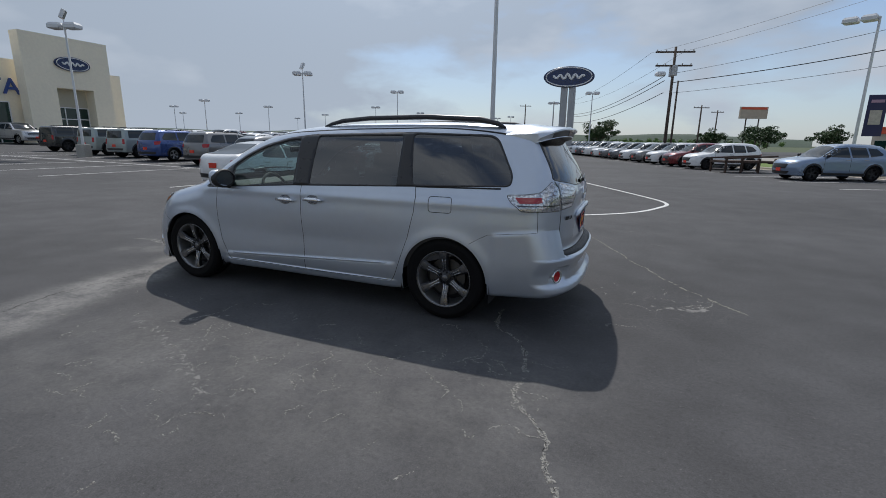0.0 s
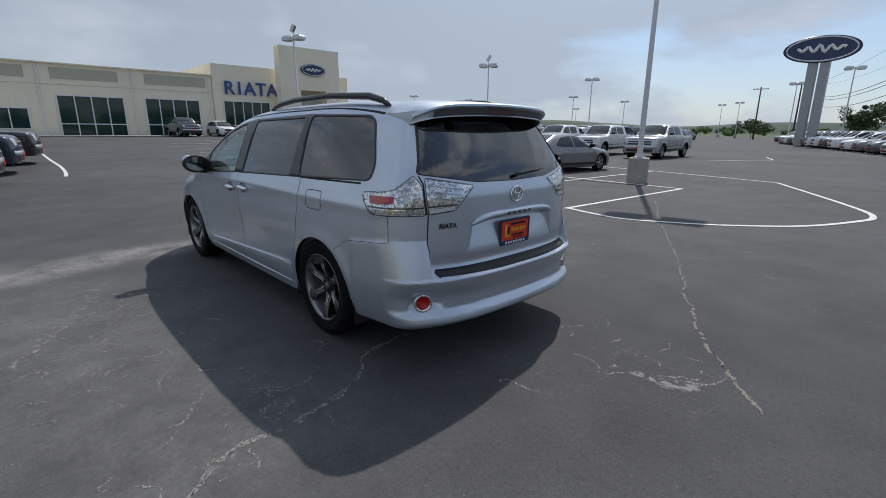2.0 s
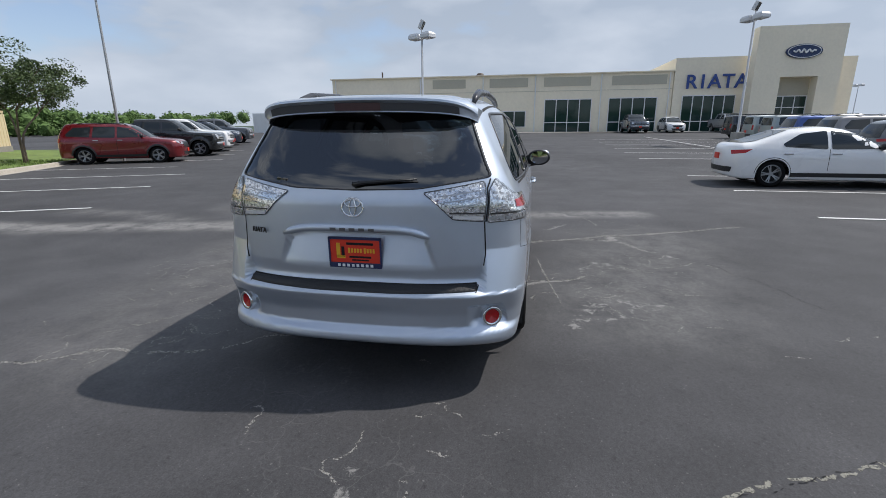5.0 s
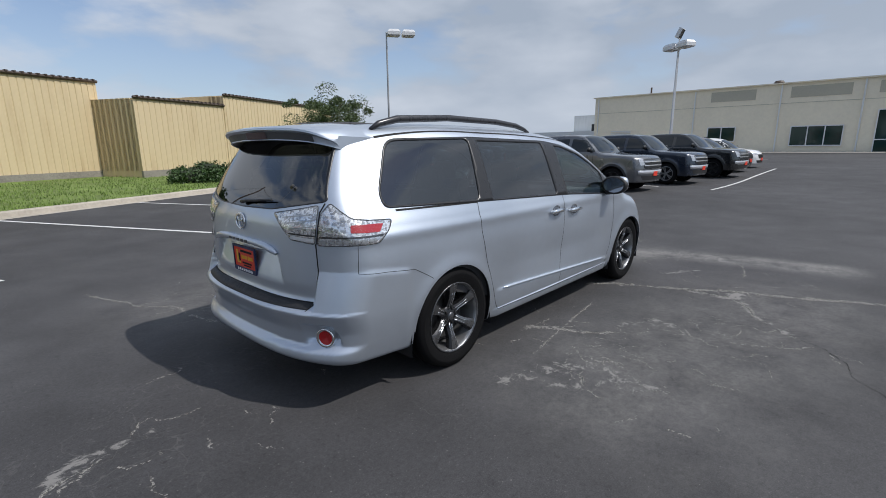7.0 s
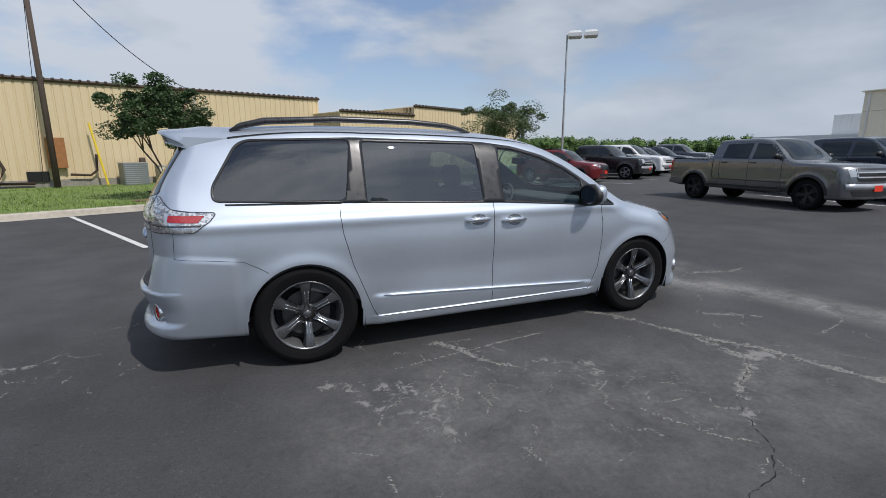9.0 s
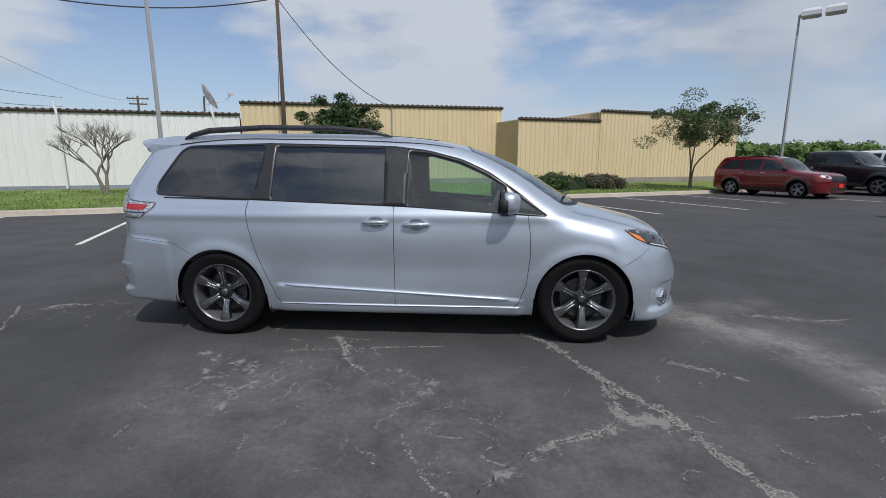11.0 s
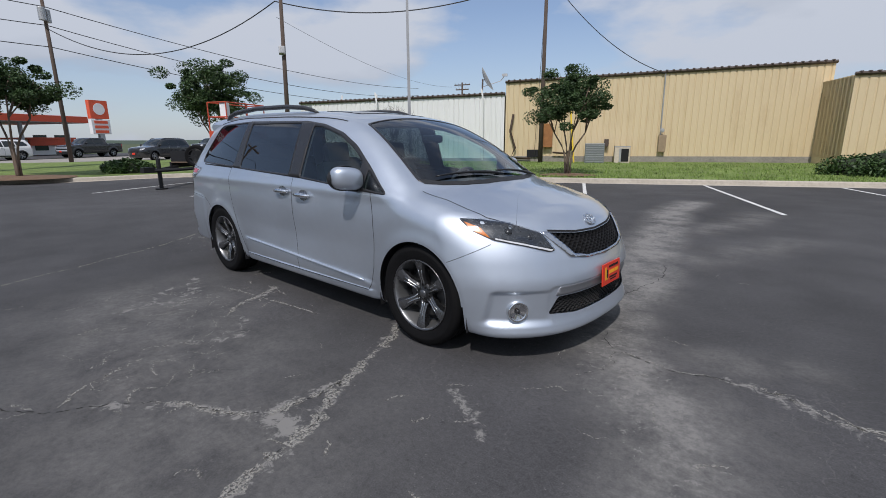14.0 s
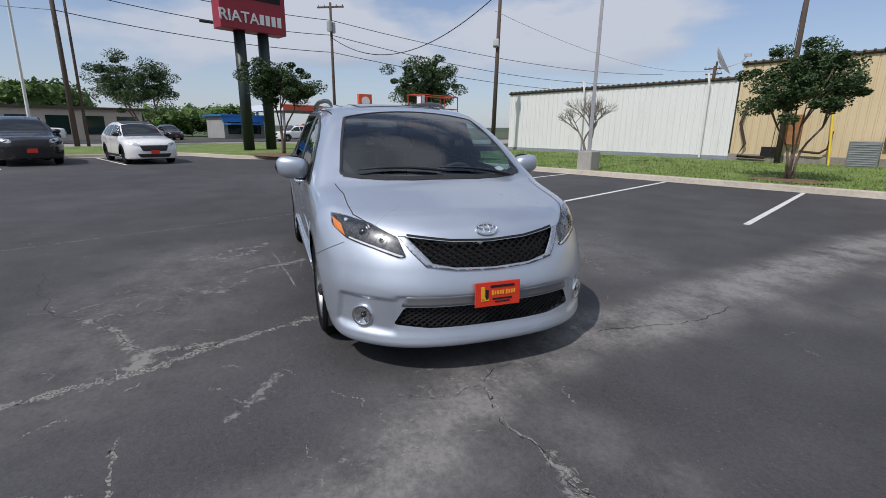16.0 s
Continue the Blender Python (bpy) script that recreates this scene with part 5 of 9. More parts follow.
part("rear_window", REAR.patch(BACK_GLASS, (), 0.06, -0.002), dark_glass, van, "dark tinted tailgate window")

# ---- minivan: parts on the skin ----
lens_clear = glass("lens_clear", (1, 1, 1), 0.95, 0.09)


def facet_material():
    """Chromed lamp reflector broken into small facets, uneven reflections painted as random greys."""
    m = mat("reflector", (0.80, 0.81, 0.82), 0.18, 0.75, 0)
    nt = m.node_tree
    N, L = nt.nodes.new, nt.links.new
    b = nt.nodes["Principled BSDF"]
    tc, v, sep, r, bp = N("ShaderNodeTexCoord"), N("ShaderNodeTexVoronoi"), N("ShaderNodeSeparateColor"), N("ShaderNodeValToRGB"), N("ShaderNodeBump")
    v.inputs["Scale"].default_value = 85
    r.color_ramp.elements[0].position, r.color_ramp.elements[0].color = 0.15, (0.38, 0.385, 0.395, 1)
    r.color_ramp.elements[1].position, r.color_ramp.elements[1].color = 0.6, (0.92, 0.93, 0.94, 1)
    L(tc.outputs["Object"], v.inputs["Vector"])
    L(v.outputs["Color"], sep.inputs["Color"])
    L(sep.outputs["Red"], r.inputs["Fac"])
    L(r.outputs["Color"], b.inputs["Base Color"])
    bp.inputs["Strength"].default_value, bp.inputs["Distance"].default_value = 0.5, 0.006
    L(sep.outputs["Green"], bp.inputs["Height"])
    L(bp.outputs["Normal"], b.inputs["Normal"])
    return m


reflector = facet_material()
housing_dark = mat("housing_dark", (0.05, 0.052, 0.055), 0.25, 0.6, 0.1, 30)
amber = mat("amber_lens", (0.75, 0.22, 0.03), 0.2, 0, 0.05, 30)
red_lens = mat("red_lens", (0.42, 0.012, 0.015), 0.15, 0, 0.1, 60)
lamp_silver = mat("lamp_silver", (0.42, 0.43, 0.45), 0.3, 0.6, 0.2, 60)
led_white = mat("led_white", (0.85, 0.85, 0.86), 0.2, 0.3, 0)
plate_red = mat("plate_red", (0.72, 0.045, 0.02), 0.4, 0, 0.05, 20)
plate_yellow = mat("plate_yellow", (0.80, 0.42, 0.03), 0.4, 0, 0.05, 20)
plate_blue = mat("plate_blue", (0.02, 0.03, 0.09), 0.4, 0, 0.05, 20)
paper_white = mat("paper_white", (0.8, 0.8, 0.8), 0.6, 0, 0.03, 20)

def grown(loop, by):
    c = np.mean(loop, 0)
    return [tuple(c + (np.array(p) - c) * (1 + by / max(np.linalg.norm(np.array(p) - c), 0.05))) for p in loop]


for mir in (False, True):
    part("pillar_lining", SIDE.patch(grown(GREEN, 0.03), [grown(l, -0.004) for l in (QUARTER, SLIDE, FRONTWIN, SAIL)], 0.06, -0.022, 0, mir), cabin_dark, van, "dark pillar lining")
    part("door_lining", SIDE.patch([(-1.25, 1.03), (-0.1, 1.09), (1.1, 1.135), (2.1, 1.17), (2.1, 0.75), (1.1, 0.42), (-1.1, 0.42)], (), 0.08, -0.04, 0, mir), cabin_dark, van, "dark door lining")
part("headliner", TOPV.patch(rounded([(-0.5, -0.58), (2.1, -0.58), (2.1, 0.58), (-0.5, 0.58)], 0.1), (), 0.08, -0.035), mat("headliner_grey", (0.09, 0.09, 0.092), 0.9, 0, 0.1, 20), van, "grey headliner")
part("tailgate_lining", REAR.patch([(-0.70, 1.20), (-0.36, 1.165), (0.36, 1.165), (0.70, 1.20), (0.66, 0.70), (-0.66, 0.70)], (), 0.08, -0.045), cabin_dark, van, "dark tailgate lining")
part("floor_pan", box(bmesh.new(), 0.05, 0, 0.30, 3.9, 1.4, 0.06), black_plastic, van)


def wheel(parent, cx, cy, side):
    w = new("wheel")
    w.parent = parent
    w.matrix_basis = Matrix.Translation((cx, cy, 0.37)) @ Matrix.Rotation(0 if side > 0 else math.pi, 4, "Z") @ Matrix.Scale(0.37 / 0.358, 4)
    w["label"] = "black tyre on a grey six-spoke alloy rim"
    prof = [(0.242, -0.105), (0.27, -0.118), (0.305, -0.122), (0.335, -0.117), (0.351, -0.102), (0.3575, -0.08), (0.358, -0.045), (0.351, -0.043), (0.351, -0.037), (0.358, -0.035), (0.358, -0.004), (0.351, -0.002), (0.351, 0.004), (0.358, 0.006), (0.358, 0.036), (0.351, 0.038), (0.351, 0.044), (0.358, 0.046), (0.3575, 0.08), (0.351, 0.102), (0.335, 0.117), (0.318, 0.121), (0.314, 0.124), (0.305, 0.122), (0.27, 0.119), (0.244, 0.107)]
    tyre = part("tyre", bm_mesh(lathe(bmesh.new(), prof, 56), True), tyre_rubber, w)
    prof = [(0.246, 0.108), (0.249, 0.112), (0.243, 0.114), (0.235, 0.106), (0.229, 0.085), (0.222, 0.05), (0.214, -0.02), (0.212, -0.09), (0.22, -0.11)]
    part("rim_barrel", bm_mesh(lathe(bmesh.new(), prof, 56), True), mat("rim_barrel_grey", (0.32, 0.325, 0.33), 0.35, 0.8, 0.05, 20), w)
    part("rim_lip", bm_mesh(lathe(bmesh.new(), [(0.2465, 0.1095), (0.2495, 0.1135), (0.2435, 0.1165), (0.2365, 0.1085)], 56), True), rim_satin, w)
    bm = lathe(bmesh.new(), [(0.0, 0.072), (0.036, 0.071), (0.05, 0.06), (0.072, 0.058), (0.078, 0.045), (0.078, 0.0)], 28)
    part("hub", bm_mesh(bm, True), rim_dark, w)
    part("hub_cap", bm_mesh(lathe(bmesh.new(), [(0.0, 0.08), (0.022, 0.079), (0.029, 0.074), (0.03, 0.068)], 24), True), rim_satin, w)
    part("brake_disc", lathe(bmesh.new(), [(0.06, 0.012), (0.165, 0.012), (0.165, -0.012), (0.06, -0.012)], 40), mat("disc_iron", (0.10, 0.10, 0.10), 0.45, 0.8, 0.1, 20), w)
    # added black disc: the darkness behind the spokes put into colour
    part("brake_drum", lathe(bmesh.new(), [(0.0, -0.03), (0.209, -0.03), (0.209, -0.09), (0.0, -0.09)], 40), seam_black, w)
    for k in range(6):
        bm, bm2 = bmesh.new(), bmesh.new()
        a = TAU * (k + 0.5) / 6
        rs = [0.058, 0.09, 0.14, 0.19, 0.228, 0.238]
        wl = [0.034, 0.027, 0.028, 0.036, 0.045, 0.048]
        dz = [0.058, 0.068, 0.088, 0.100, 0.106, 0.106]
        rows = []
        for r, h, d in zip(rs, wl, dz):
            pt = lambda t, y: Vector((r * math.cos(a) - t * math.sin(a), y, r * math.sin(a) + t * math.cos(a)))
            rows.append([pt(-h, d - 0.045), pt(-h, d - 0.006), pt(-h * 0.3, d + 0.002), pt(h * 0.6, d - 0.001), pt(h, d - 0.012), pt(h, d - 0.045)])
        for target, cols in ((bm, (0, 1)), (bm, (3, 4, 5)), (bm2, (1, 2, 3))):
            vs = [[target.verts.new(r[c]) for c in cols] for r in rows]
            for r0, r1 in zip(vs, vs[1:]):
                for c in range(len(cols) - 1):
                    target.faces.new((r0[c], r0[c + 1], r1[c + 1], r1[c]))
        for target in (bm, bm2):
            bmesh.ops.recalc_face_normals(target, faces=target.faces)
        s = part("spoke", bm_mesh(bm, False), rim_dark, w)
        part("spoke_face", bm_mesh(bm2, True), rim_satin, s, "satin dark grey spoke face")
        for t in (-0.012, 0.011):
            line = [(r * math.cos(a) - t * f * math.sin(a), d + 0.001, r * math.sin(a) + t * f * math.cos(a)) for r, d, f in ((0.05, 0.062, 1.3), (0.09, 0.069, 0.8), (0.14, 0.088, 0.95), (0.175, 0.096, 1.2))]
            part("spoke_ridge", bm_mesh(tube(bmesh.new(), line, [0.005, 0.0048, 0.004, 0.0015], 6), True), rim_bright, s, "bright machined ridge")
    for k in range(5):
        a = TAU * (k + 0.5) / 5
        part("wheel_nut", lathe(bmesh.new(), [(0.0, 0.074), (0.008, 0.073), (0.0095, 0.058)], 6, "y", (0.052 * math.cos(a), 0, 0.052 * math.sin(a))), seam_black, w)
    return w


for cx in (-1.515, 1.515):
    for side in (1, -1):
        wheel(van, cx, side * 0.842, side)
        bm = bmesh.new()
        n, ring = 28, []
        for yy in (0.55, 0.95):
            ring.append([bm.verts.new((cx + 0.42 * math.cos(math.pi * k / n), side * yy, max(0.20, 0.36 + 0.42 * math.sin(math.pi * k / n)) if 0 < k < n else 0.20)) for k in range(n + 1)])
        for k in range(n):
            bm.faces.new((ring[0][k], ring[0][k + 1], ring[1][k + 1], ring[1][k]))
        bm.faces.new(ring[0])
        part("wheel_arch_liner", bm, black_plastic, van)
        line = circle(cx, 0.365, 0.398, 178, 2, 40)
        part("wheel_arch_lip", SIDE.strip(line, 0.012, 0.002, side < 0), silver, van)

HEAD = rounded([(-0.660, 0.940), (-0.80, 0.934), (-0.985, 0.908), (-1.19, 0.842), (-1.272, 0.735), (-1.235, 0.728), (-1.07, 0.772), (-0.868, 0.812), (-0.722, 0.874)], 0.018)
TAIL_OUT = rounded([(-1.135, 1.252), (-1.075, 1.205), (-1.02, 1.165), (-0.93, 1.146), (-0.800, 1.136), (-0.815, 1.077), (-0.868, 1.016), (-1.212, 1.014), (-1.188, 1.19)], 0.02)
TAIL_IN = rounded([(-1.505, 1.180), (-1.20, 1.238), (-1.228, 1.020), (-1.385, 1.036)], 0.016)
for mir in (False, True):
    h = part("headlight", CORNF.patch(HEAD, (), 0.03, 0.0015, 0, mir), housing_dark, van, "smoked headlamp with amber corner")
    part("amber_reflector", CORNF.patch(rounded([(-0.69, 0.922), (-0.79, 0.888), (-0.85, 0.826), (-0.735, 0.872)], 0.01), (), 0.03, 0.004, 0, mir), amber, h)
    part("light_strip", CORNF.patch([(-1.255, 0.742), (-1.07, 0.788), (-0.88, 0.826), (-0.88, 0.818), (-1.07, 0.778), (-1.245, 0.734)], (), 0.03, 0.005, 0, mir), led_white, h)
    for s, z, r in ((-0.965, 0.852, 0.032), (-1.10, 0.818, 0.026)):
        c = CORNF.lay([(s, z)], 0.0)[0]
        bm = bmesh.new()
        bmesh.ops.create_uvsphere(bm, u_segments=16, v_segments=10, radius=r, matrix=Matrix.Translation((c[0] + 0.012, (c[1] - 0.012) * (-1 if mir else 1), c[2])))
        part("projector", bm_mesh(bm, True), housing_dark, h)
        part("projector_ring", CORNF.strip(circle(s, z, r + 0.008, n=24), 0.006, 0.006, mir, True), housing_dark, h)
    part("cover_lens", CORNF.patch(HEAD, (), 0.03, 0.010, 0.009, mir), lens_clear, h)
    t = part("tail_light", CORNR.patch(TAIL_OUT, (), 0.03, 0.0015, 0, mir), reflector, van, "clear tail lamp with a red reflector")
    part("red_reflector", CORNR.patch(rounded([(-1.02, 1.128), (-0.85, 1.120), (-0.865, 1.076), (-1.02, 1.086)], 0.006), (), 0.03, 0.005, 0, mir), red_lens, t)
    for r in range(4):
        for k in range(3):
            c0, z0 = -1.165 + 0.043 * k + 0.006 * r, 1.182 - 0.032 * r - 0.006 * k
            part("led_cell", CORNR.patch([(c0, z0), (c0 + 0.024, z0 - 0.002), (c0 + 0.024, z0 - 0.014), (c0, z0 - 0.012)], (), 0.05, 0.004, 0, mir, 0.05), lamp_silver, t)
    for k in range(7):
        c0 = -1.195 + 0.046 * k
        part("led_cell", CORNR.patch([(c0, 1.047), (c0 + 0.038, 1.047), (c0 + 0.038, 1.024), (c0, 1.024)], (), 0.05, 0.004, 0, mir, 0.05), lamp_silver, t)
    part("lamp_divider", CORNR.strip([(-1.20, 1.062), (-0.845, 1.058)], 0.009, 0.005, mir), housing_dark, t)
    part("lamp_rim", CORNR.strip(TAIL_OUT, 0.004, 0.006, mir, True), housing_dark, t)
    part("cover_lens", CORNR.patch(TAIL_OUT, (), 0.03, 0.009, 0.008, mir), lens_clear, t)
    t = part("tail_light", CORNR.patch(TAIL_IN, (), 0.03, 0.0015, 0, mir), reflector, van, "clear tailgate lamp")
    for r in range(3):
        part("led_bar", CORNR.strip([(-1.44 + 0.03 * r, 1.160 - 0.030 * r), (-1.235, 1.190 - 0.034 * r)], 0.006, 0.004, mir), lamp_silver, t)
    part("led_bar", CORNR.strip([(-1.385, 1.050), (-1.235, 1.040)], 0.02, 0.004, mir), led_white, t)
    part("lamp_divider", CORNR.strip([(-1.40, 1.072), (-1.225, 1.066)], 0.008, 0.005, mir), housing_dark, t)
    part("lamp_rim", CORNR.strip(TAIL_IN, 0.004, 0.006, mir, True), housing_dark, t)
    part("cover_lens", CORNR.patch(TAIL_IN, (), 0.03, 0.009, 0.008, mir), lens_clear, t)
    part("lamp_seam", CORNR.strip([(-1.163, 1.25), (-1.194, 1.2), (-1.218, 1.02)], 0.008, 0.002, mir), seam_black, van)
    # panel gaps
    for line in ([(0.022, 1.125), (0.022, 0.9), (0.022, 0.30)],
                 [(-1.05, 1.06), (-1.075, 0.9), (-1.078, 0.72), (-1.055, 0.5), (-1.0, 0.34), (-0.965, 0.298)],
                 [(1.235, 1.165), (1.25, 1.08), (1.235, 0.95), (1.175, 0.72), (1.09, 0.5), (1.035, 0.36), (1.0, 0.298)],
                 [(1.0, 0.296), (0.3, 0.29), (-0.965, 0.296)]):
        part("panel_gap", SIDE.strip(line, 0.0048, 0.0012, mir), seam_black, van)
    part("panel_gap", SIDE.strip([(1.235, 1.168), (1.99, 1.182)], 0.012, 0.0016, mir), seam_black, van)
    part("panel_gap", CORNF.strip([(-0.575, 0.665), (-0.71, 0.729), (-0.85, 0.79)], 0.0032, 0.0012, mir), seam_black, van)
    part("panel_gap", CORNR.strip([(-0.981, 1.013), (-0.985, 0.851)], 0.0032, 0.0012, mir), seam_black, van)
    part("panel_gap", CORNR.strip([(-0.985, 0.851), (-0.824, 0.832), (-0.667, 0.805), (-0.547, 0.715)], 0.003, 0.0012, mir), seam_black, van)
    part("panel_gap", TOPV.strip([(-2.14, 0.66 * (-1 if mir else 1)), (-1.95, 0.765 * (-1 if mir else 1)), (-1.807, 0.775 * (-1 if mir else 1)), (-1.618, 0.77 * (-1 if mir else 1)), (-1.42, 0.80 * (-1 if mir else 1))], 0.006, 0.0012), seam_black, van)
    part("panel_gap", REAR.strip([(0.726, 1.022), (0.735, 0.835), (0.72, 0.72), (0.69, 0.628)], 0.007, 0.0012, mir), seam_black, van)
    mx = np.linspace(0.955, -0.92, 26)
    q = SIDE.lay([(x, 0.414 + 0.05 * x + 0.05) for x in mx], 0.0)
    q[:, 1] = (q[:, 1] + 0.010) * (-1 if mir else 1)
    q[:, 2] = 0.414 + 0.05 * mx
    part("side_moulding", bm_mesh(tube(bmesh.new(), q, [0.004] + [0.011] * 24 + [0.004], 10), True), silver, van, "bright side moulding strip")
    part("roof_gutter", TOPV.strip([(1.95, (-1 if mir else 1) * 0.655), (1.0, (-1 if mir else 1) * 0.69), (0.0, (-1 if mir else 1) * 0.695), (-0.45, (-1 if mir else 1) * 0.675)], 0.012, 0.0012), seam_black, van)
    for x, z in ((0.165, 0.992), (-0.165, 0.975)):
        hd = part("door_handle", SIDE.patch(rounded([(x - 0.075, z - 0.03), (x + 0.06, z - 0.035), (x + 0.075, z + 0.01), (x + 0.03, z + 0.045), (x - 0.04, z + 0.045), (x - 0.07, z + 0.015)], 0.025), (), 0.03, 0.0015, 0, mir), silver, van, "chrome pull handle in a dished cup")
        p = SIDE.lay([(x - 0.10, z), (x - 0.085, z + 0.004), (x - 0.02, z + 0.008), (x + 0.05, z + 0.006), (x + 0.095, z + 0.002), (x + 0.108, z - 0.003)], 0.0)
        off = np.array([0.004, 0.026, 0.034, 0.034, 0.026, 0.004])
        p[:, 1] += off
        if mir:
            p[:, 1] *= -1
        part("grip", bm_mesh(tube(bmesh.new(), p, [0.012, 0.017, 0.020, 0.020, 0.017, 0.012], 10), True), chrome, hd)
        # the cup is body-coloured; a darker oval paints in its recess shade
        part("grip_recess", SIDE.patch([(x + 1.5 * (a - x), b) for a, b in circle(x, z + 0.004, 0.046, n=22)], (), 0.02, 0.003, 0, mir), mat("handle_cup_shade", (0.27, 0.29, 0.32), 0.25, 0.8, 0.05, 20), hd)
    # door mirror
    sy = -1 if mir else 1
    mr = new("door_mirror")
    mr.parent = van
    mr["label"] = "silver door mirror on a black foot"
    bm = bmesh.new()
    bmesh.ops.create_uvsphere(bm, u_segments=28, v_segments=16, radius=1.0)
    for v in bm.verts:
        x, y, z = (math.copysign(abs(c) ** 0.62, c) for c in v.co)
        n = max(1.0, (abs(x) ** 3 + abs(y) ** 3 + abs(z) ** 3) ** (1 / 3))
        x, y, z = x / n, y / n, z / n
        sx = 0.10 - 0.03 * max(y, 0) if x < 0 else 0.05
        v.co = Vector((-0.885 + x * sx, sy * (1.06 + y * 0.125), 1.16 + z * 0.085 + 0.012 * y))
    part("shell", bm_mesh(bm, True), silver, mr)
    part("foot", bm_mesh(tube(bmesh.new(), [(-0.90, sy * 0.91, 1.085), (-0.885, sy * 0.96, 1.092), (-0.88, sy * 1.04, 1.095)], [0.045, 0.04, 0.03], 12), True), black_plastic, mr)
    bm = lathe(bmesh.new(), [(0.0, 0.056), (0.9, 0.055), (1.0, 0.045)], 28, "x", (0, 0, 0))
    for v in bm.verts:
        v.co = Vector((-0.885 + v.co.x, sy * (1.06 + v.co.y * 0.122), 1.16 + v.co.z * 0.085))
    bz = lathe(bmesh.new(), [(0.88, 0.060), (1.02, 0.058), (1.10, 0.040), (1.08, 0.005)], 28, "x", (0, 0, 0))
    for v in bz.verts:
        v.co = Vector((-0.885 + v.co.x, sy * (1.06 + v.co.y * 0.122), 1.16 + v.co.z * 0.085))
    part("bezel", bm_mesh(bz, True), black_plastic, mr, "black rim round the mirror glass")
    part("mirror_glass", bm, mat("mirror_silver", (0.35, 0.37, 0.4), 0.04, 1.0, 0), mr)
    # roof rail
    rail = [(1.93, 0.598), (1.86, 0.60), (1.70, 0.602), (1.2, 0.612), (0.6, 0.612), (0.3, 0.608), (0.16, 0.605), (0.08, 0.603)]
    q = TOPV.lay(rail, 0.0)
    q[:, 2] += np.array([0.0, 0.03, 0.052, 0.06, 0.056, 0.042, 0.02, 0.0])
    q[:, 1] *= sy
    rr = part("roof_rail", bm_mesh(tube(bmesh.new(), q, [0.012, 0.022, 0.026, 0.024, 0.023, 0.022, 0.017, 0.008], 10), True), mat("rail_grey", (0.05, 0.05, 0.054), 0.3, 0.4, 0.05, 20), van, "dark grey roof rail")

fuel = part("fuel_flap", SIDE.strip(rounded([(1.375, 1.095), (1.585, 1.095), (1.585, 0.962), (1.375, 0.962)], 0.03), 0.005, 0.0012, True, True), seam_black, van, "outline of the fuel flap")
part("panel_gap", REAR.strip([(-0.69, 0.668), (-0.3, 0.664), (0.3, 0.664), (0.69, 0.668)], 0.008, 0.0016), seam_black, van)
part("bumper_step", REAR.patch(rounded([(-0.695, 0.664), (0.695, 0.664), (0.69, 0.634), (0.2, 0.626), (-0.2, 0.626), (-0.69, 0.634)], 0.006), (), 0.03, 0.003, 0.003), black_plastic, van, "black step pad on the bumper")
ys = np.linspace(-0.43, 0.43, 21)
q = REAR.lay([(y, 0.975) for y in ys], 0.012)
q[:, 2] = 0.982 - 0.045 * (np.abs(ys) / 0.43) ** 5
g = part("tailgate_garnish", bm_mesh(tube(bmesh.new(), q, [0.010] + [0.021] * 19 + [0.010], 12), True), silver, van, "bright bar over the plate")
for k in range(5):
    part("letter_bar", box(bmesh.new(), q[10][0] + 0.021, -0.112 + 0.056 * k, 0.980, 0.004, 0.034, 0.015), mat("garnish_grey", (0.16, 0.165, 0.17), 0.3, 0.8, 0), g)


def badge(view, y, z, rx, rz, lift):
    b = new("badge")
    b.parent = van
    b["label"] = "chrome oval badge"
    for k, (ax, az, oz, w) in enumerate(((rx, rz, 0, 0.011), (rx * 0.72, rz * 0.42, rz * 0.45, 0.008), (rx * 0.3, rz * 0.9, 0, 0.008))):
        loop = [(y + ax * math.cos(TAU * i / 36), z + oz + az * math.sin(TAU * i / 36)) for i in range(36)]
        pts = view.lay(loop + loop[:1], lift)
        part("ring", bm_mesh(tube(bmesh.new(), pts, w * 0.55, 8, False), True), chrome, b)


badge(REAR, 0.0, 1.098, 0.062, 0.050, 0.006)
badge(FRONT, 0.0, 0.868, 0.070, 0.030, 0.008)
emblem = letters("RIATA", 0.043, 0.002, Matrix.Identity(4), black_trim, "emblem", "small black raised emblem letters", "", 0.15)
emblem.parent = van
emblem.matrix_basis = Matrix.Translation((REAR.lay([(-0.61, 0.93)], 0.008)[0])) @ Euler((radians(90), 0, radians(71))).to_matrix().to_4x4()


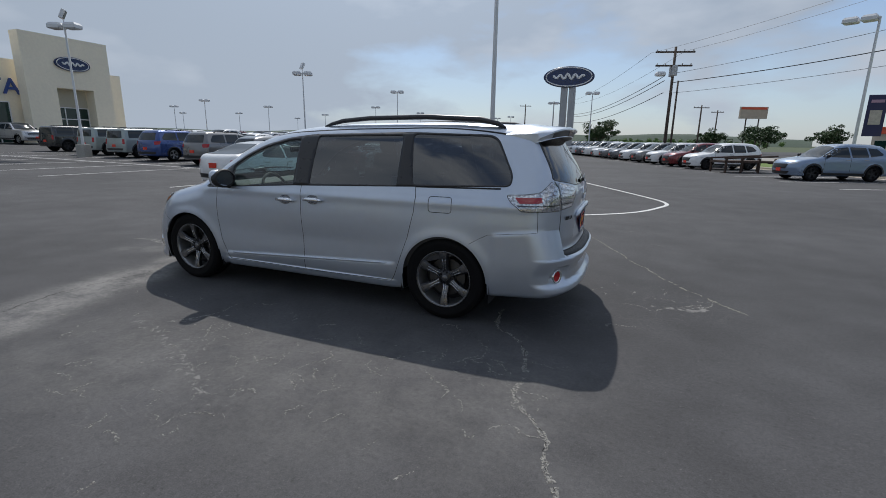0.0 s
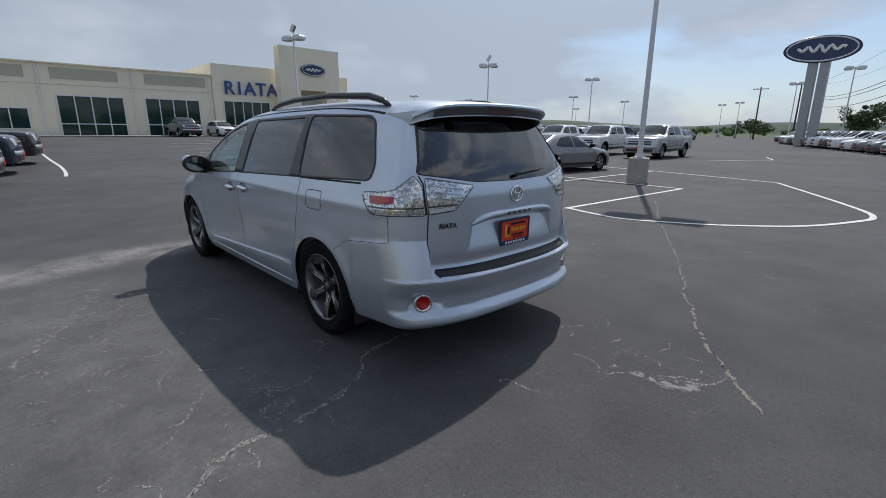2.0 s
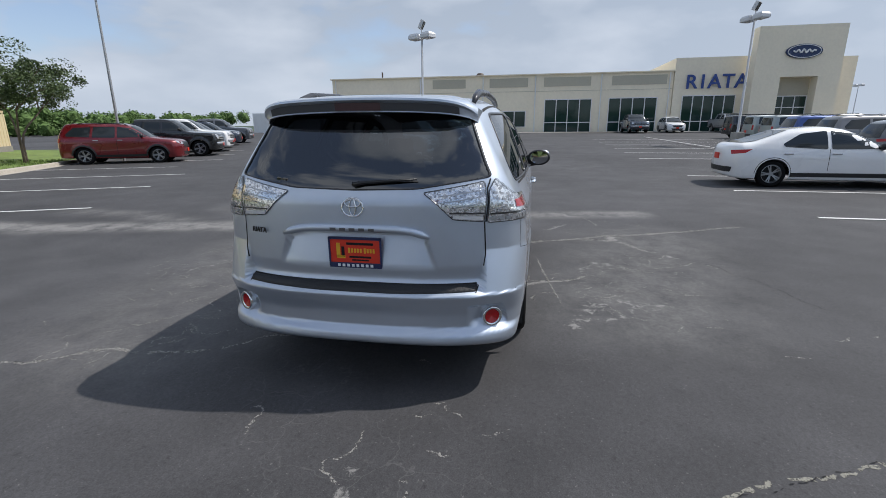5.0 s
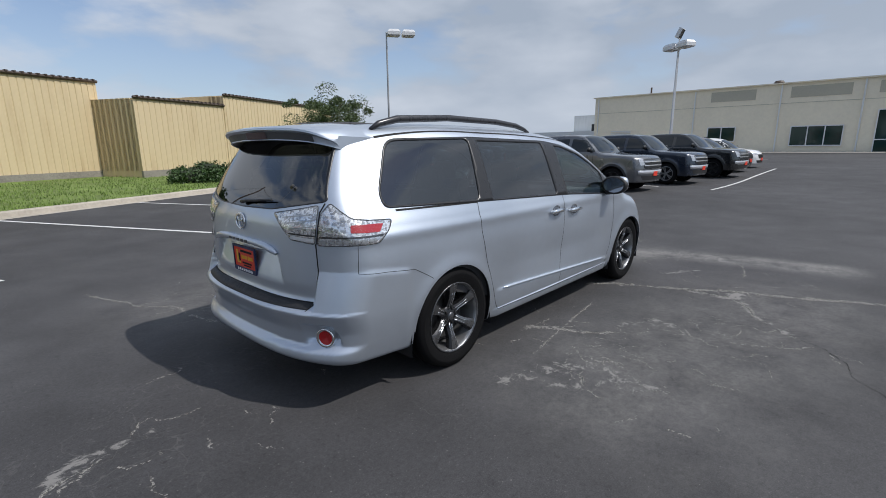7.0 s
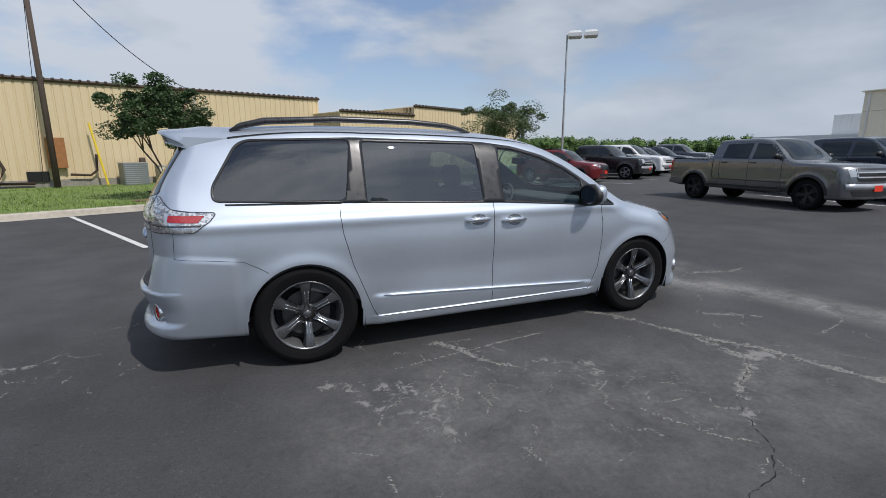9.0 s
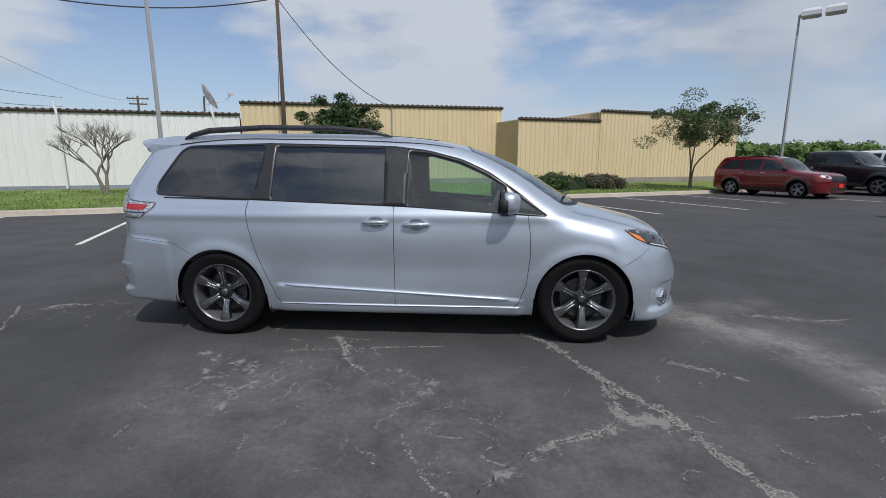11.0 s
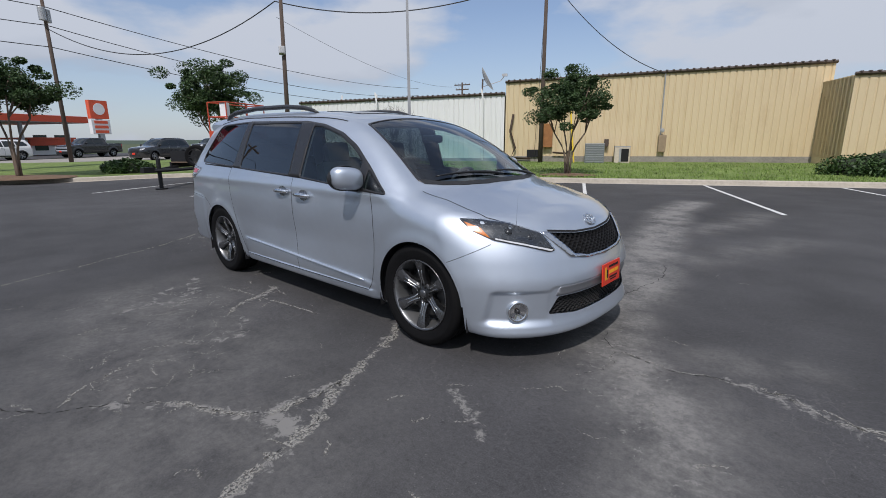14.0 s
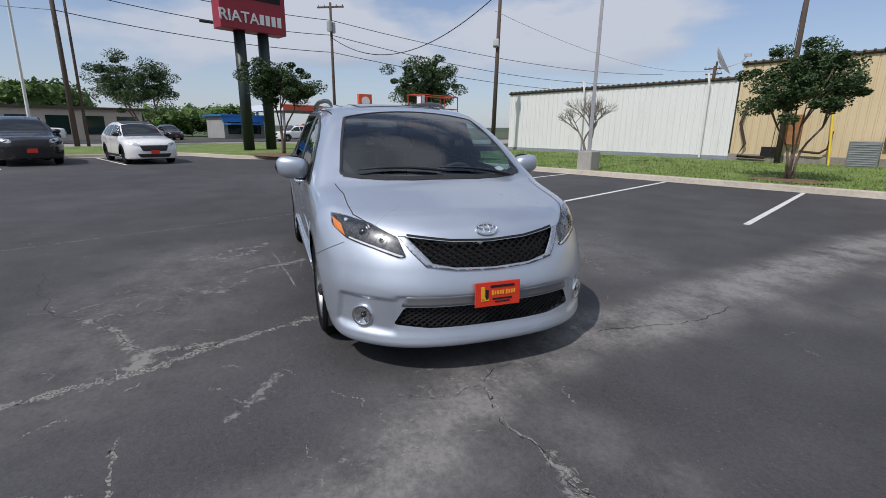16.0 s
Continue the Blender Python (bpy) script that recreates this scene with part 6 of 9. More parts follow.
def plate(x, z, face, w, h, parent, tilt=0.0, frame_bar=False):
    """A dealer's plate: red-orange field, yellow shapes, unread writing as bars."""
    p = new("dealer_plate")
    p.parent = parent
    p.matrix_basis = Matrix.Translation((x, 0, z)) @ Euler((0, tilt, 0)).to_matrix().to_4x4()
    p["label"] = "red-orange dealer plate with yellow lettering bars"
    part("board", box(bmesh.new(), 0, 0, 0, 0.008, w, h, 0, 0.003), plate_red, p)
    o = face * 0.0055

    def bar(y, zz, ww, hh, m, name="bar"):
        part(name, box(bmesh.new(), o, y * face, zz, 0.002, ww, hh), m, p)

    bar(-0.10, 0.008, 0.022, 0.085, plate_yellow)
    bar(-0.085, -0.030, 0.05, 0.018, plate_yellow)
    bar(-0.072, 0.0, 0.018, 0.06, seam_black)
    bar(0.03, 0.048, 0.16, 0.014, seam_black)
    for k in range(9):
        bar(-0.035 + 0.0175 * k + (0.006 if k > 4 else 0), 0.008, 0.011, 0.024 if k not in (0, 5) else 0.03, plate_yellow)
    bar(0.03, -0.03, 0.13, 0.011, seam_black)
    bar(0.03, -0.048, 0.10, 0.008, seam_black)
    if frame_bar:
        part("frame", box(bmesh.new(), face * 0.003, 0, -h / 2 - 0.004, 0.012, w + 0.01, 0.03), plate_blue, p)
        part("frame", box(bmesh.new(), face * 0.003, 0, h / 2 + 0.004, 0.012, w + 0.01, 0.014), plate_blue, p)
        for sgn in (-1, 1):
            part("frame", box(bmesh.new(), face * 0.003, sgn * (w / 2 + 0.003), 0, 0.012, 0.01, h + 0.02), plate_blue, p)
        for k in range(8):
            part("bar", box(bmesh.new(), face * 0.010, 0.098 - 0.028 * k, -h / 2 - 0.004, 0.002, 0.016, 0.016), paper_white, p)


plate(2.552, 0.842, 1, 0.30, 0.15, van, 0.02, True)
plate(-2.488, 0.512, -1, 0.30, 0.152, van, 0.05)

# spoiler with high brake lamp
SP = np.linspace(-0.668, 0.668, 41)
front_edge = TOPV.lay([(2.0 - 0.05 * (abs(y) / 0.668) ** 3, min(max(y, -0.65), 0.65)) for y in SP], 0.003)
rows, face_rows, under_rows = [], [], []
for y, f in zip(SP, front_edge):
    k = (abs(y) / 0.668) ** 9
    x1 = 2.425 - 0.13 * y * y - 0.12 * k
    zt = 1.700 - 0.055 * y * y - 0.055 * k
    low = 0.088 - 0.02 * k
    yy = y * (1 - 0.015 * k)
    rows.append([(f[0], yy, f[2] - 0.01 * k), (2.12, yy, (f[2] + zt) / 2 + 0.012 - 0.012 * k), (2.22, yy, zt + 0.008), (x1 - 0.03, yy, zt - 0.004), (x1, yy, zt - 0.014), (x1 + 0.002, yy, zt - 0.026)])
    face_rows.append([(x1 + 0.002, yy, zt - 0.026), (x1 - 0.022, yy, zt - 0.040), (x1 - 0.036, yy, zt - low + 0.006), (x1 - 0.033, yy, zt - low), (x1 - 0.045, yy, zt - low - 0.003)])
    under_rows.append([(x1 - 0.045, yy, zt - low - 0.003), (min(2.22, x1 - 0.08), yy * 0.985, zt - low + 0.010)])


def loft(rows, smooth=True):
    n = len(rows[0])
    me = mesh_of([p for r in rows for p in r], [(i * n + c, i * n + c + 1, (i + 1) * n + c + 1, (i + 1) * n + c) for i in range(len(rows) - 1) for c in range(n - 1)], smooth)
    bm = bmesh.new()
    bm.from_mesh(me)
    bmesh.ops.recalc_face_normals(bm, faces=bm.faces)
    return bm_mesh(bm, smooth)


bm = bmesh.new()
bm.from_mesh(loft(rows))
bm.from_mesh(loft(face_rows))
for r, q in ((rows[0], face_rows[0]), (rows[-1], face_rows[-1])):
    bm.faces.new([bm.verts.new(p) for p in r + q[1:]])
bmesh.ops.remove_doubles(bm, verts=bm.verts, dist=1e-4)
bmesh.ops.recalc_face_normals(bm, faces=bm.faces)
sp = part("spoiler", bm_mesh(bm, True), silver, van, "roof spoiler over the tailgate window")
sp.data.set_sharp_from_angle(angle=radians(38))
mid_rows = [[(p[0] + 0.002, p[1], p[2]) for p in q[1:3]] for q, y in zip(face_rows, SP) if abs(y) < 0.60]
part("spoiler_underside", loft(under_rows), black_trim, sp, "black underside of the spoiler")
# grey overlay puts the shade of the down-tilted rear face into its colour
part("spoiler_insert", loft(mid_rows), mat("spoiler_shade_grey", (0.10, 0.105, 0.112), 0.4, 0.4, 0.05, 20), sp, "rear face of the spoiler with its shade painted dark grey")
lamp_rows = [[(p[0] + 0.006, p[1], p[2]) for p in q[1:3]] for q, y in zip(face_rows, SP) if abs(y) < 0.15]
part("brake_lamp", loft(lamp_rows), mat("brake_lamp_smoked", (0.10, 0.06, 0.06), 0.2, 0, 0.1, 40), sp, "smoked high brake lamp")

# grille lattice, chrome frame, lower mesh
part("grille_back", FRONT.patch(GRILLE, (), 0.05, -0.045), seam_black, van)
part("intake_back", FRONT.patch(INTAKE, (), 0.05, -0.05), seam_black, van)


def lattice(loop, z0, z1, pitch, slope, lift, width):
    ymin, ymax = min(p[0] for p in loop), max(p[0] for p in loop)
    vs, fs = [], []
    for sgn in (-1, 1):
        y = ymin - (z1 - z0) / slope
        while y < ymax + (z1 - z0) / slope:
            pts = np.array([(y + sgn * (z - z0) / slope * 1.0, z) for z in np.linspace(z0, z1, 40)])
            ok = in_loop(pts, loop)
            run = pts[ok]
            if len(run) > 2:
                p = FRONT.lay(run, lift)
                n = len(vs)
                up = np.array([0, 0.0, width / 2])
                for q in p:
                    vs.extend([(q - up), (q + up), (q + up + np.array([0.012, 0, 0])), (q - up + np.array([0.012, 0, 0]))])
                for i in range(len(p) - 1):
                    a = n + 4 * i
                    fs.extend([(a, a + 1, a + 5, a + 4), (a + 1, a + 2, a + 6, a + 5), (a + 3, a, a + 4, a + 7)])
            y += pitch
    return mesh_of(vs, fs)


part("grille_mesh", lattice(GRILLE, 0.65, 0.86, 0.056, 0.62, -0.012, 0.009), black_trim, van, "black lattice grille")
part("intake_mesh", lattice(INTAKE, 0.30, 0.46, 0.045, 0.62, -0.02, 0.006), black_plastic, van, "black lower intake mesh")
CH = [(0.555, 0.848), (0.495, 0.765), (0.42, 0.683), (0.25, 0.657), (0, 0.648), (-0.25, 0.657), (-0.42, 0.683), (-0.495, 0.765), (-0.555, 0.848)]
CHI = [(0.505, 0.846), (0.44, 0.77), (0.38, 0.702), (0.25, 0.675), (0, 0.665), (-0.25, 0.675), (-0.38, 0.702), (-0.44, 0.77), (-0.505, 0.846)]
part("grille_frame", FRONT.patch(CH + CHI[::-1], (), 0.02, 0.008, 0.008), mat("satin_chrome", (0.62, 0.63, 0.65), 0.22, 1.0, 0.04, 20), van, "satin chrome grille frame")
part("bumper_bar", FRONT.patch(rounded([(0.57, 0.452), (-0.57, 0.452), (-0.545, 0.512), (0.545, 0.512)], 0.012), (), 0.03, 0.004, 0.004), mat("satin_grey", (0.30, 0.31, 0.33), 0.38, 0.7, 0.05, 20), van, "satin grey bar over the lower intake")
part("hood_lip", FRONT.strip([(0.50, 0.853), (0.25, 0.824), (0, 0.814), (-0.25, 0.824), (-0.50, 0.853)], 0.012, 0.002), seam_black, van)
for sgn in (1, -1):
    for view, y, z, x in ((FRONT, 0.765, 0.365, -1), (REAR, 0.765, 0.468, 1)):
        c = view.lay([(y, z)], 0.0)[0]
        fl = new("fog_light")
        fl.parent = van
        way = Vector((x, 0.72 if x < 0 else 0.5, 0)).normalized()
        fl.matrix_basis = Matrix.Diagonal((1, sgn, 1, 1)) @ Matrix.Translation(Vector(c) + way * (0.014 if x < 0 else 0.032)) @ way.to_track_quat("X", "Z").to_matrix().to_4x4()
        fl["label"] = "round fog lamp in a chrome ring"
        r = 0.052 if x < 0 else 0.043
        part("ring", bm_mesh(lathe(bmesh.new(), [(r, 0.0), (r + 0.012, 0.012), (r + 0.017, 0.004), (r + 0.018, -0.03)], 32, "x"), True), chrome, fl)
        part("bowl", bm_mesh(lathe(bmesh.new(), [(0.0, -0.012), (r * 0.5, -0.006), (r, 0.002)], 24, "x"), True), chrome if x < 0 else red_lens, fl)
        if x < 0:
            part("lens", bm_mesh(lathe(bmesh.new(), [(0.0, 0.012), (r * 0.6, 0.009), (r, 0.002)], 24, "x"), True), lens_clear, fl)
            part("bulb_shield", bm_mesh(lathe(bmesh.new(), [(0.0, 0.006), (0.012, 0.004), (0.016, -0.006)], 16, "x"), True), housing_dark, fl)

# wipers, cowl, sunroof, sticker, rear wiper
part("cowl", TOPV.patch([(-1.60, -0.0), (-1.585, 0.25), (-1.53, 0.45), (-1.45, 0.62), (-1.37, 0.735), (-1.33, 0.72), (-1.42, 0.6), (-1.49, 0.44), (-1.535, 0.25), (-1.55, 0), (-1.535, -0.25), (-1.49, -0.44), (-1.42, -0.6), (-1.33, -0.72), (-1.37, -0.735), (-1.45, -0.62), (-1.53, -0.45), (-1.585, -0.25)], (), 0.05, 0.004), black_plastic, van)
for a, b in (((-1.52, -0.02), (-1.375, 0.62)), ((-1.47, -0.62), (-1.48, 0.02))):
    line = [tuple(np.array(a) + (np.array(b) - np.array(a)) * k / 10) for k in range(11)]
    p = TOPV.lay(line, 0.02)
    w = part("wiper", bm_mesh(tube(bmesh.new(), p, [0.006, 0.011, 0.013, 0.012, 0.011, 0.01, 0.01, 0.009, 0.008, 0.007, 0.004], 8), True), black_trim, van, "black windscreen wiper")
part("sunroof", TOPV.patch(rounded([(-0.30, -0.42), (0.22, -0.43), (0.22, 0.43), (-0.30, 0.42)], 0.05), (), 0.06, 0.003, 0.004), mat("roof_glass", (0.01, 0.01, 0.012), 0.05, 0, 0), van, "dark glass sunroof panel")
part("windscreen_sticker", TOPV.patch([(-1.37, -0.60), (-1.42, -0.53), (-1.385, -0.50), (-1.335, -0.57)], (), 0.03, -0.008), paper_white, van, "white paper price sticker")
p = REAR.lay([(0.0, 1.215), (0.06, 1.225), (0.2, 1.235), (0.36, 1.245)], 0.018)
part("rear_wiper", bm_mesh(tube(bmesh.new(), p, [0.014, 0.01, 0.008, 0.005], 8), True), black_trim, van)

# cabin
cab = part("dashboard", box(bmesh.new(), -1.12, 0, 0.98, 0.5, 1.6, 0.2, 0, 0.06), cabin_dark, van, "dark dashboard")
wheel_bm = bmesh.new()
tube(wheel_bm, [(0, 0.185 * math.cos(TAU * k / 28), 0.185 * math.sin(TAU * k / 28)) for k in range(29)], 0.016, 8, False)
box(wheel_bm, 0.02, 0, 0, 0.04, 0.34, 0.05)
sw = part("steering_wheel", wheel_bm, cabin_dark, van)
sw.matrix_basis = Matrix.Translation((-0.80, -0.38, 1.0)) @ Euler((0, radians(-25), 0)).to_matrix().to_4x4()


def seat(x, y, w=0.5, rows=1):
    s = new("seat")
    s.parent = van
    s.matrix_basis = Matrix.Translation((x, y, 0))
    part("cushion", box(bmesh.new(), 0, 0, 0.56, 0.5, w, 0.2, 0, 0.05), seat_cloth, s)
    bm = box(bmesh.new(), 0, 0, 0, 0.15, w * 0.94, 0.64, 0, 0.05)
    b = part("backrest", bm, seat_cloth, s)
    b.matrix_basis = Matrix.Translation((0.30, 0, 0.92)) @ Euler((0, radians(14), 0)).to_matrix().to_4x4()
    n = max(1, round(w / 0.5))
    for k in range(n):
        h = part("headrest", box(bmesh.new(), 0, 0, 0, 0.1, 0.26, 0.19, 0, 0.045), seat_cloth, s)
        h.matrix_basis = Matrix.Translation((0.40, (k - (n - 1) / 2) * 0.5, 1.32)) @ Euler((0, radians(10), 0)).to_matrix().to_4x4()


for y in (-0.38, 0.38):
    seat(-0.25, y)
    seat(0.75, y)
seat(1.72, 0, 1.3)
part("rear_view_mirror", box(bmesh.new(), -0.78, 0, 1.44, 0.04, 0.25, 0.07, 0, 0.02), black_trim, van)

# ---- parked vehicles ----
car_glass = mat("car_glass", (0.02, 0.026, 0.03), 0.05, 0.0, 0)
lamp_grey = mat("lamp_grey", (0.55, 0.56, 0.58), 0.12, 0.5, 0.05, 30)
rim_plain = mat("rim_plain", (0.35, 0.36, 0.37), 0.35, 0.8, 0.1, 20)
rim_black = mat("rim_black", (0.03, 0.03, 0.032), 0.4, 0.5, 0.1, 20)
PAINTS = {
    "white": paint("paint_white", (0.78, 0.78, 0.77), 0.0, 0.3),
    "silver": paint("paint_silver", (0.45, 0.46, 0.48), 0.7, 0.34),
    "grey": paint("paint_grey", (0.19, 0.188, 0.188), 0.5, 0.32),
    "dark_grey": paint("paint_dark_grey", (0.135, 0.14, 0.15), 0.6, 0.3),
    "black": paint("paint_black", (0.012, 0.012, 0.013), 0.0, 0.25),
    "blue": paint("paint_blue", (0.02, 0.06, 0.22), 0.4, 0.3),
    "pale_blue": paint("paint_pale_blue", (0.20, 0.27, 0.38), 0.6, 0.32),
    "navy": paint("paint_navy", (0.015, 0.025, 0.045), 0.3, 0.28),
    "red": paint("paint_red", (0.16, 0.008, 0.012), 0.3, 0.28),
    "maroon": paint("paint_maroon", (0.09, 0.012, 0.015), 0.3, 0.28),
    "sage": paint("paint_sage", (0.30, 0.34, 0.33), 0.3, 0.35),
}


def car_shape(kind):
    if kind == "crossover":      # small SUV, 4.6 m
        return Shape(top=([-2.5, -2.25, -1.9, -1.35, -1.05, -0.6, -0.2, 0.3, 1.2, 1.8, 2.15, 2.5], [0.62, 0.86, 0.98, 1.06, 1.14, 1.42, 1.6, 1.67, 1.66, 1.58, 1.46, 1.3]),
                     side=([0.1, 0.25, 0.5, 0.85, 1.0, 1.1, 1.35, 1.6, 1.8], [0.86, 0.90, 0.93, 0.93, 0.915, 0.885, 0.76, 0.62, 0.5]),
                     front=([0.1, 0.25, 0.55, 0.75, 0.95, 1.2, 1.9], [-2.22, -2.27, -2.30, -2.26, -2.08, -1.6, -0.6]),
                     rear=([0.1, 0.3, 0.6, 0.95, 1.1, 1.5, 1.8], [2.22, 2.28, 2.30, 2.25, 2.20, 1.95, 1.72]),
                     bottom=([-2.5, -1.9, 0, 1.9, 2.5], [0.26, 0.2, 0.22, 0.24, 0.3]), plan_front=(0.16, 0.38), plan_rear=(0.05, 0.3), taper=(0.6, 0.01, 0.04), sweep=0.24, crown=0.06,
                     wheels=((-1.355, 0.345, 0.38), (1.355, 0.345, 0.38)), flare=0.02, blends=(0.16, 0.1, 0.1))
    if kind == "sedan":
        return Shape(top=([-2.6, -2.35, -2.0, -1.4, -1.1, -0.6, -0.15, 0.3, 0.9, 1.45, 1.75, 2.1, 2.5], [0.55, 0.72, 0.84, 0.94, 1.0, 1.25, 1.41, 1.465, 1.42, 1.23, 1.13, 1.09, 1.02]),
                     side=([0.1, 0.25, 0.45, 0.7, 0.85, 0.95, 1.2, 1.42, 1.6], [0.85, 0.90, 0.925, 0.925, 0.905, 0.87, 0.73, 0.58, 0.45]),
                     front=([0.1, 0.25, 0.5, 0.65, 0.8, 1.0, 1.7], [-2.36, -2.41, -2.43, -2.38, -2.2, -1.7, -0.6]),
                     rear=([0.1, 0.3, 0.6, 0.85, 1.05, 1.3, 1.6], [2.34, 2.40, 2.43, 2.40, 2.32, 1.9, 1.3]),
                     bottom=([-2.6, -2.0, 0, 2.0, 2.6], [0.22, 0.17, 0.18, 0.2, 0.3]), plan_front=(0.18, 0.42), plan_rear=(0.08, 0.3), taper=(0.6, 0.01, 0.05), sweep=0.28, crown=0.06,
                     wheels=((-1.425, 0.33, 0.365), (1.425, 0.33, 0.365)), flare=0.012, blends=(0.16, 0.12, 0.1))
    if kind == "pickup":
        return Shape(top=([-3.1, -2.93, -2.6, -1.65, -1.45, -1.0, -0.66, -0.2, 0.7, 0.98, 1.08, 1.14, 2.9, 3.2], [1.0, 1.17, 1.24, 1.30, 1.36, 1.70, 1.90, 1.955, 1.945, 1.91, 1.44, 1.36, 1.37, 1.36]),
                     side=([0.2, 0.4, 0.7, 1.1, 1.3, 1.36, 1.6, 1.85, 2.0], [0.93, 0.97, 1.0, 1.0, 0.985, 0.955, 0.87, 0.78, 0.70]),
                     front=([0.2, 0.4, 0.7, 1.0, 1.2, 1.4, 2.1], [-2.88, -2.93, -2.95, -2.92, -2.80, -2.0, -0.9]),
                     rear=([0.2, 0.4, 0.6, 0.62, 1.3, 1.6, 2.0], [2.9, 2.95, 2.95, 2.88, 2.88, 2.8, 2.7]),
                     bottom=([-3.1, -2.4, 0, 2.4, 3.1], [0.36, 0.32, 0.40, 0.45, 0.52]), plan_front=(0.10, 0.16), plan_rear=(0.01, 0.04), taper=(9.0, 0, 0), sweep=0.16, crown=0.04,
                     wheels=((-1.9, 0.41, 0.47), (1.78, 0.41, 0.47)), flare=0.03, blends=(0.08, 0.05, 0.06))
    if kind == "boxy":
        return Shape(top=([-2.5, -2.3, -1.9, -1.2, -1.05, -0.75, -0.45, 0.0, 1.5, 2.1, 2.4], [0.9, 1.05, 1.10, 1.15, 1.2, 1.55, 1.75, 1.80, 1.79, 1.76, 1.7]),
                     side=([0.2, 0.35, 0.6, 1.0, 1.15, 1.2, 1.5, 1.75, 1.9], [0.88, 0.92, 0.95, 0.95, 0.94, 0.915, 0.85, 0.78, 0.6]),
                     front=([0.2, 0.4, 0.7, 0.95, 1.1, 1.3, 2.0], [-2.32, -2.36, -2.38, -2.34, -2.2, -1.5, -0.7]),
                     rear=([0.2, 0.4, 0.7, 1.1, 1.7, 1.9], [2.30, 2.36, 2.36, 2.32, 2.22, 2.15]),
                     bottom=([-2.5, -1.9, 0, 1.9, 2.5], [0.34, 0.28, 0.3, 0.32, 0.38]), plan_front=(0.08, 0.16), plan_rear=(0.03, 0.1), taper=(9.0, 0, 0), sweep=0.14, crown=0.04,
                     wheels=((-1.42, 0.40, 0.45), (1.42, 0.40, 0.45)), flare=0.025, blends=(0.12, 0.08, 0.08))
    # family SUV, 5 m
    return Shape(top=([-2.7, -2.45, -2.1, -1.45, -1.15, -0.75, -0.35, 0.2, 1.6, 2.1, 2.4, 2.7], [0.8, 1.0, 1.08, 1.16, 1.24, 1.5, 1.70, 1.79, 1.78, 1.73, 1.66, 1.5]),
                 side=([0.2, 0.35, 0.6, 0.95, 1.1, 1.2, 1.45, 1.7, 1.9], [0.90, 0.95, 0.985, 0.985, 0.965, 0.93, 0.82, 0.70, 0.55]),
                 front=([0.2, 0.4, 0.7, 0.9, 1.1, 1.3, 2.0], [-2.45, -2.49, -2.51, -2.46, -2.25, -1.6, -0.6]),
                 rear=([0.2, 0.4, 0.7, 1.1, 1.25, 1.65, 1.9], [2.42, 2.48, 2.50, 2.46, 2.40, 2.18, 2.0]),
                 bottom=([-2.7, -2.0, 0, 2.0, 2.7], [0.28, 0.23, 0.25, 0.28, 0.34]), plan_front=(0.13, 0.30), plan_rear=(0.05, 0.2), taper=(0.8, 0.01, 0.03), sweep=0.22, crown=0.05,
                 wheels=((-1.43, 0.37, 0.41), (1.43, 0.37, 0.41)), flare=0.02, blends=(0.15, 0.1, 0.1))


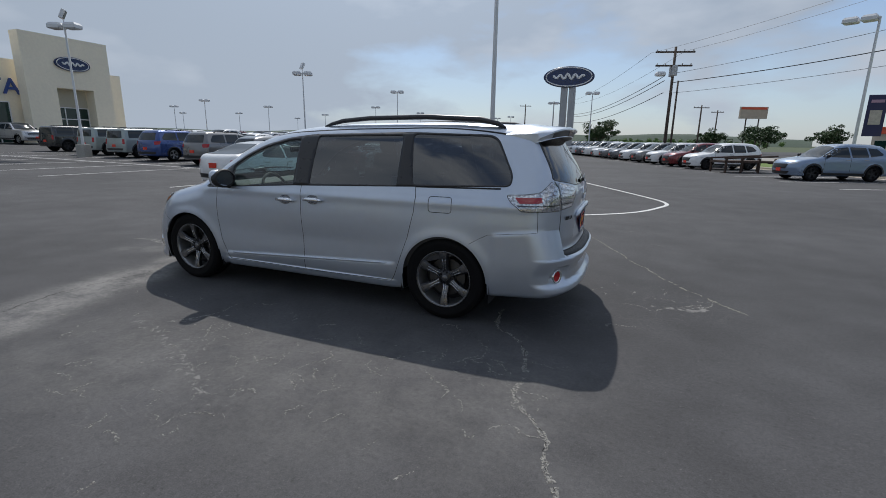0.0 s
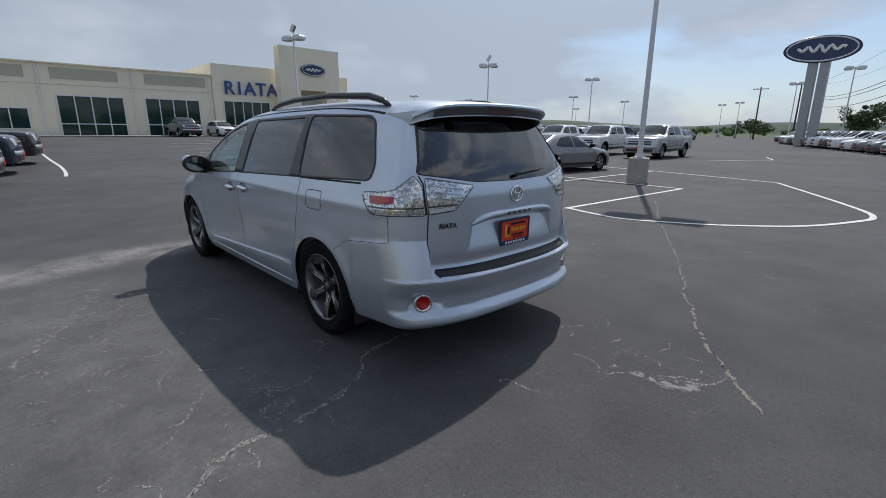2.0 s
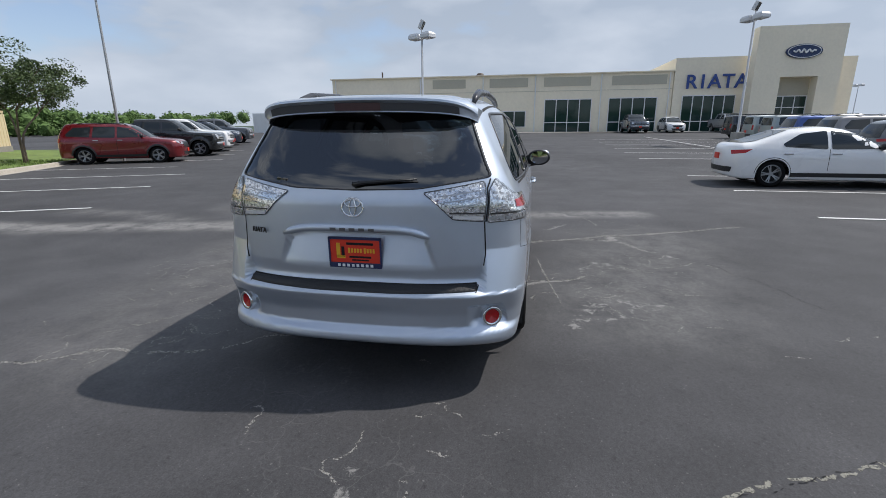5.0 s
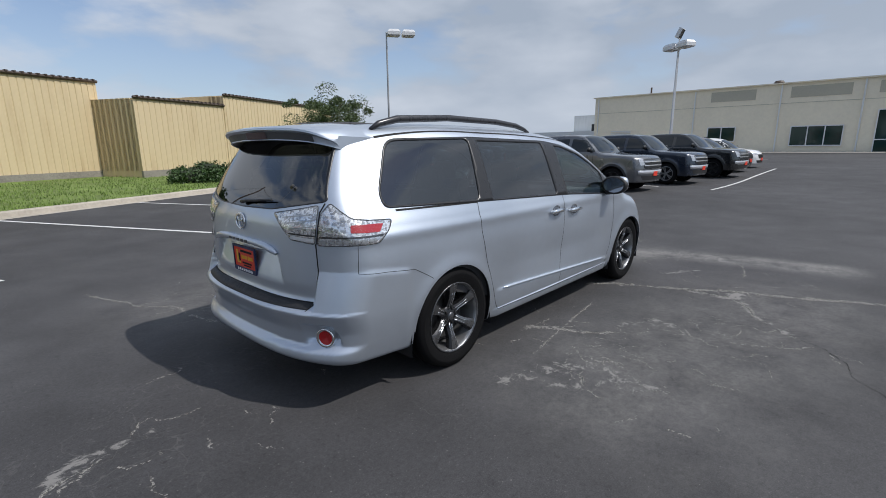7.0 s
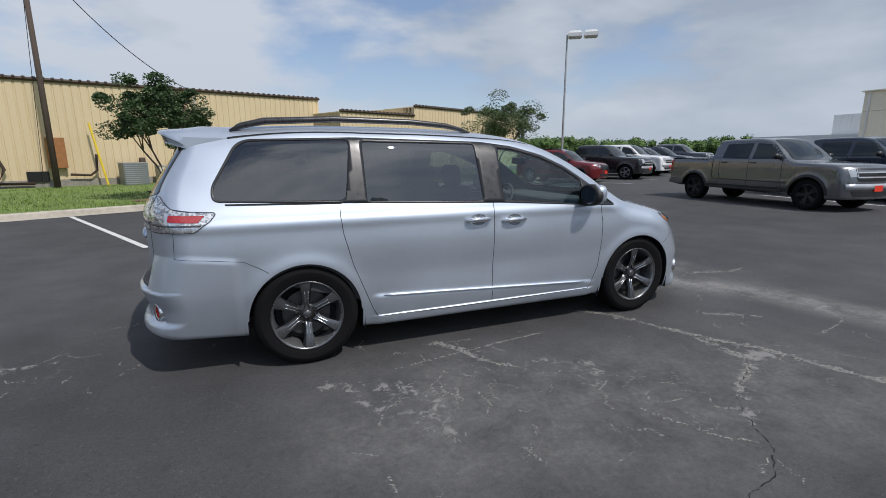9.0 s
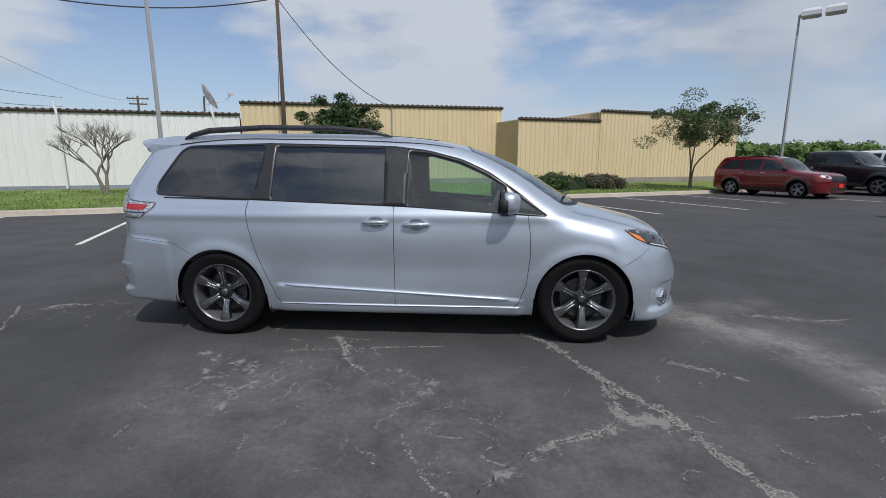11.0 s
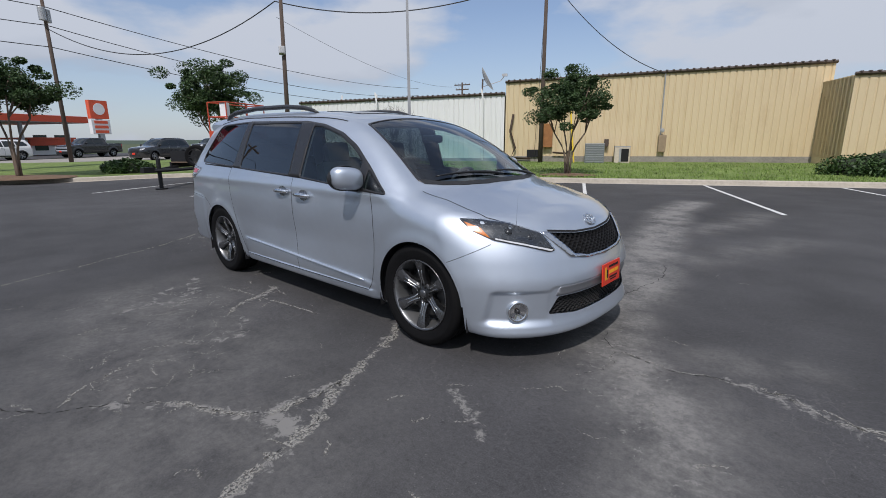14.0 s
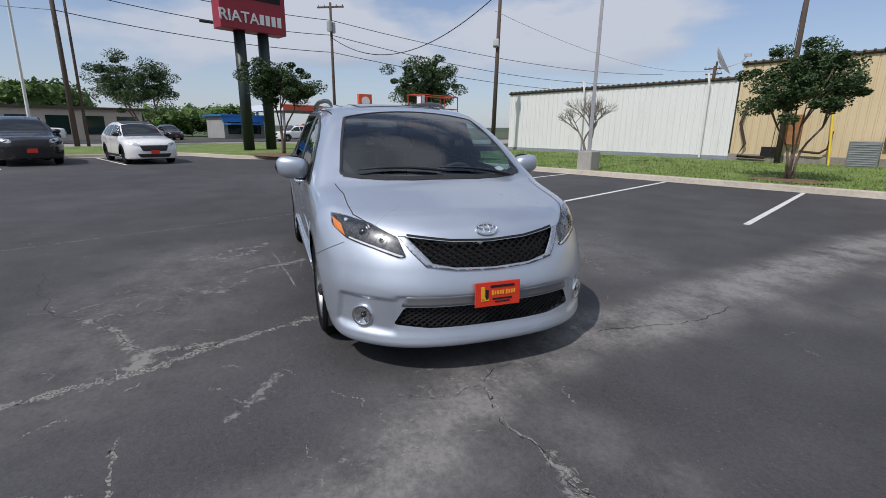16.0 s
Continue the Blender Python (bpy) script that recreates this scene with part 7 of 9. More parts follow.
CARS = {
    "crossover": dict(h=1.0, zh=2.0, hub=1.355, r=0.345, track=0.90, glass=[[(-0.95, 1.08), (-0.35, 1.46), (0.20, 1.52), (0.22, 1.06)], [(0.30, 1.06), (0.28, 1.52), (1.0, 1.50), (1.05, 1.08)], [(1.13, 1.09), (1.08, 1.49), (1.5, 1.45), (1.72, 1.24), (1.70, 1.17)]],
                     wind=(-1.22, -0.33, 0.74, 0.60), back=(1.02, 1.50, 0.66, 0.54), head=[(-0.78, 0.86), (-1.10, 0.82), (-1.28, 0.74), (-1.20, 0.70), (-0.9, 0.78)], tail=[(-0.74, 1.02), (-1.16, 0.98), (-1.13, 0.89), (-0.80, 0.92)], grille=[(-0.5, 0.74), (0.5, 0.74), (0.42, 0.52), (-0.42, 0.52)], low=[(-0.6, 0.42), (0.6, 0.42), (0.5, 0.28), (-0.5, 0.28)]),
    "sedan": dict(h=1.0, zh=1.9, hub=1.425, r=0.33, track=0.90, glass=[[(-1.0, 0.94), (-0.35, 1.28), (0.20, 1.36), (0.22, 0.93)], [(0.30, 0.93), (0.28, 1.36), (0.85, 1.29), (1.25, 1.05), (1.2, 0.98)]],
                 wind=(-1.25, -0.30, 0.70, 0.56), back=(1.08, 1.38, 0.62, 0.5), head=[(-0.80, 0.74), (-1.15, 0.72), (-1.40, 0.64), (-1.30, 0.60), (-0.95, 0.66)], tail=[(-0.74, 0.93), (-1.20, 0.90), (-1.16, 0.80), (-0.84, 0.84)], grille=[(-0.5, 0.62), (0.5, 0.62), (0.42, 0.36), (-0.42, 0.36)], low=[(-0.65, 0.32), (0.65, 0.32), (0.55, 0.24), (-0.55, 0.24)]),
    "pickup": dict(h=1.08, zh=2.3, hub=1.84, r=0.41, track=0.96, glass=[[(-1.22, 1.36), (-0.80, 1.74), (-0.25, 1.80), (-0.22, 1.34)], [(-0.10, 1.34), (-0.12, 1.80), (0.74, 1.78), (0.80, 1.36)]],
                  wind=(-1.50, -0.62, 0.80, 0.66), back=None, head=[(-1.30, 1.14), (-1.52, 1.12), (-1.58, 0.92), (-1.40, 0.90)], tail=[(-1.22, 1.30), (-1.42, 1.30), (-1.42, 0.92), (-1.24, 0.92)], grille=[(-0.70, 1.12), (0.70, 1.12), (0.66, 0.80), (-0.66, 0.80)], low=[(-0.8, 0.56), (0.8, 0.56), (0.7, 0.42), (-0.7, 0.42)]),
    "boxy": dict(h=1.02, zh=2.1, hub=1.42, r=0.40, track=0.91, glass=[[(-0.92, 1.2), (-0.58, 1.60), (-0.08, 1.66), (-0.06, 1.2)], [(0.04, 1.2), (0.02, 1.66), (0.85, 1.66), (0.88, 1.2)], [(0.98, 1.2), (0.96, 1.66), (1.95, 1.64), (2.0, 1.2)]],
                wind=(-1.05, -0.52, 0.76, 0.66), back=(1.2, 1.64, 0.68, 0.62), head=[(-1.05, 1.0), (-1.28, 1.0), (-1.30, 0.84), (-1.08, 0.84)], tail=[(-0.98, 1.14), (-1.12, 1.14), (-1.12, 0.84), (-0.98, 0.84)], grille=[(-0.62, 1.0), (0.62, 1.0), (0.6, 0.82), (-0.6, 0.82)], low=[(-0.6, 0.6), (0.6, 0.6), (0.5, 0.45), (-0.5, 0.45)]),
    "suv": dict(h=1.05, zh=2.15, hub=1.43, r=0.37, track=0.95, glass=[[(-1.05, 1.17), (-0.45, 1.55), (0.08, 1.62), (0.10, 1.15)], [(0.18, 1.15), (0.16, 1.62), (0.98, 1.62), (1.04, 1.17)], [(1.14, 1.18), (1.08, 1.61), (1.75, 1.58), (2.02, 1.32), (2.0, 1.22)]],
               wind=(-1.30, -0.42, 0.78, 0.64), back=(1.2, 1.60, 0.70, 0.6), head=[(-0.92, 1.0), (-1.25, 0.96), (-1.36, 0.86), (-1.25, 0.82), (-1.0, 0.90)], tail=[(-0.88, 1.14), (-1.24, 1.12), (-1.22, 0.94), (-0.94, 0.96)], grille=[(-0.58, 0.94), (0.58, 0.94), (0.52, 0.70), (-0.52, 0.70)], low=[(-0.6, 0.5), (0.6, 0.5), (0.5, 0.36), (-0.5, 0.36)]),
}


def car_wheel(parent, cx, cy, r, side, rim):
    w = new("wheel")
    w.parent = parent
    w.matrix_basis = Matrix.Translation((cx, cy, r)) @ Matrix.Rotation(0 if side > 0 else math.pi, 4, "Z") @ Matrix.Scale(r / 0.358, 4)
    if "tyre" not in CAR_PARTS:
        CAR_PARTS["tyre"] = bm_mesh(lathe(bmesh.new(), [(0.245, -0.1), (0.30, -0.12), (0.345, -0.105), (0.358, -0.07), (0.358, 0.07), (0.345, 0.105), (0.30, 0.12), (0.245, 0.1)], 28), True)
        CAR_PARTS["tyre"].materials.append(tyre_rubber)
        for name, m in (("plain", rim_plain), ("black", rim_black)):
            bm = lathe(bmesh.new(), [(0.245, 0.1), (0.235, 0.104), (0.222, 0.06), (0.215, 0.0)], 28)
            for k in range(5):
                a = TAU * k / 5
                for d in (-0.14, 0.14):
                    ca, sa = math.cos(a + d), math.sin(a + d)
                    q = [Vector((rr * math.cos(a + d * (1 - f)) - t * sa, yy, rr * math.sin(a + d * (1 - f)) + t * ca)) for rr, yy, f in ((0.04, 0.075, 0), (0.232, 0.098, 0)) for t in (-0.016, 0.016)]
                    vs = [bm.verts.new(v) for v in q]
                    bm.faces.new((vs[0], vs[1], vs[3], vs[2]))
            lathe(bm, [(0.0, 0.085), (0.05, 0.082), (0.06, 0.07)], 16)
            bmesh.ops.recalc_face_normals(bm, faces=bm.faces)
            CAR_PARTS[name] = bm_mesh(bm, False)
            CAR_PARTS[name].materials.append(m)
        # flat black disc stands in for the shade between the spokes
        CAR_PARTS["drum"] = bm_mesh(lathe(bmesh.new(), [(0.0, 0.0), (0.222, 0.0)], 20))
        CAR_PARTS["drum"].materials.append(seam_black)
    for n, key in (("tyre", "tyre"), ("rim", rim), ("brake_drum", "drum")):
        o = new(n, CAR_PARTS[key])
        o.parent = w


CAR_PARTS = {}


def build_car(kind, rim):
    """A parked vehicle at the origin with its nose to -x; its body colour is set on each copy."""
    c, s = CARS[kind], car_shape(kind)
    x0, x1 = s.length
    side, top = View(s, (1, 0, 0), (0, 0, 1), (0, -1, 0), 1.7), View(s, (1, 0, 0), (0, 1, 0), (0, 0, -1), 2.4, (0, 0, 0.55))
    fro, rea = View(s, (0, 1, 0), (0, 0, 1), (1, 0, 0), 4.0), View(s, (0, 1, 0), (0, 0, 1), (-1, 0, 0), 4.0)
    cf, cr = View(s, (1, 1, 0), (0, 0, 1), (1, -1, 0), 4.2), View(s, (-1, 1, 0), (0, 0, 1), (-1, -1, 0), 4.2)
    e = thing("car", "parked vehicle", "car")
    wheels = [(w[0], w[1], w[2]) for w in s.wheels]
    body_me = skin(s, 0.085, c["h"], -0.15, c["zh"], {"side": [arch(w[0], w[1], w[2]) for w in wheels]}, core=0.8, cx=(x0 + 0.7, x1 - 0.7), low_z={"crossover": 0.34, "sedan": 0.3, "pickup": 0.6, "boxy": 0.46, "suv": 0.4}[kind])
    part("body", body_me, PAINTS["white"], e)
    sl = {"boxy": 0.37, "suv": 0.32}.get(kind, 0.27)
    for mir in (False, True):
        sy = -1 if mir else 1
        for g in c["glass"]:
            part("window", side.patch(rounded(g, 0.04, 3), (), 0.12, 0.006, 0, mir, 0.1), car_glass, e)
        part("headlight", cf.patch(rounded(c["head"], 0.02, 2), (), 0.08, 0.006, 0, mir, 0.06), lamp_grey, e)
        part("tail_light", cr.patch(rounded(c["tail"], 0.02, 2), (), 0.08, 0.006, 0, mir, 0.06), red_lens, e)
        part("sill", side.patch([(-wheels[1][0] + wheels[1][2] + 0.02, sl + 0.1), (wheels[1][0] - wheels[1][2] - 0.02, sl + 0.1), (wheels[1][0] - wheels[1][2] - 0.02, sl), (-wheels[1][0] + wheels[1][2] + 0.02, sl)] if kind != "pickup" else [(-1.38, 0.56), (1.26, 0.56), (1.26, 0.45), (-1.38, 0.45)], (), 0.15, 0.006, 0, mir, 0.12), black_plastic, e)
        g0 = c["glass"][0][0]
        mz = g0[1] + 0.06
        mp = side.lay([(g0[0] + 0.18, mz)], 0.0)[0]
        bm = bmesh.new()
        bmesh.ops.create_uvsphere(bm, u_segments=12, v_segments=8, radius=1.0, matrix=Matrix.Translation((mp[0], sy * (mp[1] + 0.13), mp[2])) @ Matrix.Diagonal((0.07, 0.12, 0.085, 1)))
        part("door_mirror", bm_mesh(bm, True), black_trim, e)
        for w in wheels:
            ring = circle(w[0], w[1], w[2] + 0.035, 178, 2, 20)
            part("wheel_arch", side.strip(ring, 0.07 if kind != "sedan" else 0.012, 0.004, mir), black_plastic if kind != "sedan" else seam_black, e)
            car_wheel(e, w[0], sy * (c["track"] - 0.12), c["r"], sy, rim)
        for gx in (c["glass"][0][0][0] + 0.06, max(q[0] for q in c["glass"][1]) + 0.05):
            if min(abs(gx - w[0]) for w in wheels) > c["r"] + 0.08:
                part("door_gap", side.strip([(gx, c["glass"][1][0][1] - 0.03), (gx - 0.02, 0.5)], 0.012, 0.002, mir), seam_black, e)
        for gx in (c["glass"][1][0][0] - 0.19, max(q[0] for q in c["glass"][1]) - 0.12):
            hp = side.lay([(gx, c["glass"][1][0][1] - 0.11)], 0.018)[0]
            part("door_handle", box(bmesh.new(), hp[0], sy * hp[1], hp[2], 0.2, 0.03, 0.03, 0, 0.01), black_trim if kind == "pickup" else lamp_grey, e)
        part("door_gap", side.strip([(c["glass"][1][0][0] - 0.04, c["glass"][1][0][1]), (c["glass"][1][0][0] - 0.04, 0.42)], 0.012, 0.002, mir), seam_black, e)
    xa, xb, ya, yb = c["wind"]
    part("windscreen", top.patch(rounded([(xa - 0.10, 0), (xa, ya * 0.6), (xa + 0.12, ya), (xb, yb), (xb + 0.02, 0), (xb, -yb), (xa + 0.12, -ya), (xa, -ya * 0.6)], 0.05, 3), (), 0.12, 0.006, 0, False, 0.1), car_glass, e)
    if c["back"]:
        za, zb, ya, yb = c["back"]
        part("rear_window", rea.patch(rounded([(-ya, za), (ya, za), (yb, zb), (-yb, zb)], 0.05, 3), (), 0.12, 0.006, 0, False, 0.1), car_glass, e)
    part("grille", fro.patch(rounded(c["grille"], 0.06, 3), (), 0.12, 0.006, 0, False, 0.1), black_trim, e)
    if kind == "pickup":
        zb_ = (c["grille"][0][1] + c["grille"][2][1]) / 2
        for dz in (-0.06, 0.06):
            part("grille_bar", fro.strip([(-0.66, zb_ + dz), (0.66, zb_ + dz)], 0.035, 0.016), lamp_grey, e)
        part("front_bumper", fro.patch([(-0.92, 0.74), (0.92, 0.74), (0.88, 0.60), (-0.88, 0.60)], (), 0.15, 0.02, 0.02, False, 0.12), lamp_grey, e)
    part("lower_grille", fro.patch(rounded(c["low"], 0.04, 3), (), 0.12, 0.006, 0, False, 0.1), black_plastic, e)
    part("number_plate", box(bmesh.new(), fro.lay([(0, c["low"][0][1] + 0.05)], 0.012)[0][0], 0, c["low"][0][1] + 0.06, 0.02, 0.3, 0.15), plate_red, e)
    part("number_plate", box(bmesh.new(), rea.lay([(0, 0.72 if kind != "pickup" else 0.66)], 0.012)[0][0], 0, 0.74 if kind != "pickup" else 0.6, 0.02, 0.3, 0.15), plate_red, e)
    rb = [(-0.75, sl + 0.22), (0.75, sl + 0.22), (0.7, sl + 0.09), (-0.7, sl + 0.09)] if kind not in ("pickup",) else [(-0.9, 0.62), (0.9, 0.62), (0.9, 0.44), (-0.9, 0.44)]
    part("rear_bumper", rea.patch(rounded(rb, 0.03, 2), (), 0.15, 0.006, 0, False, 0.12), black_plastic, e)
    part("underbody", box(bmesh.new(), 0, 0, 0.34 if kind != "pickup" else 0.46, (x1 - x0) * 0.86, c["track"] * 1.35, 0.1), seam_black, e)
    if kind == "pickup":
        for sy in (-1, 1):
            box_part("bed_rail", (2.0, sy * 0.90, 1.352), (1.72, 0.09, 0.03), black_plastic, e, "", 0, 0.01)
            box_part("running_board", (-0.05, sy * 0.97, 0.47), (2.4, 0.16, 0.06), black_plastic, e, "", 0, 0.02)
            part("bed_gap", side.strip([(1.10, 1.33), (1.10, 0.55)], 0.022, 0.003, sy < 0), seam_black, e)
            # black strip paints the shade along the crease in the doors
            part("body_crease", side.strip([(-1.35, 0.70), (1.05, 0.72)], 0.03, 0.006, sy < 0), black_plastic, e)
    if kind in ("suv", "boxy"):
        for sy in (-1, 1):
            q = top.lay([(-0.3, sy * 0.6), (-0.15, sy * 0.61), (1.4, sy * 0.61), (1.6, sy * 0.6)], 0.0)
            q[1:3, 2] += 0.05
            part("roof_rail", tube(bmesh.new(), q, 0.02, 6), black_trim, e)
    return e


def place_car(kind, colour, x, y, heading, words, rim="plain", group="parked cars", z=None):
    key = (kind, rim)
    if key not in PROTO:
        PROTO[key] = build_car(kind, rim)
        e = PROTO[key]
    else:
        e = copy_thing(PROTO[key], Matrix.Identity(4))
    e.matrix_basis = pose(x, y, gz(x, y) if z is None else z, 0, 0, heading - 180)
    names = {"crossover": "small_suv", "sedan": "sedan", "pickup": "pickup_truck", "boxy": "off_road_suv", "suv": "suv"}
    e.name = names[kind]
    cats = {"crossover": "SUV", "sedan": "sedan", "pickup": "pickup truck", "boxy": "SUV", "suv": "SUV"}
    tagged(e, words, cats[kind], group)
    for o in e.children:
        if o.name.split(".")[0] == "body":
            o.material_slots[0].link = "OBJECT"
            o.material_slots[0].material = PAINTS[colour]
    return e


PROTO = {}
place_car("pickup", "dark_grey", -12.95, -5.45, 86, "dark grey crew-cab pickup truck parked on the asphalt", "black", "trucks by the service wing")
place_car("pickup", "navy", -16.7, -4.9, 86, "older dark blue pickup truck with chrome bumper", "plain", "trucks by the service wing")
place_car("pickup", "black", -20.6, -4.2, 86, "black crew-cab pickup truck parked in the row", "black", "trucks by the service wing")
place_car("suv", "maroon", -24.2, -4.2, 86, "dark maroon SUV parked in the row", "plain", "trucks by the service wing")
place_car("crossover", "white", -27.8, -4.1, 86, "white small SUV parked at the row's end", "plain", "trucks by the service wing")
place_car("suv", "red", -14.1, -17.5, 119, "deep red family SUV parked beside the lawn", "plain", "cars beside the lawn")
for k, (kind, col, words) in enumerate((("pickup", "black", "black pickup truck parked beside the lawn"), ("pickup", "white", "white pickup truck parked beside the lawn"), ("suv", "dark_grey", "dark grey SUV parked beside the lawn"), ("suv", "navy", "dark blue SUV parked beside the lawn"), ("pickup", "dark_grey", "dark pickup truck at the end of the row"))):
    p = at_uv(-24.0 - 3.5 * k, -9.2)
    place_car(kind, col, p.x, p.y, 117, words, "plain", "cars beside the lawn")
place_car("sedan", "white", -8.75, 8.3, 88, "white sedan parked between painted lines", "plain", "cars in the main lot")
place_car("sedan", "grey", -5.95, 13.6, 84, "grey-brown sedan parked by the lamp post", "plain", "cars in the main lot")
place_car("crossover", "red", -11.0, 14.9, 86, "glossy red electric crossover parked in the row", "black", "cars in the main lot")
place_car("crossover", "dark_grey", -14.6, 15.0, 88, "dark grey crossover parked in the row", "plain", "cars in the main lot")
for x, y, kind, col, words in ((-18.6, 15.8, "suv", "grey", "grey-brown SUV parked in the row"), (-23.0, 16.4, "suv", "blue", "bright blue SUV parked in the row"), (-26.8, 17.0, "boxy", "sage", "pale grey-green off-road SUV with boxy body"), (-30.3, 17.4, "boxy", "sage", "pale grey-green off-road SUV with boxy body"), (-36.0, 18.2, "boxy", "black", "black off-road SUV with boxy body"), (-21.0, 24.4, "crossover", "white", "white small SUV parked in the row"), (-16.5, 24.4, "crossover", "white", "white small SUV parked in the row")):
    place_car(kind, col, x, y, 90, words, "black" if kind == "boxy" else "plain", "cars in the main lot")
place_car("pickup", "silver", -7.7, 27.0, 272, "silver crew-cab pickup truck facing the aisle", "plain", "cars in the main lot")
place_car("pickup", "white", -11.6, 27.6, 272, "white crew-cab pickup truck facing the aisle", "plain", "cars in the main lot")
place_car("pickup", "white", -15.4, 28.0, 272, "white crew-cab pickup truck facing the aisle", "plain", "cars in the main lot")
place_car("suv", "grey", -19.2, 28.4, 272, "grey SUV facing the aisle", "plain", "cars in the main lot")
rng = random.Random(4)
for row, (yy, n, x0) in enumerate(((29.0, 8, -23.0), (41.0, 12, -14.0), (47.5, 12, -15.0), (60.0, 11, -20.0), (67.0, 10, -22.0), (82.0, 9, -26.0))):
    for k in range(n):
        kind = rng.choice(["crossover", "suv", "pickup", "crossover", "sedan"])
        col = rng.choice(["white", "white", "grey", "silver", "dark_grey", "black", "blue", "red", "white"])
        place_car(kind, col, x0 - 3.3 * k - (1.5 if k % 5 == 4 else 0), yy + rng.uniform(-0.3, 0.3), 272 if row % 2 == 0 else 90, f"{col.replace('_', ' ')} {'pickup truck' if kind == 'pickup' else kind} far off in the lot", "plain", "far rows of cars")
place_car("crossover", "pale_blue", 11.3, 22.9, 201, "pale metallic blue small SUV parked alone", "black", "cars in the roadside row")
for k, (kind, col) in enumerate((("crossover", "white"), ("crossover", "red"), ("crossover", "white"), ("crossover", "grey"), ("crossover", "white"), ("crossover", "dark_grey"), ("crossover", "grey"), ("crossover", "white"), ("suv", "white"), ("suv", "dark_grey"), ("suv", "white"), ("suv", "white"), ("suv", "grey"), ("suv", "white"), ("suv", "dark_grey"), ("suv", "white"), ("suv", "silver"), ("suv", "black"))):
    place_car(kind, col, 7.9 - 1.1 * k, 30.6 + 2.95 * k, 203, f"{col.replace('_', ' ')} {'small SUV' if kind == 'crossover' else 'SUV'} in the roadside row", "black" if k < 2 else "plain", "cars in the roadside row")
e = place_car("crossover", "white", 18.7, 6.4, 206, "white electric crossover with black roof and grille", "black", "cars by the highway")
top = View(car_shape("crossover"), (1, 0, 0), (0, 1, 0), (0, 0, -1), 2.4, (0, 0, 0.55))
part("roof_panel", top.patch(rounded([(-0.28, -0.56), (1.75, -0.52), (1.75, 0.52), (-0.28, 0.56)], 0.12), (), 0.12, 0.008), pillar_black, e, "black roof panel")
place_car("suv", "black", 18.6, 10.3, 206, "black crossover with an orange tag in the windscreen", "black", "cars by the highway")
place_car("pickup", "navy", -51.0, 12.0, 2, "dark blue pickup truck at the showroom window", "plain", "cars at the showroom")
place_car("crossover", "white", -51.2, 15.9, 2, "white small SUV at the showroom window", "plain", "cars at the showroom")
place_car("pickup", "silver", -51.2, 21.6, 2, "pale grey pickup truck at the showroom entrance", "plain", "cars at the showroom")
for u, v, kind, col, h in ((32.0, -27.5, "suv", "black", 115), (43.5, -46.5, "pickup", "black", 115), (49, -9, "sedan", "silver", 115), (46, -24, "suv", "white", 115), (50, -1, "pickup", "white", 295), (47, -33, "pickup", "black", 115), (52, 12, "suv", "black", 295), (56, -14, "crossover", "black", 205)):
    q = at_uv(u, v)
    place_car(kind, col, q.x, q.y, h, f"{col} {'pickup truck' if kind == 'pickup' else 'car'} across the highway", "plain", "cars across the highway")

# ---- lamp posts, poles and cables ----
lamp_white = mat("lamp_white", (0.62, 0.63, 0.64), 0.45, 0.1, 0.08, 3)
pole_grey = mat("pole_grey", (0.36, 0.37, 0.38), 0.5, 0.4, 0.12, 2)
green_post = mat("green_post", (0.012, 0.022, 0.02), 0.5, 0, 0.15, 3)
sign_red = mat("sign_red", (0.30, 0.012, 0.03), 0.45, 0, 0.1, 1.5)
lens_white = mat("lamp_lens", (0.6, 0.6, 0.58), 0.3, 0, 0.05, 5)


def luminaire(parent, x, y, z, yaw, flat=True):
    l = new("luminaire")
    l.parent = parent
    l.matrix_basis = pose(x, y, z, 0, 0, yaw)
    bm = bmesh.new()
    v = [[bm.verts.new((a * w, b * d, h)) for a, b in ((-1, -1), (1, -1), (1, 1), (-1, 1))] for w, d, h in ((0.28, 0.24, -0.17), (0.36, 0.30, -0.12), (0.36, 0.30, 0.06), (0.27, 0.22, 0.18))]
    for r0, r1 in zip(v, v[1:]):
        for k in range(4):
            bm.faces.new((r0[k], r0[(k + 1) % 4], r1[(k + 1) % 4], r1[k]))
    bm.faces.new(v[0][::-1])
    bm.faces.new(v[-1])
    part("head", bm, lamp_white, l)
    part("lens", box(bmesh.new(), 0, 0, -0.175, 0.44, 0.36, 0.02), lens_white, l)


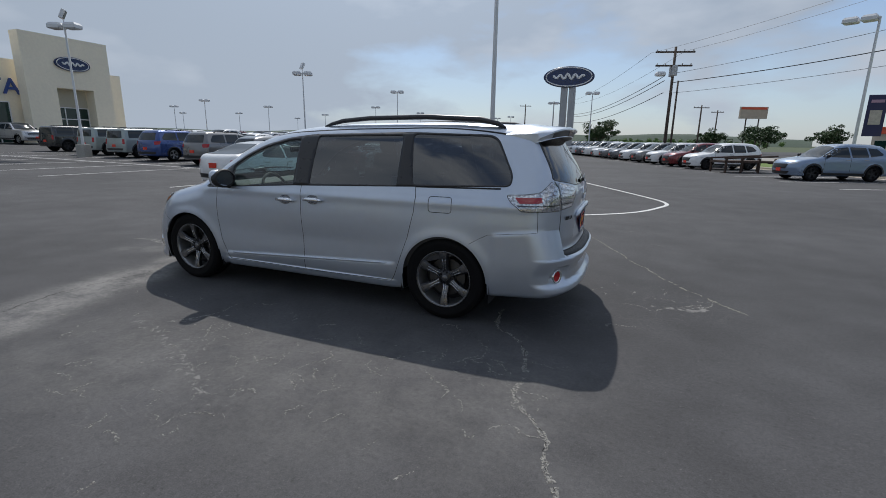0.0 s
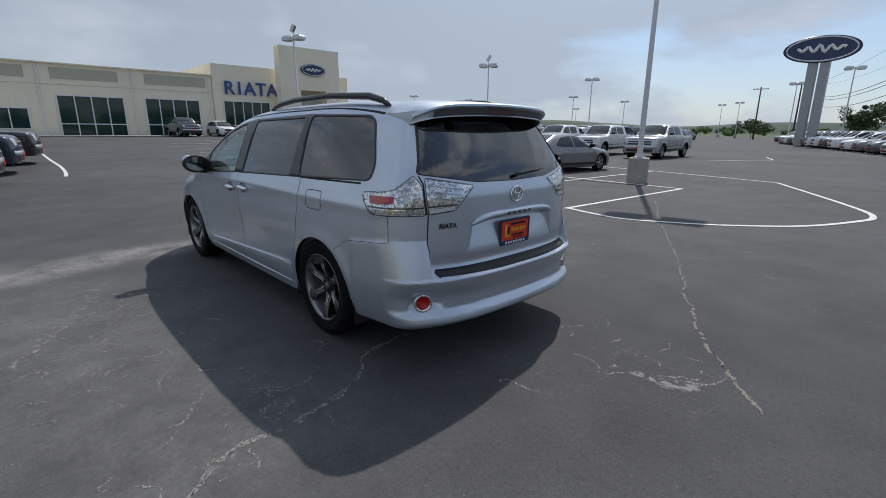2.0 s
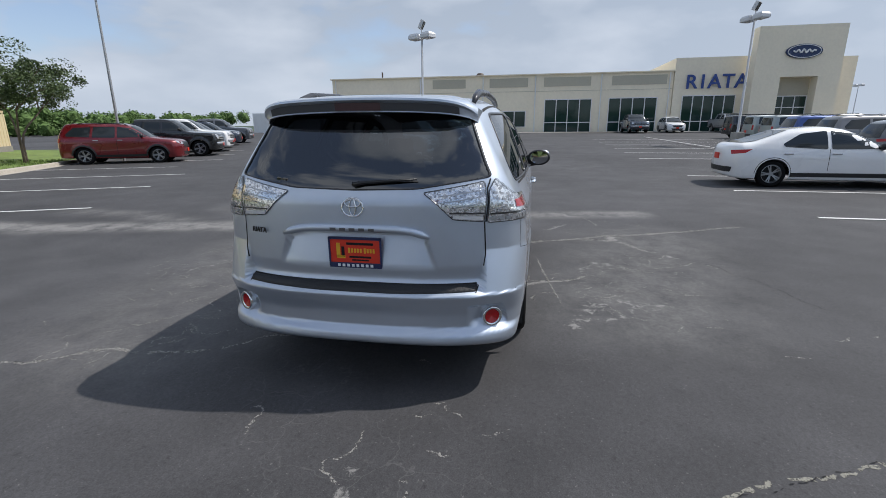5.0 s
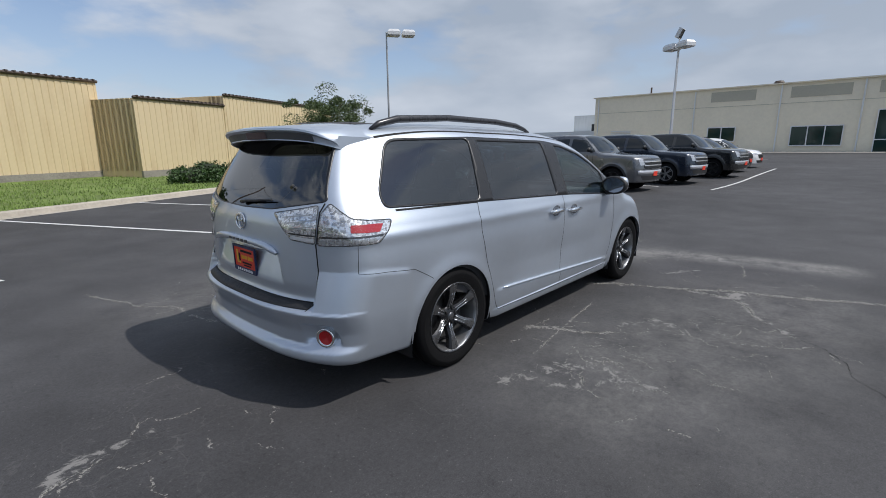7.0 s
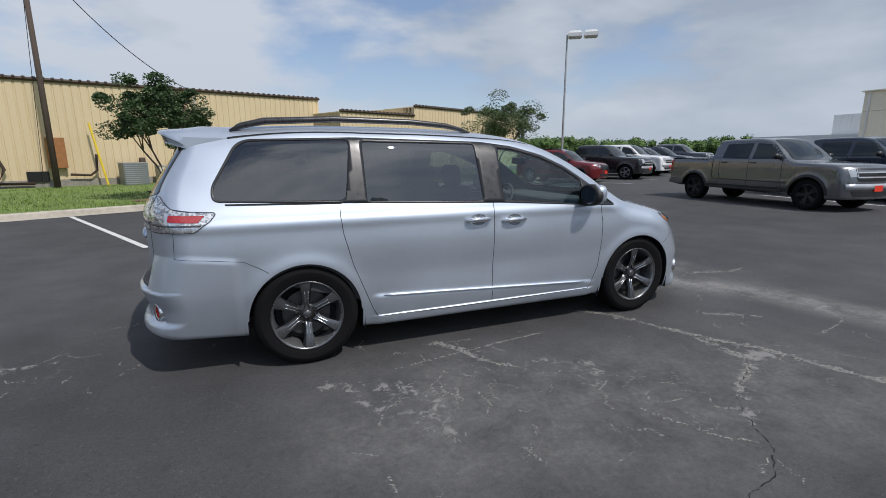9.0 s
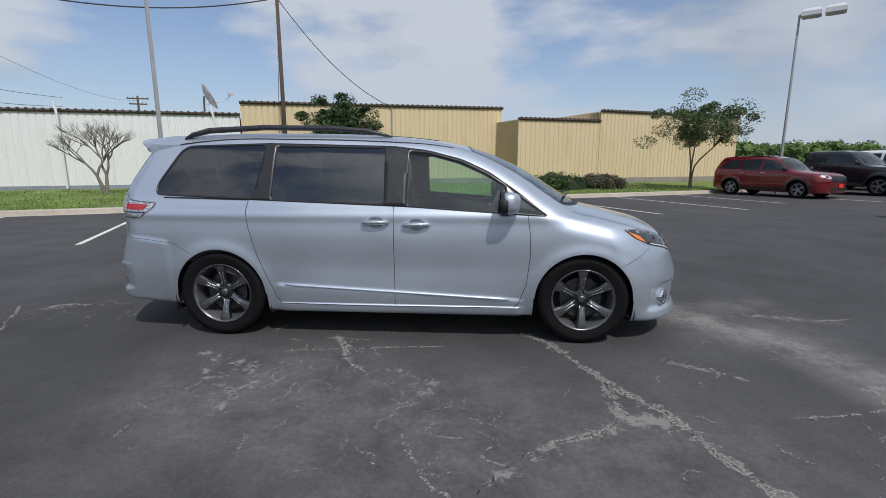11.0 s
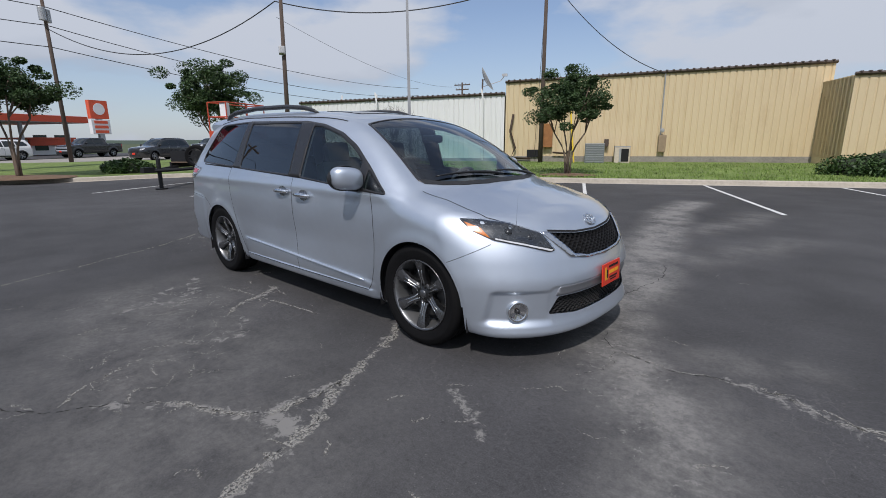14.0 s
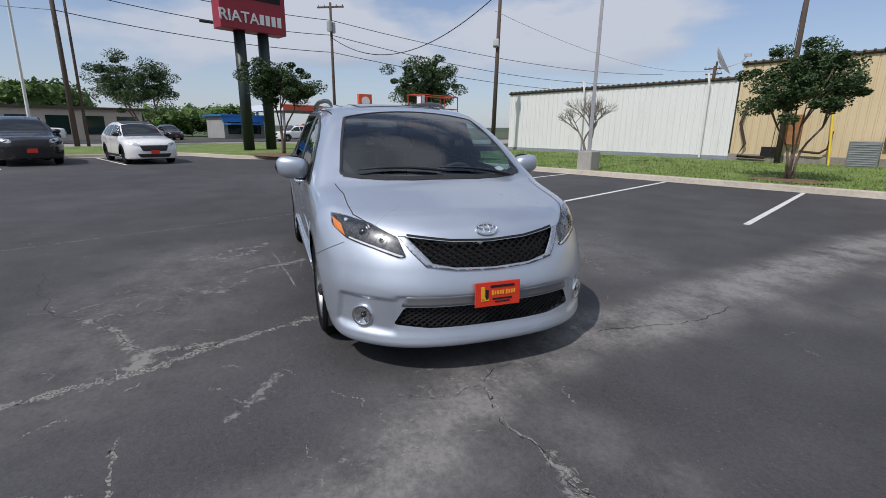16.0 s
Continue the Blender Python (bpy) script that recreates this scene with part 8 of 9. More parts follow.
def lamp_post(x, y, head, yaw, flood=False, both=True, r=0.09, base=0.75, material=None, label="white steel lot lamp post with twin box heads", group="lot lamps", foot=None):
    z0 = gz(x, y) if foot is None else foot
    e = thing("lamp_post", label, "lamp post", group, pose(x, y, z0))
    bm = bmesh.new()
    tube(bm, [(0, 0, base), (0, 0, head - z0)], [r, r * 0.62], 4 if r > 0.08 else 8)
    part("pole", bm, material or lamp_white, e)
    if base:
        bm = box(bmesh.new(), 0, 0, base / 2 - 0.1, 0.56, 0.56, base + 0.2, radians(20), 0.03)
        part("base_block", bm, concrete, e, "cast concrete base block")
        part("base_plate", box(bmesh.new(), 0, 0, base + 0.012, 0.32, 0.32, 0.025, radians(20)), steel, e)
    for s in (-1, 1):
        off = s * 0.48 if both else 0.42 + 0.42 * (s + 1)
        a = radians(yaw)
        luminaire(e, off * math.cos(a), off * math.sin(a), head - z0 - 0.02, yaw)
    a = radians(yaw)
    part("arm", tube(bmesh.new(), [(-0.3 * math.cos(a) if both else 0, -0.3 * math.sin(a) if both else 0, head - z0), (0.3 * math.cos(a), 0.3 * math.sin(a), head - z0)], 0.04, 6), lamp_white, e)
    if flood:
        part("mast", tube(bmesh.new(), [(0, 0, head - z0), (0, 0, head - z0 + 0.35)], 0.035, 6), lamp_white, e)
        f = part("flood_lamp", box(bmesh.new(), 0, 0, 0, 0.2, 0.5, 0.52, 0, 0.03), lamp_white, e, "square flood lamp")
        f.matrix_basis = pose(0, 0, head - z0 + 0.62, 0, 25, yaw + 30)
        g = part("flood_lens", box(bmesh.new(), 0, 0, 0, 0.02, 0.42, 0.44), housing_dark, e)
        g.matrix_basis = pose(0, 0, head - z0 + 0.62, 0, 25, yaw + 30) @ pose(0.105, 0, 0)
    return e


lamp_post(-1.85, 11.6, 8.6, 10)
lamp_post(-28.5, 13.9, 7.75, 20, True)
lamp_post(-24.3, -5.7, 6.75, 60, True)
lamp_post(-14.9, -18.6, 7.95, 145, False, False, 0.07, 0.0, pole_grey)
lamp_post(-25.5, 31.2, 7.25, 30, True)
for x, y in ((-27, 52), (-45, 77), (-3.2, 59.7), (-10.5, 74.3), (-66, 56), (-66, 71), (-88, 54.2), (-86, 66), (-44.4, 96), (-73, 99), (-92, 89), (-95, 115), (-33.5, 122), (-107, 85), (-28, 115), (-70, 119)):
    lamp_post(x, y, 7.7, 15, False, True, 0.08, 0.6)
lamp_post(14.6, 30.5, 8.6, 150, False, False, 0.10, 0.5)
lamp_post(9.1, -9.45, 8.6, 60, False, True, 0.085, 0.8, pole_grey, "tall grey steel lamp post on a concrete block", "lot lamps", 0.0)
e = lamp_post(33.5, 15.5, 10.5, 40, False, True, 0.11, 0.0, None, "leaning white steel lamp post by the highway")
e.matrix_basis = pose(33.5, 15.5, 0, 3, -6, 0)

# banner on the post by the roadside row
ban = thing("banner", "dark blue vertical advertising banner hung on a lamp post", "banner")
part("cloth", box(bmesh.new(), 15.3, 30.5, 3.3, 0.9, 0.02, 2.3), mat("banner_blue", (0.03, 0.03, 0.09), 0.7, 0, 0.2, 5), ban)
part("picture_patch", box(bmesh.new(), 15.3, 30.48, 3.2, 0.55, 0.02, 0.8), mat("banner_light", (0.45, 0.4, 0.36), 0.7, 0, 0.3, 6), ban)
part("text_bar", box(bmesh.new(), 15.3, 30.48, 4.1, 0.6, 0.02, 0.16), mat("banner_pale", (0.4, 0.25, 0.35), 0.7, 0, 0.1, 6), ban)

def utility_pole(x, y, top, arms=((0.4, 2.4),), yaw=0, r=0.15, lean=(0, 0), extras=True, label="weathered wooden utility pole with crossarm"):
    e = thing("utility_pole", label, "utility pole", "utility poles", pose(x, y, 0, lean[0], lean[1], 0))
    part("pole", bm_mesh(tube(bmesh.new(), [(0, 0, -0.3), (0, 0, top)], [r, r * 0.68], 12), True), wood_pole, e)
    a = radians(yaw)
    for down, width in arms:
        part("crossarm", box(bmesh.new(), 0, 0, top - down, width, 0.1, 0.13, a), wood_pole, e)
        for k in range(5):
            off = width * (k / 4 - 0.5) * 0.92
            part("insulator", lathe(bmesh.new(), [(0.0, 0.16), (0.05, 0.14), (0.03, 0.08), (0.055, 0.05), (0.03, 0.0)], 8, "z", (off * math.cos(a), off * math.sin(a), top - down + 0.06)), steel, e)
    if extras:
        for k, s in enumerate((-1, 1)):
            part("transformer", bm_mesh(lathe(bmesh.new(), [(0.0, 0.9), (0.2, 0.88), (0.22, 0.8), (0.22, 0.05), (0.0, 0.0)], 14, "z", (s * 0.38 * math.sin(a), -s * 0.38 * math.cos(a), top - 2.4)), False), steel, e)
    return e


utility_pole(40, -4.8, 12.0, ((0.35, 2.4),), 60)
utility_pole(5.0, 42.1, 9.6, ((0.4, 3.2), (1.5, 3.0)), 15, 0.15)
utility_pole(5.5, 42.4, 6.9, (), 15, 0.1, (0, 0), False, "thin weathered grey stub pole beside a utility pole")
part_lamp = thing("street_lamp_head", "grey street lamp head on a utility pole", "street lamp", m=pose(4.0, 41.6, 7.4))
luminaire(part_lamp, 0, 0, 0, 20)
for x, y, top in ((-22.3, 106, 10), (-14.8, 99.7, 10), (17.2, 110, 8.5), (12.0, 88, 8.0)):
    utility_pole(x, y, top, ((0.4, 2.6),), 20, 0.16, extras=False)
utility_pole(34.3, 13.4, 13.0, ((0.5, 2.4),), 60, 0.17, (0, 0), False)
utility_pole(34.5, 12.8, 13.0, (), 60, 0.10, (0, 0), False, "thin dark steel utility pole")
utility_pole(21.6, -11.8, 9.4, (), 0, 0.14, (0, -2), False, "plain brown wooden pole carrying a flood lamp")
fl = thing("pole_lamp", "grey box flood lamp on a wooden pole", "lamp", m=pose(21.42, -11.72, 6.35, 10, 0, 60))
part("head", box(bmesh.new(), 0, 0.1, 0, 0.34, 0.34, 0.42, 0, 0.05), pole_grey, fl)
part("bracket", tube(bmesh.new(), [(0, -0.25, -0.28), (0, 0.1, -0.28), (0, 0.1, -0.2)], 0.03, 6), steel, fl)
p = at_uv(0.0, -21.35)
utility_pole(p.x, p.y, 9.6, (), 0, 0.12, (0, 0), False, "brown wooden pole against the warehouse wall")
utility_pole(38, -48, 9.0, ((0.3, 2.2), (0.9, 1.8)), 20, 0.16, extras=False)


def cable(a, b, sag, r=0.018, label="thin black overhead cable between poles"):
    a, b = Vector(a), Vector(b)
    pts = [a.lerp(b, k / 24) - Vector((0, 0, sag * 4 * (k / 24) * (1 - k / 24))) for k in range(25)]
    return tagged(part("cable", tube(bmesh.new(), pts, r, 5), cable_mat), label, "cable", "overhead cables")


wp = at_uv(0.0, -21.35)
cond = at_uv(-5.9, -22.2)
cable((wp.x, wp.y, 9.4), (21.9, -11.8, 9.0), 1.1, 0.03)
cable((21.9, -11.8, 9.0), (40, -4.8, 9.2), 2.2, 0.03)
cable((wp.x, wp.y, 9.4), (cond.x, cond.y, 4.62), 0.7, 0.02)
cable((wp.x, wp.y, 9.2), (wp.x + 0.5, wp.y - 0.2, 0.4), 0.0, 0.012)
cable((21.9, -11.8, 8.2), (38, -48, 8.5), 1.2, 0.010)
for z, s in ((10.6, 1.2), (9.4, 1.6), (8.0, 1.3)):
    cable((40, -4.8, z), (34.3, 13.4, z + 0.6), s * 0.3, 0.028)
    cable((34.3, 13.4, z + 0.6), (5.0, 42.1, z * 0.62 + 0.9), s * 0.6, 0.014 if z != 9.4 else 0.03)
    cable((40, -4.8, z), (58, -60, z), s, 0.028)
for off in (-1.3, 1.3):
    cable((4.4 + off, 42, 9.2), (34 + off * 0.3, 4, 14.0), 1.2, 0.010)
    cable((4.4 + off, 42, 9.2), (-14.8 + off, 99.7, 9.6), 1.5, 0.012)
for z in (7.3, 6.9, 5.9):
    cable((4.4, 42, z), (-12, 96, z), 1.2, 0.03)
for t in (0.3, 0.36, 0.55):
    c = Vector((40, -4.8, 9.3)).lerp(Vector((34.5, 12.4, 9.9)), t)
    part_c = tagged(part("splice_box", tube(bmesh.new(), [c + Vector((0.2, -0.6, -0.5)), c + Vector((-0.2, 0.6, -0.5))], 0.12, 8), cable_mat), "black splice case hung on a cable", "splice case", "overhead cables")

# ---- signs ----
py = thing("pylon_sign", "tall pylon with a dark blue oval sign", "sign", m=pose(-7.0, 65, 0, 0, 0, 0))
for s in (-0.55, 0.55):
    part("post", box(bmesh.new(), s, 0, 4.6, 0.85, 0.9, 9.2, 0, 0.05), pole_grey, py)
oval_sign("pylon_oval", pose(-7.0, 64.6, 10.35, 0, 0, 185), 3.4, 1.38, 0.3, None, "dark blue oval sign with pale rim on a pylon", True)

rs = thing("red_sign", "dark red box sign on two dark green posts", "sign", m=pose(25.2, 1.9, 0, 0, 0, 205.5))
part("post", bm_mesh(tube(bmesh.new(), [(0, -0.35, 0.1), (0, -0.35, 6.6)], 0.3, 20), True), green_post, rs)
part("post", bm_mesh(tube(bmesh.new(), [(0, 1.0, 0.1), (0, 1.0, 6.6)], 0.3, 20), True), green_post, rs)
part("cabinet", box(bmesh.new(), 0, 0.35, 8.3, 1.0, 3.7, 3.4, 0, 0.03), sign_red, rs)
part("display", box(bmesh.new(), 0.52, 0.35, 9.0, 0.06, 3.1, 1.6), seam_black, rs, "dark display panel")
tx = letters("RIATA", 0.78, 0.02, Matrix.Identity(4), white_paint, "sign_text", "white painted letters", "")
tx.parent = rs
tx.matrix_basis = Matrix.Translation((0.53, -0.5, 6.98)) @ Euler((radians(90), 0, radians(90))).to_matrix().to_4x4()
for k in range(4):
    part("text_bar", box(bmesh.new(), 0.53, 0.76 + 0.34 * k, 7.25, 0.03, 0.23, 0.52), white_paint, rs)

fs = thing("fuel_sign", "tall fuel price sign with orange and pale panels", "sign", m=pose(58.5, -11.2, 0, 0, 0, 200))
orange = mat("sign_orange", (0.7, 0.10, 0.04), 0.5, 0, 0.1, 3)
part("post", box(bmesh.new(), 0, 0, 2.0, 0.4, 0.5, 4.4), steel, fs)
part("panel", box(bmesh.new(), 0, 0, 4.9, 0.5, 1.9, 1.9), orange, fs)
part("panel", box(bmesh.new(), 0, 0, 3.1, 0.5, 1.9, 1.5), paper_white, fs)
part("emblem_disc", bm_mesh(lathe(bmesh.new(), [(0.0, 0.27), (0.6, 0.27), (0.6, 0.2)], 28, "x", (0, 0, 4.95))), paper_white, fs)
for k in range(3):
    part("text_bar", box(bmesh.new(), 0.27, 0, 3.6 - 0.5 * k, 0.03, 1.4, 0.3), orange, fs)

bb = thing("billboard", "pale billboard with a red stripe on posts", "billboard", m=pose(22.5, 104, 0, 0, 0, 20))
part("board", box(bmesh.new(), 0, 0, 7.6, 5.2, 0.3, 2.2), mat("board_pale", (0.5, 0.42, 0.32), 0.6, 0, 0.2, 1.5), bb)
part("stripe", box(bmesh.new(), 0, -0.17, 8.4, 4.8, 0.04, 0.4), orange, bb)
for s in (-1.2, 1.2):
    part("post", tube(bmesh.new(), [(s, 0, 0), (s, 0, 6.6)], 0.12, 8), wood_pole, bb)

# ---- shops across the highway ----
def shop(u, v, w, d, h, wall, roof, words, band=None, canopy=None):
    e = thing("shop", words, "building", "shops across the highway", pose(0, 0, 0, 0, 0, 25.5))
    part("wall", box(bmesh.new(), u + d / 2, v, h / 2, d, w, h), wall, e)
    part("roof", box(bmesh.new(), u + d / 2, v, h + 0.12, d + 0.8, w + 0.8, 0.24), roof, e)
    n = max(2, int(w / 3))
    for k in range(n):
        y = v - w / 2 + w * (k + 0.5) / n
        part("window", box(bmesh.new(), u - 0.02, y, 1.5, 0.06, w / n * 0.62, 1.9), store_glass, e)
    if band:
        part("fascia", box(bmesh.new(), u - 0.15, v, h - 0.35, 0.3, w + 0.4, 0.8), band, e)
    if canopy:
        part("awning", box(bmesh.new(), u - 1.2, v, h - 1.0, 2.4, w, 0.2), canopy, e)
    return e


blue_awn = mat("awning_blue", (0.02, 0.16, 0.42), 0.5, 0, 0.1, 2)
shop_tan = mat("shop_tan", (0.55, 0.48, 0.39), 0.8, 0, 0.15, 1)
shop_grey = mat("shop_grey", (0.33, 0.33, 0.33), 0.8, 0, 0.15, 1)
shop(62, -25.2, 5.6, 6, 2.9, shop_grey, blue_awn, "low grey shop with a bright blue roof edge", blue_awn, blue_awn)
shop(63, -40.4, 5, 5, 1.9, paper_white, orange, "white kiosk with orange fascia", orange)
shop(58, 3, 30, 10, 3.1, shop_tan, dark_trim, "low tan brick shop row with dark roof edge", None)
shop(70, 52, 24, 10, 4.2, shop_tan, orange, "tan restaurant with orange roof edge", orange)
can = thing("fuel_canopy", "flat fuel station canopy on round posts", "canopy", m=pose(0, 0, 0, 0, 0, 25.5))
part("roof", box(bmesh.new(), 62, -34, 4.15, 12, 12, 0.8), paper_white, can)
part("fascia", box(bmesh.new(), 55.9, -34, 4.15, 0.2, 12.2, 0.7), orange, can)
for u, v in ((58, -39), (58, -34), (58, -29), (66, -39), (66, -29)):
    part("post", tube(bmesh.new(), [(u, v, 0), (u, v, 3.8)], 0.18, 10), steel, can)

# ---- lawn-side services on the warehouse wall ----
def condenser(u, v, w, h, open_side=False):
    e = thing("air_conditioner", "grey outdoor air-conditioning unit with louvred sides" if not open_side else "tan air-conditioning unit with an open dark side", "air conditioner", "wall units", pose(*at_uv(u, v, 0.24), 0, 0, 25.5))
    part("case", box(bmesh.new(), 0, 0, h / 2, w, w * 0.9, h, 0, 0.03), mat("condenser_grey", (0.2, 0.22, 0.22), 0.5, 0.2, 0.1, 6) if not open_side else shop_tan, e)
    if not open_side:
        for k in range(10):
            part("slat", box(bmesh.new(), 0, w * 0.46, 0.08 + (h - 0.16) * k / 9, w * 0.9, 0.02, 0.022), steel, e)
    else:
        part("opening", box(bmesh.new(), -0.08, w * 0.455, h / 2, w * 0.6, 0.02, h * 0.8), seam_black, e)
        part("post", box(bmesh.new(), 0.1, w * 0.47, h / 2, 0.1, 0.02, h * 0.84), steel, e)
    part("lid", box(bmesh.new(), 0, 0, h + 0.02, w * 1.02, w * 0.92, 0.04), steel, e)


condenser(-2.75, -21.4, 0.95, 0.95)
condenser(-4.1, -21.5, 0.75, 0.8, True)
mt = thing("electric_meter", "tan electric meter box with conduit on the wall", "meter", m=pose(0, 0, 0, 0, 0, 25.5))
part("box", box(bmesh.new(), -6.05, -22.15, 1.2, 0.36, 0.2, 0.85, 0, 0.02), mat("meter_tan", (0.3, 0.22, 0.14), 0.6, 0, 0.2, 5), mt)
part("conduit", tube(bmesh.new(), [(-5.95, -22.2, 1.6), (-5.93, -22.2, 4.6)], 0.03, 8), steel, mt)
part("dial", lathe(bmesh.new(), [(0.0, 0.08), (0.1, 0.07), (0.11, 0.0)], 16, "y", (-6.0, -22.1, 1.85)), steel, mt)
bx = thing("wall_box", "rusty orange junction box on the warehouse wall", "box", m=pose(0, 0, 0, 0, 0, 25.5))
part("box", box(bmesh.new(), -0.25, -22.15, 1.65, 0.62, 0.24, 1.25, 0, 0.02), mat("rust_orange", (0.32, 0.14, 0.05), 0.8, 0, 0.3, 5), bx)
part("box", box(bmesh.new(), -3.35, -22.15, 1.25, 0.22, 0.2, 0.38, 0, 0.02), wood_pole, bx)
pipe = tagged(part("pipe", bm_mesh(tube(bmesh.new(), [at_uv(1.6, -22.2, 2.8), at_uv(1.75, -22.12, 1.9), at_uv(1.45, -22.1, 1.0), at_uv(1.7, -22.1, 0.45), at_uv(0.6, -22.1, 0.42)], 0.06, 8), True), mat("hose_dark", (0.05, 0.03, 0.02), 0.7, 0, 0.2, 6)), "dark bent pipe on the warehouse wall", "pipe")
pipe2 = tagged(part("pipe", bm_mesh(tube(bmesh.new(), [at_uv(-0.6, -22.1, 0.75), at_uv(-1.3, -22.1, 0.7), at_uv(-1.55, -22.1, 0.9), at_uv(-1.6, -22.1, 1.6)], 0.05, 8), True), mat("hose_dark", (0.05, 0.03, 0.02), 0.7)), "brown bent pipe on the warehouse wall", "pipe")
yp = tagged(part("pipe", tube(bmesh.new(), [at_uv(-1.45, -21.9, 2.9), at_uv(-1.75, -21.4, 0.2)], 0.045, 8), mat("yellow_guard", (0.7, 0.5, 0.03), 0.6, 0, 0.1, 5)), "yellow guy-wire guard leaning on the lawn", "pipe")
vent = tagged(part("wall_vent", box(bmesh.new(), 0, 0, 0, 0.7, 0.1, 0.4), seam_black), "dark opening low in the warehouse wall", "vent")
vent.matrix_world = pose(*at_uv(0.45, -22.22, 0.7), 0, 0, 25.5)
for k, u in enumerate((3.4, 9.8)):
    dp = tagged(part("downpipe", tube(bmesh.new(), [at_uv(u, -22.15, 4.2), at_uv(u - 0.1, -22.1, 3.7), at_uv(u - 0.1, -22.15, 0.3)], 0.05, 8), white_metal), "white downpipe on the metal wall", "pipe")
dish = thing("satellite_dish", "pale satellite dish on the white roof", "satellite dish", m=pose(*at_uv(3.7, -25.0, 4.35), 0, 0, 25.5))
bm = bmesh.new()
lathe(bm, [(0.0, 0.0), (0.4, 0.05), (0.75, 0.17), (0.95, 0.28), (0.93, 0.30), (0.7, 0.19), (0.0, 0.03)], 24, "z")
d = part("reflector", bm_mesh(bm, True), mat("dish_grey", (0.26, 0.27, 0.27), 0.5, 0, 0.1, 3), dish)
d.matrix_basis = pose(0.1, 0, 0.62, 0, -62, 10) @ Matrix.Scale(0.78, 4)
part("stand", tube(bmesh.new(), [(0.25, 0, -0.6), (0.2, 0, 0.7)], 0.05, 8), dark_trim, dish)
part("arm", tube(bmesh.new(), [(0.2, 0, 0.25), (-0.9, 0.05, 0.55), (-1.15, 0.05, 0.85)], 0.025, 6), steel, dish)
part("receiver", box(bmesh.new(), -1.15, 0.05, 0.88, 0.3, 0.2, 0.14), steel, dish)
for u in (12.2, 9.9):
    tagged(part("roof_pipe", tube(bmesh.new(), [at_uv(u, -22.6, 3.7), at_uv(u, -22.6, 4.15)], 0.06, 8), white_metal), "short white vent pipe on the roof", "pipe")

# ---- trailer with a scissor lift ----
tr = thing("trailer", "black flatbed equipment trailer with tandem wheels", "trailer", m=pose(*at_uv(10.45, -7.0), 0, 0, 25.5))
frame_black = mat("frame_black", (0.015, 0.015, 0.016), 0.5, 0.2, 0.15, 6)
deck = mat("deck_wood", (0.14, 0.10, 0.07), 0.9, 0, 0.3, 6)
part("side_beam", box(bmesh.new(), -0.98, -4.4, 0.68, 0.08, 5.8, 0.2), frame_black, tr)
part("side_beam", box(bmesh.new(), 0.98, -4.4, 0.68, 0.08, 5.8, 0.2), frame_black, tr)
for k in range(10):
    part("deck_plank", box(bmesh.new(), -0.86 + 0.191 * k, -4.4, 0.77, 0.18, 5.8, 0.04), deck, tr)
part("headboard", box(bmesh.new(), 0, -1.55, 0.95, 1.9, 0.08, 0.4), frame_black, tr)
for s in (-1, 1):
    part("tongue", tube(bmesh.new(), [(s * 0.8, -1.6, 0.62), (0, 0.15, 0.58)], 0.06, 6), frame_black, tr)
part("coupler", box(bmesh.new(), 0, 0.3, 0.62, 0.14, 0.4, 0.16), frame_black, tr)
part("jack", tube(bmesh.new(), [(0, -0.1, 0.02), (0, -0.1, 0.95)], 0.06, 8), frame_black, tr)
part("jack_foot", box(bmesh.new(), 0, -0.1, 0.02, 0.24, 0.24, 0.04), frame_black, tr)
sp2 = new("spare_wheel")
sp2.parent = tr
sp2.matrix_basis = Matrix.Translation((-0.5, -1.15, 0.98)) @ Euler((0, 0, radians(20))).to_matrix().to_4x4()
for n_, k_ in (("tyre", "tyre"), ("rim", "black")):
    o = new(n_, CAR_PARTS[k_])
    o.parent = sp2
for s in (-1, 1):
    for y in (-4.55, -5.4):
        car_wheel(tr, s * 1.0, 0, 0.36, 1, "black")
        w = tr.children[-1]
        w.matrix_basis = Matrix.Translation((s * 0.98, y, 0.37)) @ Matrix.Rotation(math.pi / 2 * (-s), 4, "Z")
    part("mudguard", box(bmesh.new(), s * 1.0, -4.97, 0.80, 0.3, 1.95, 0.06, 0, 0.02), frame_black, tr)
part("reflector_strip", box(bmesh.new(), -1.03, -3.0, 0.68, 0.01, 2.4, 0.05), orange, tr)
part("placard", box(bmesh.new(), -1.03, -2.2, 0.78, 0.01, 0.4, 0.1), paper_white, tr)
lift = thing("scissor_lift", "orange scissor lift with guard rails on a trailer", "scissor lift", m=pose(*at_uv(10.45, -7.0), 0, 0, 25.5))
orange_paint = mat("lift_orange", (0.50, 0.07, 0.03), 0.5, 0, 0.15, 4)
grey_lift = mat("lift_grey", (0.28, 0.27, 0.25), 0.6, 0.2, 0.2, 5)
part("chassis", box(bmesh.new(), 0, -3.9, 1.08, 0.8, 1.9, 0.3, 0, 0.04), grey_lift, lift)
for k in range(4):
    part("scissor_arm", box(bmesh.new(), 0.3 * (-1) ** k, -3.9, 1.28 + 0.07 * k, 0.06, 1.7, 0.06), grey_lift, lift)
part("platform", box(bmesh.new(), 0, -3.9, 1.68, 0.82, 2.2, 0.26, 0, 0.02), orange_paint, lift)
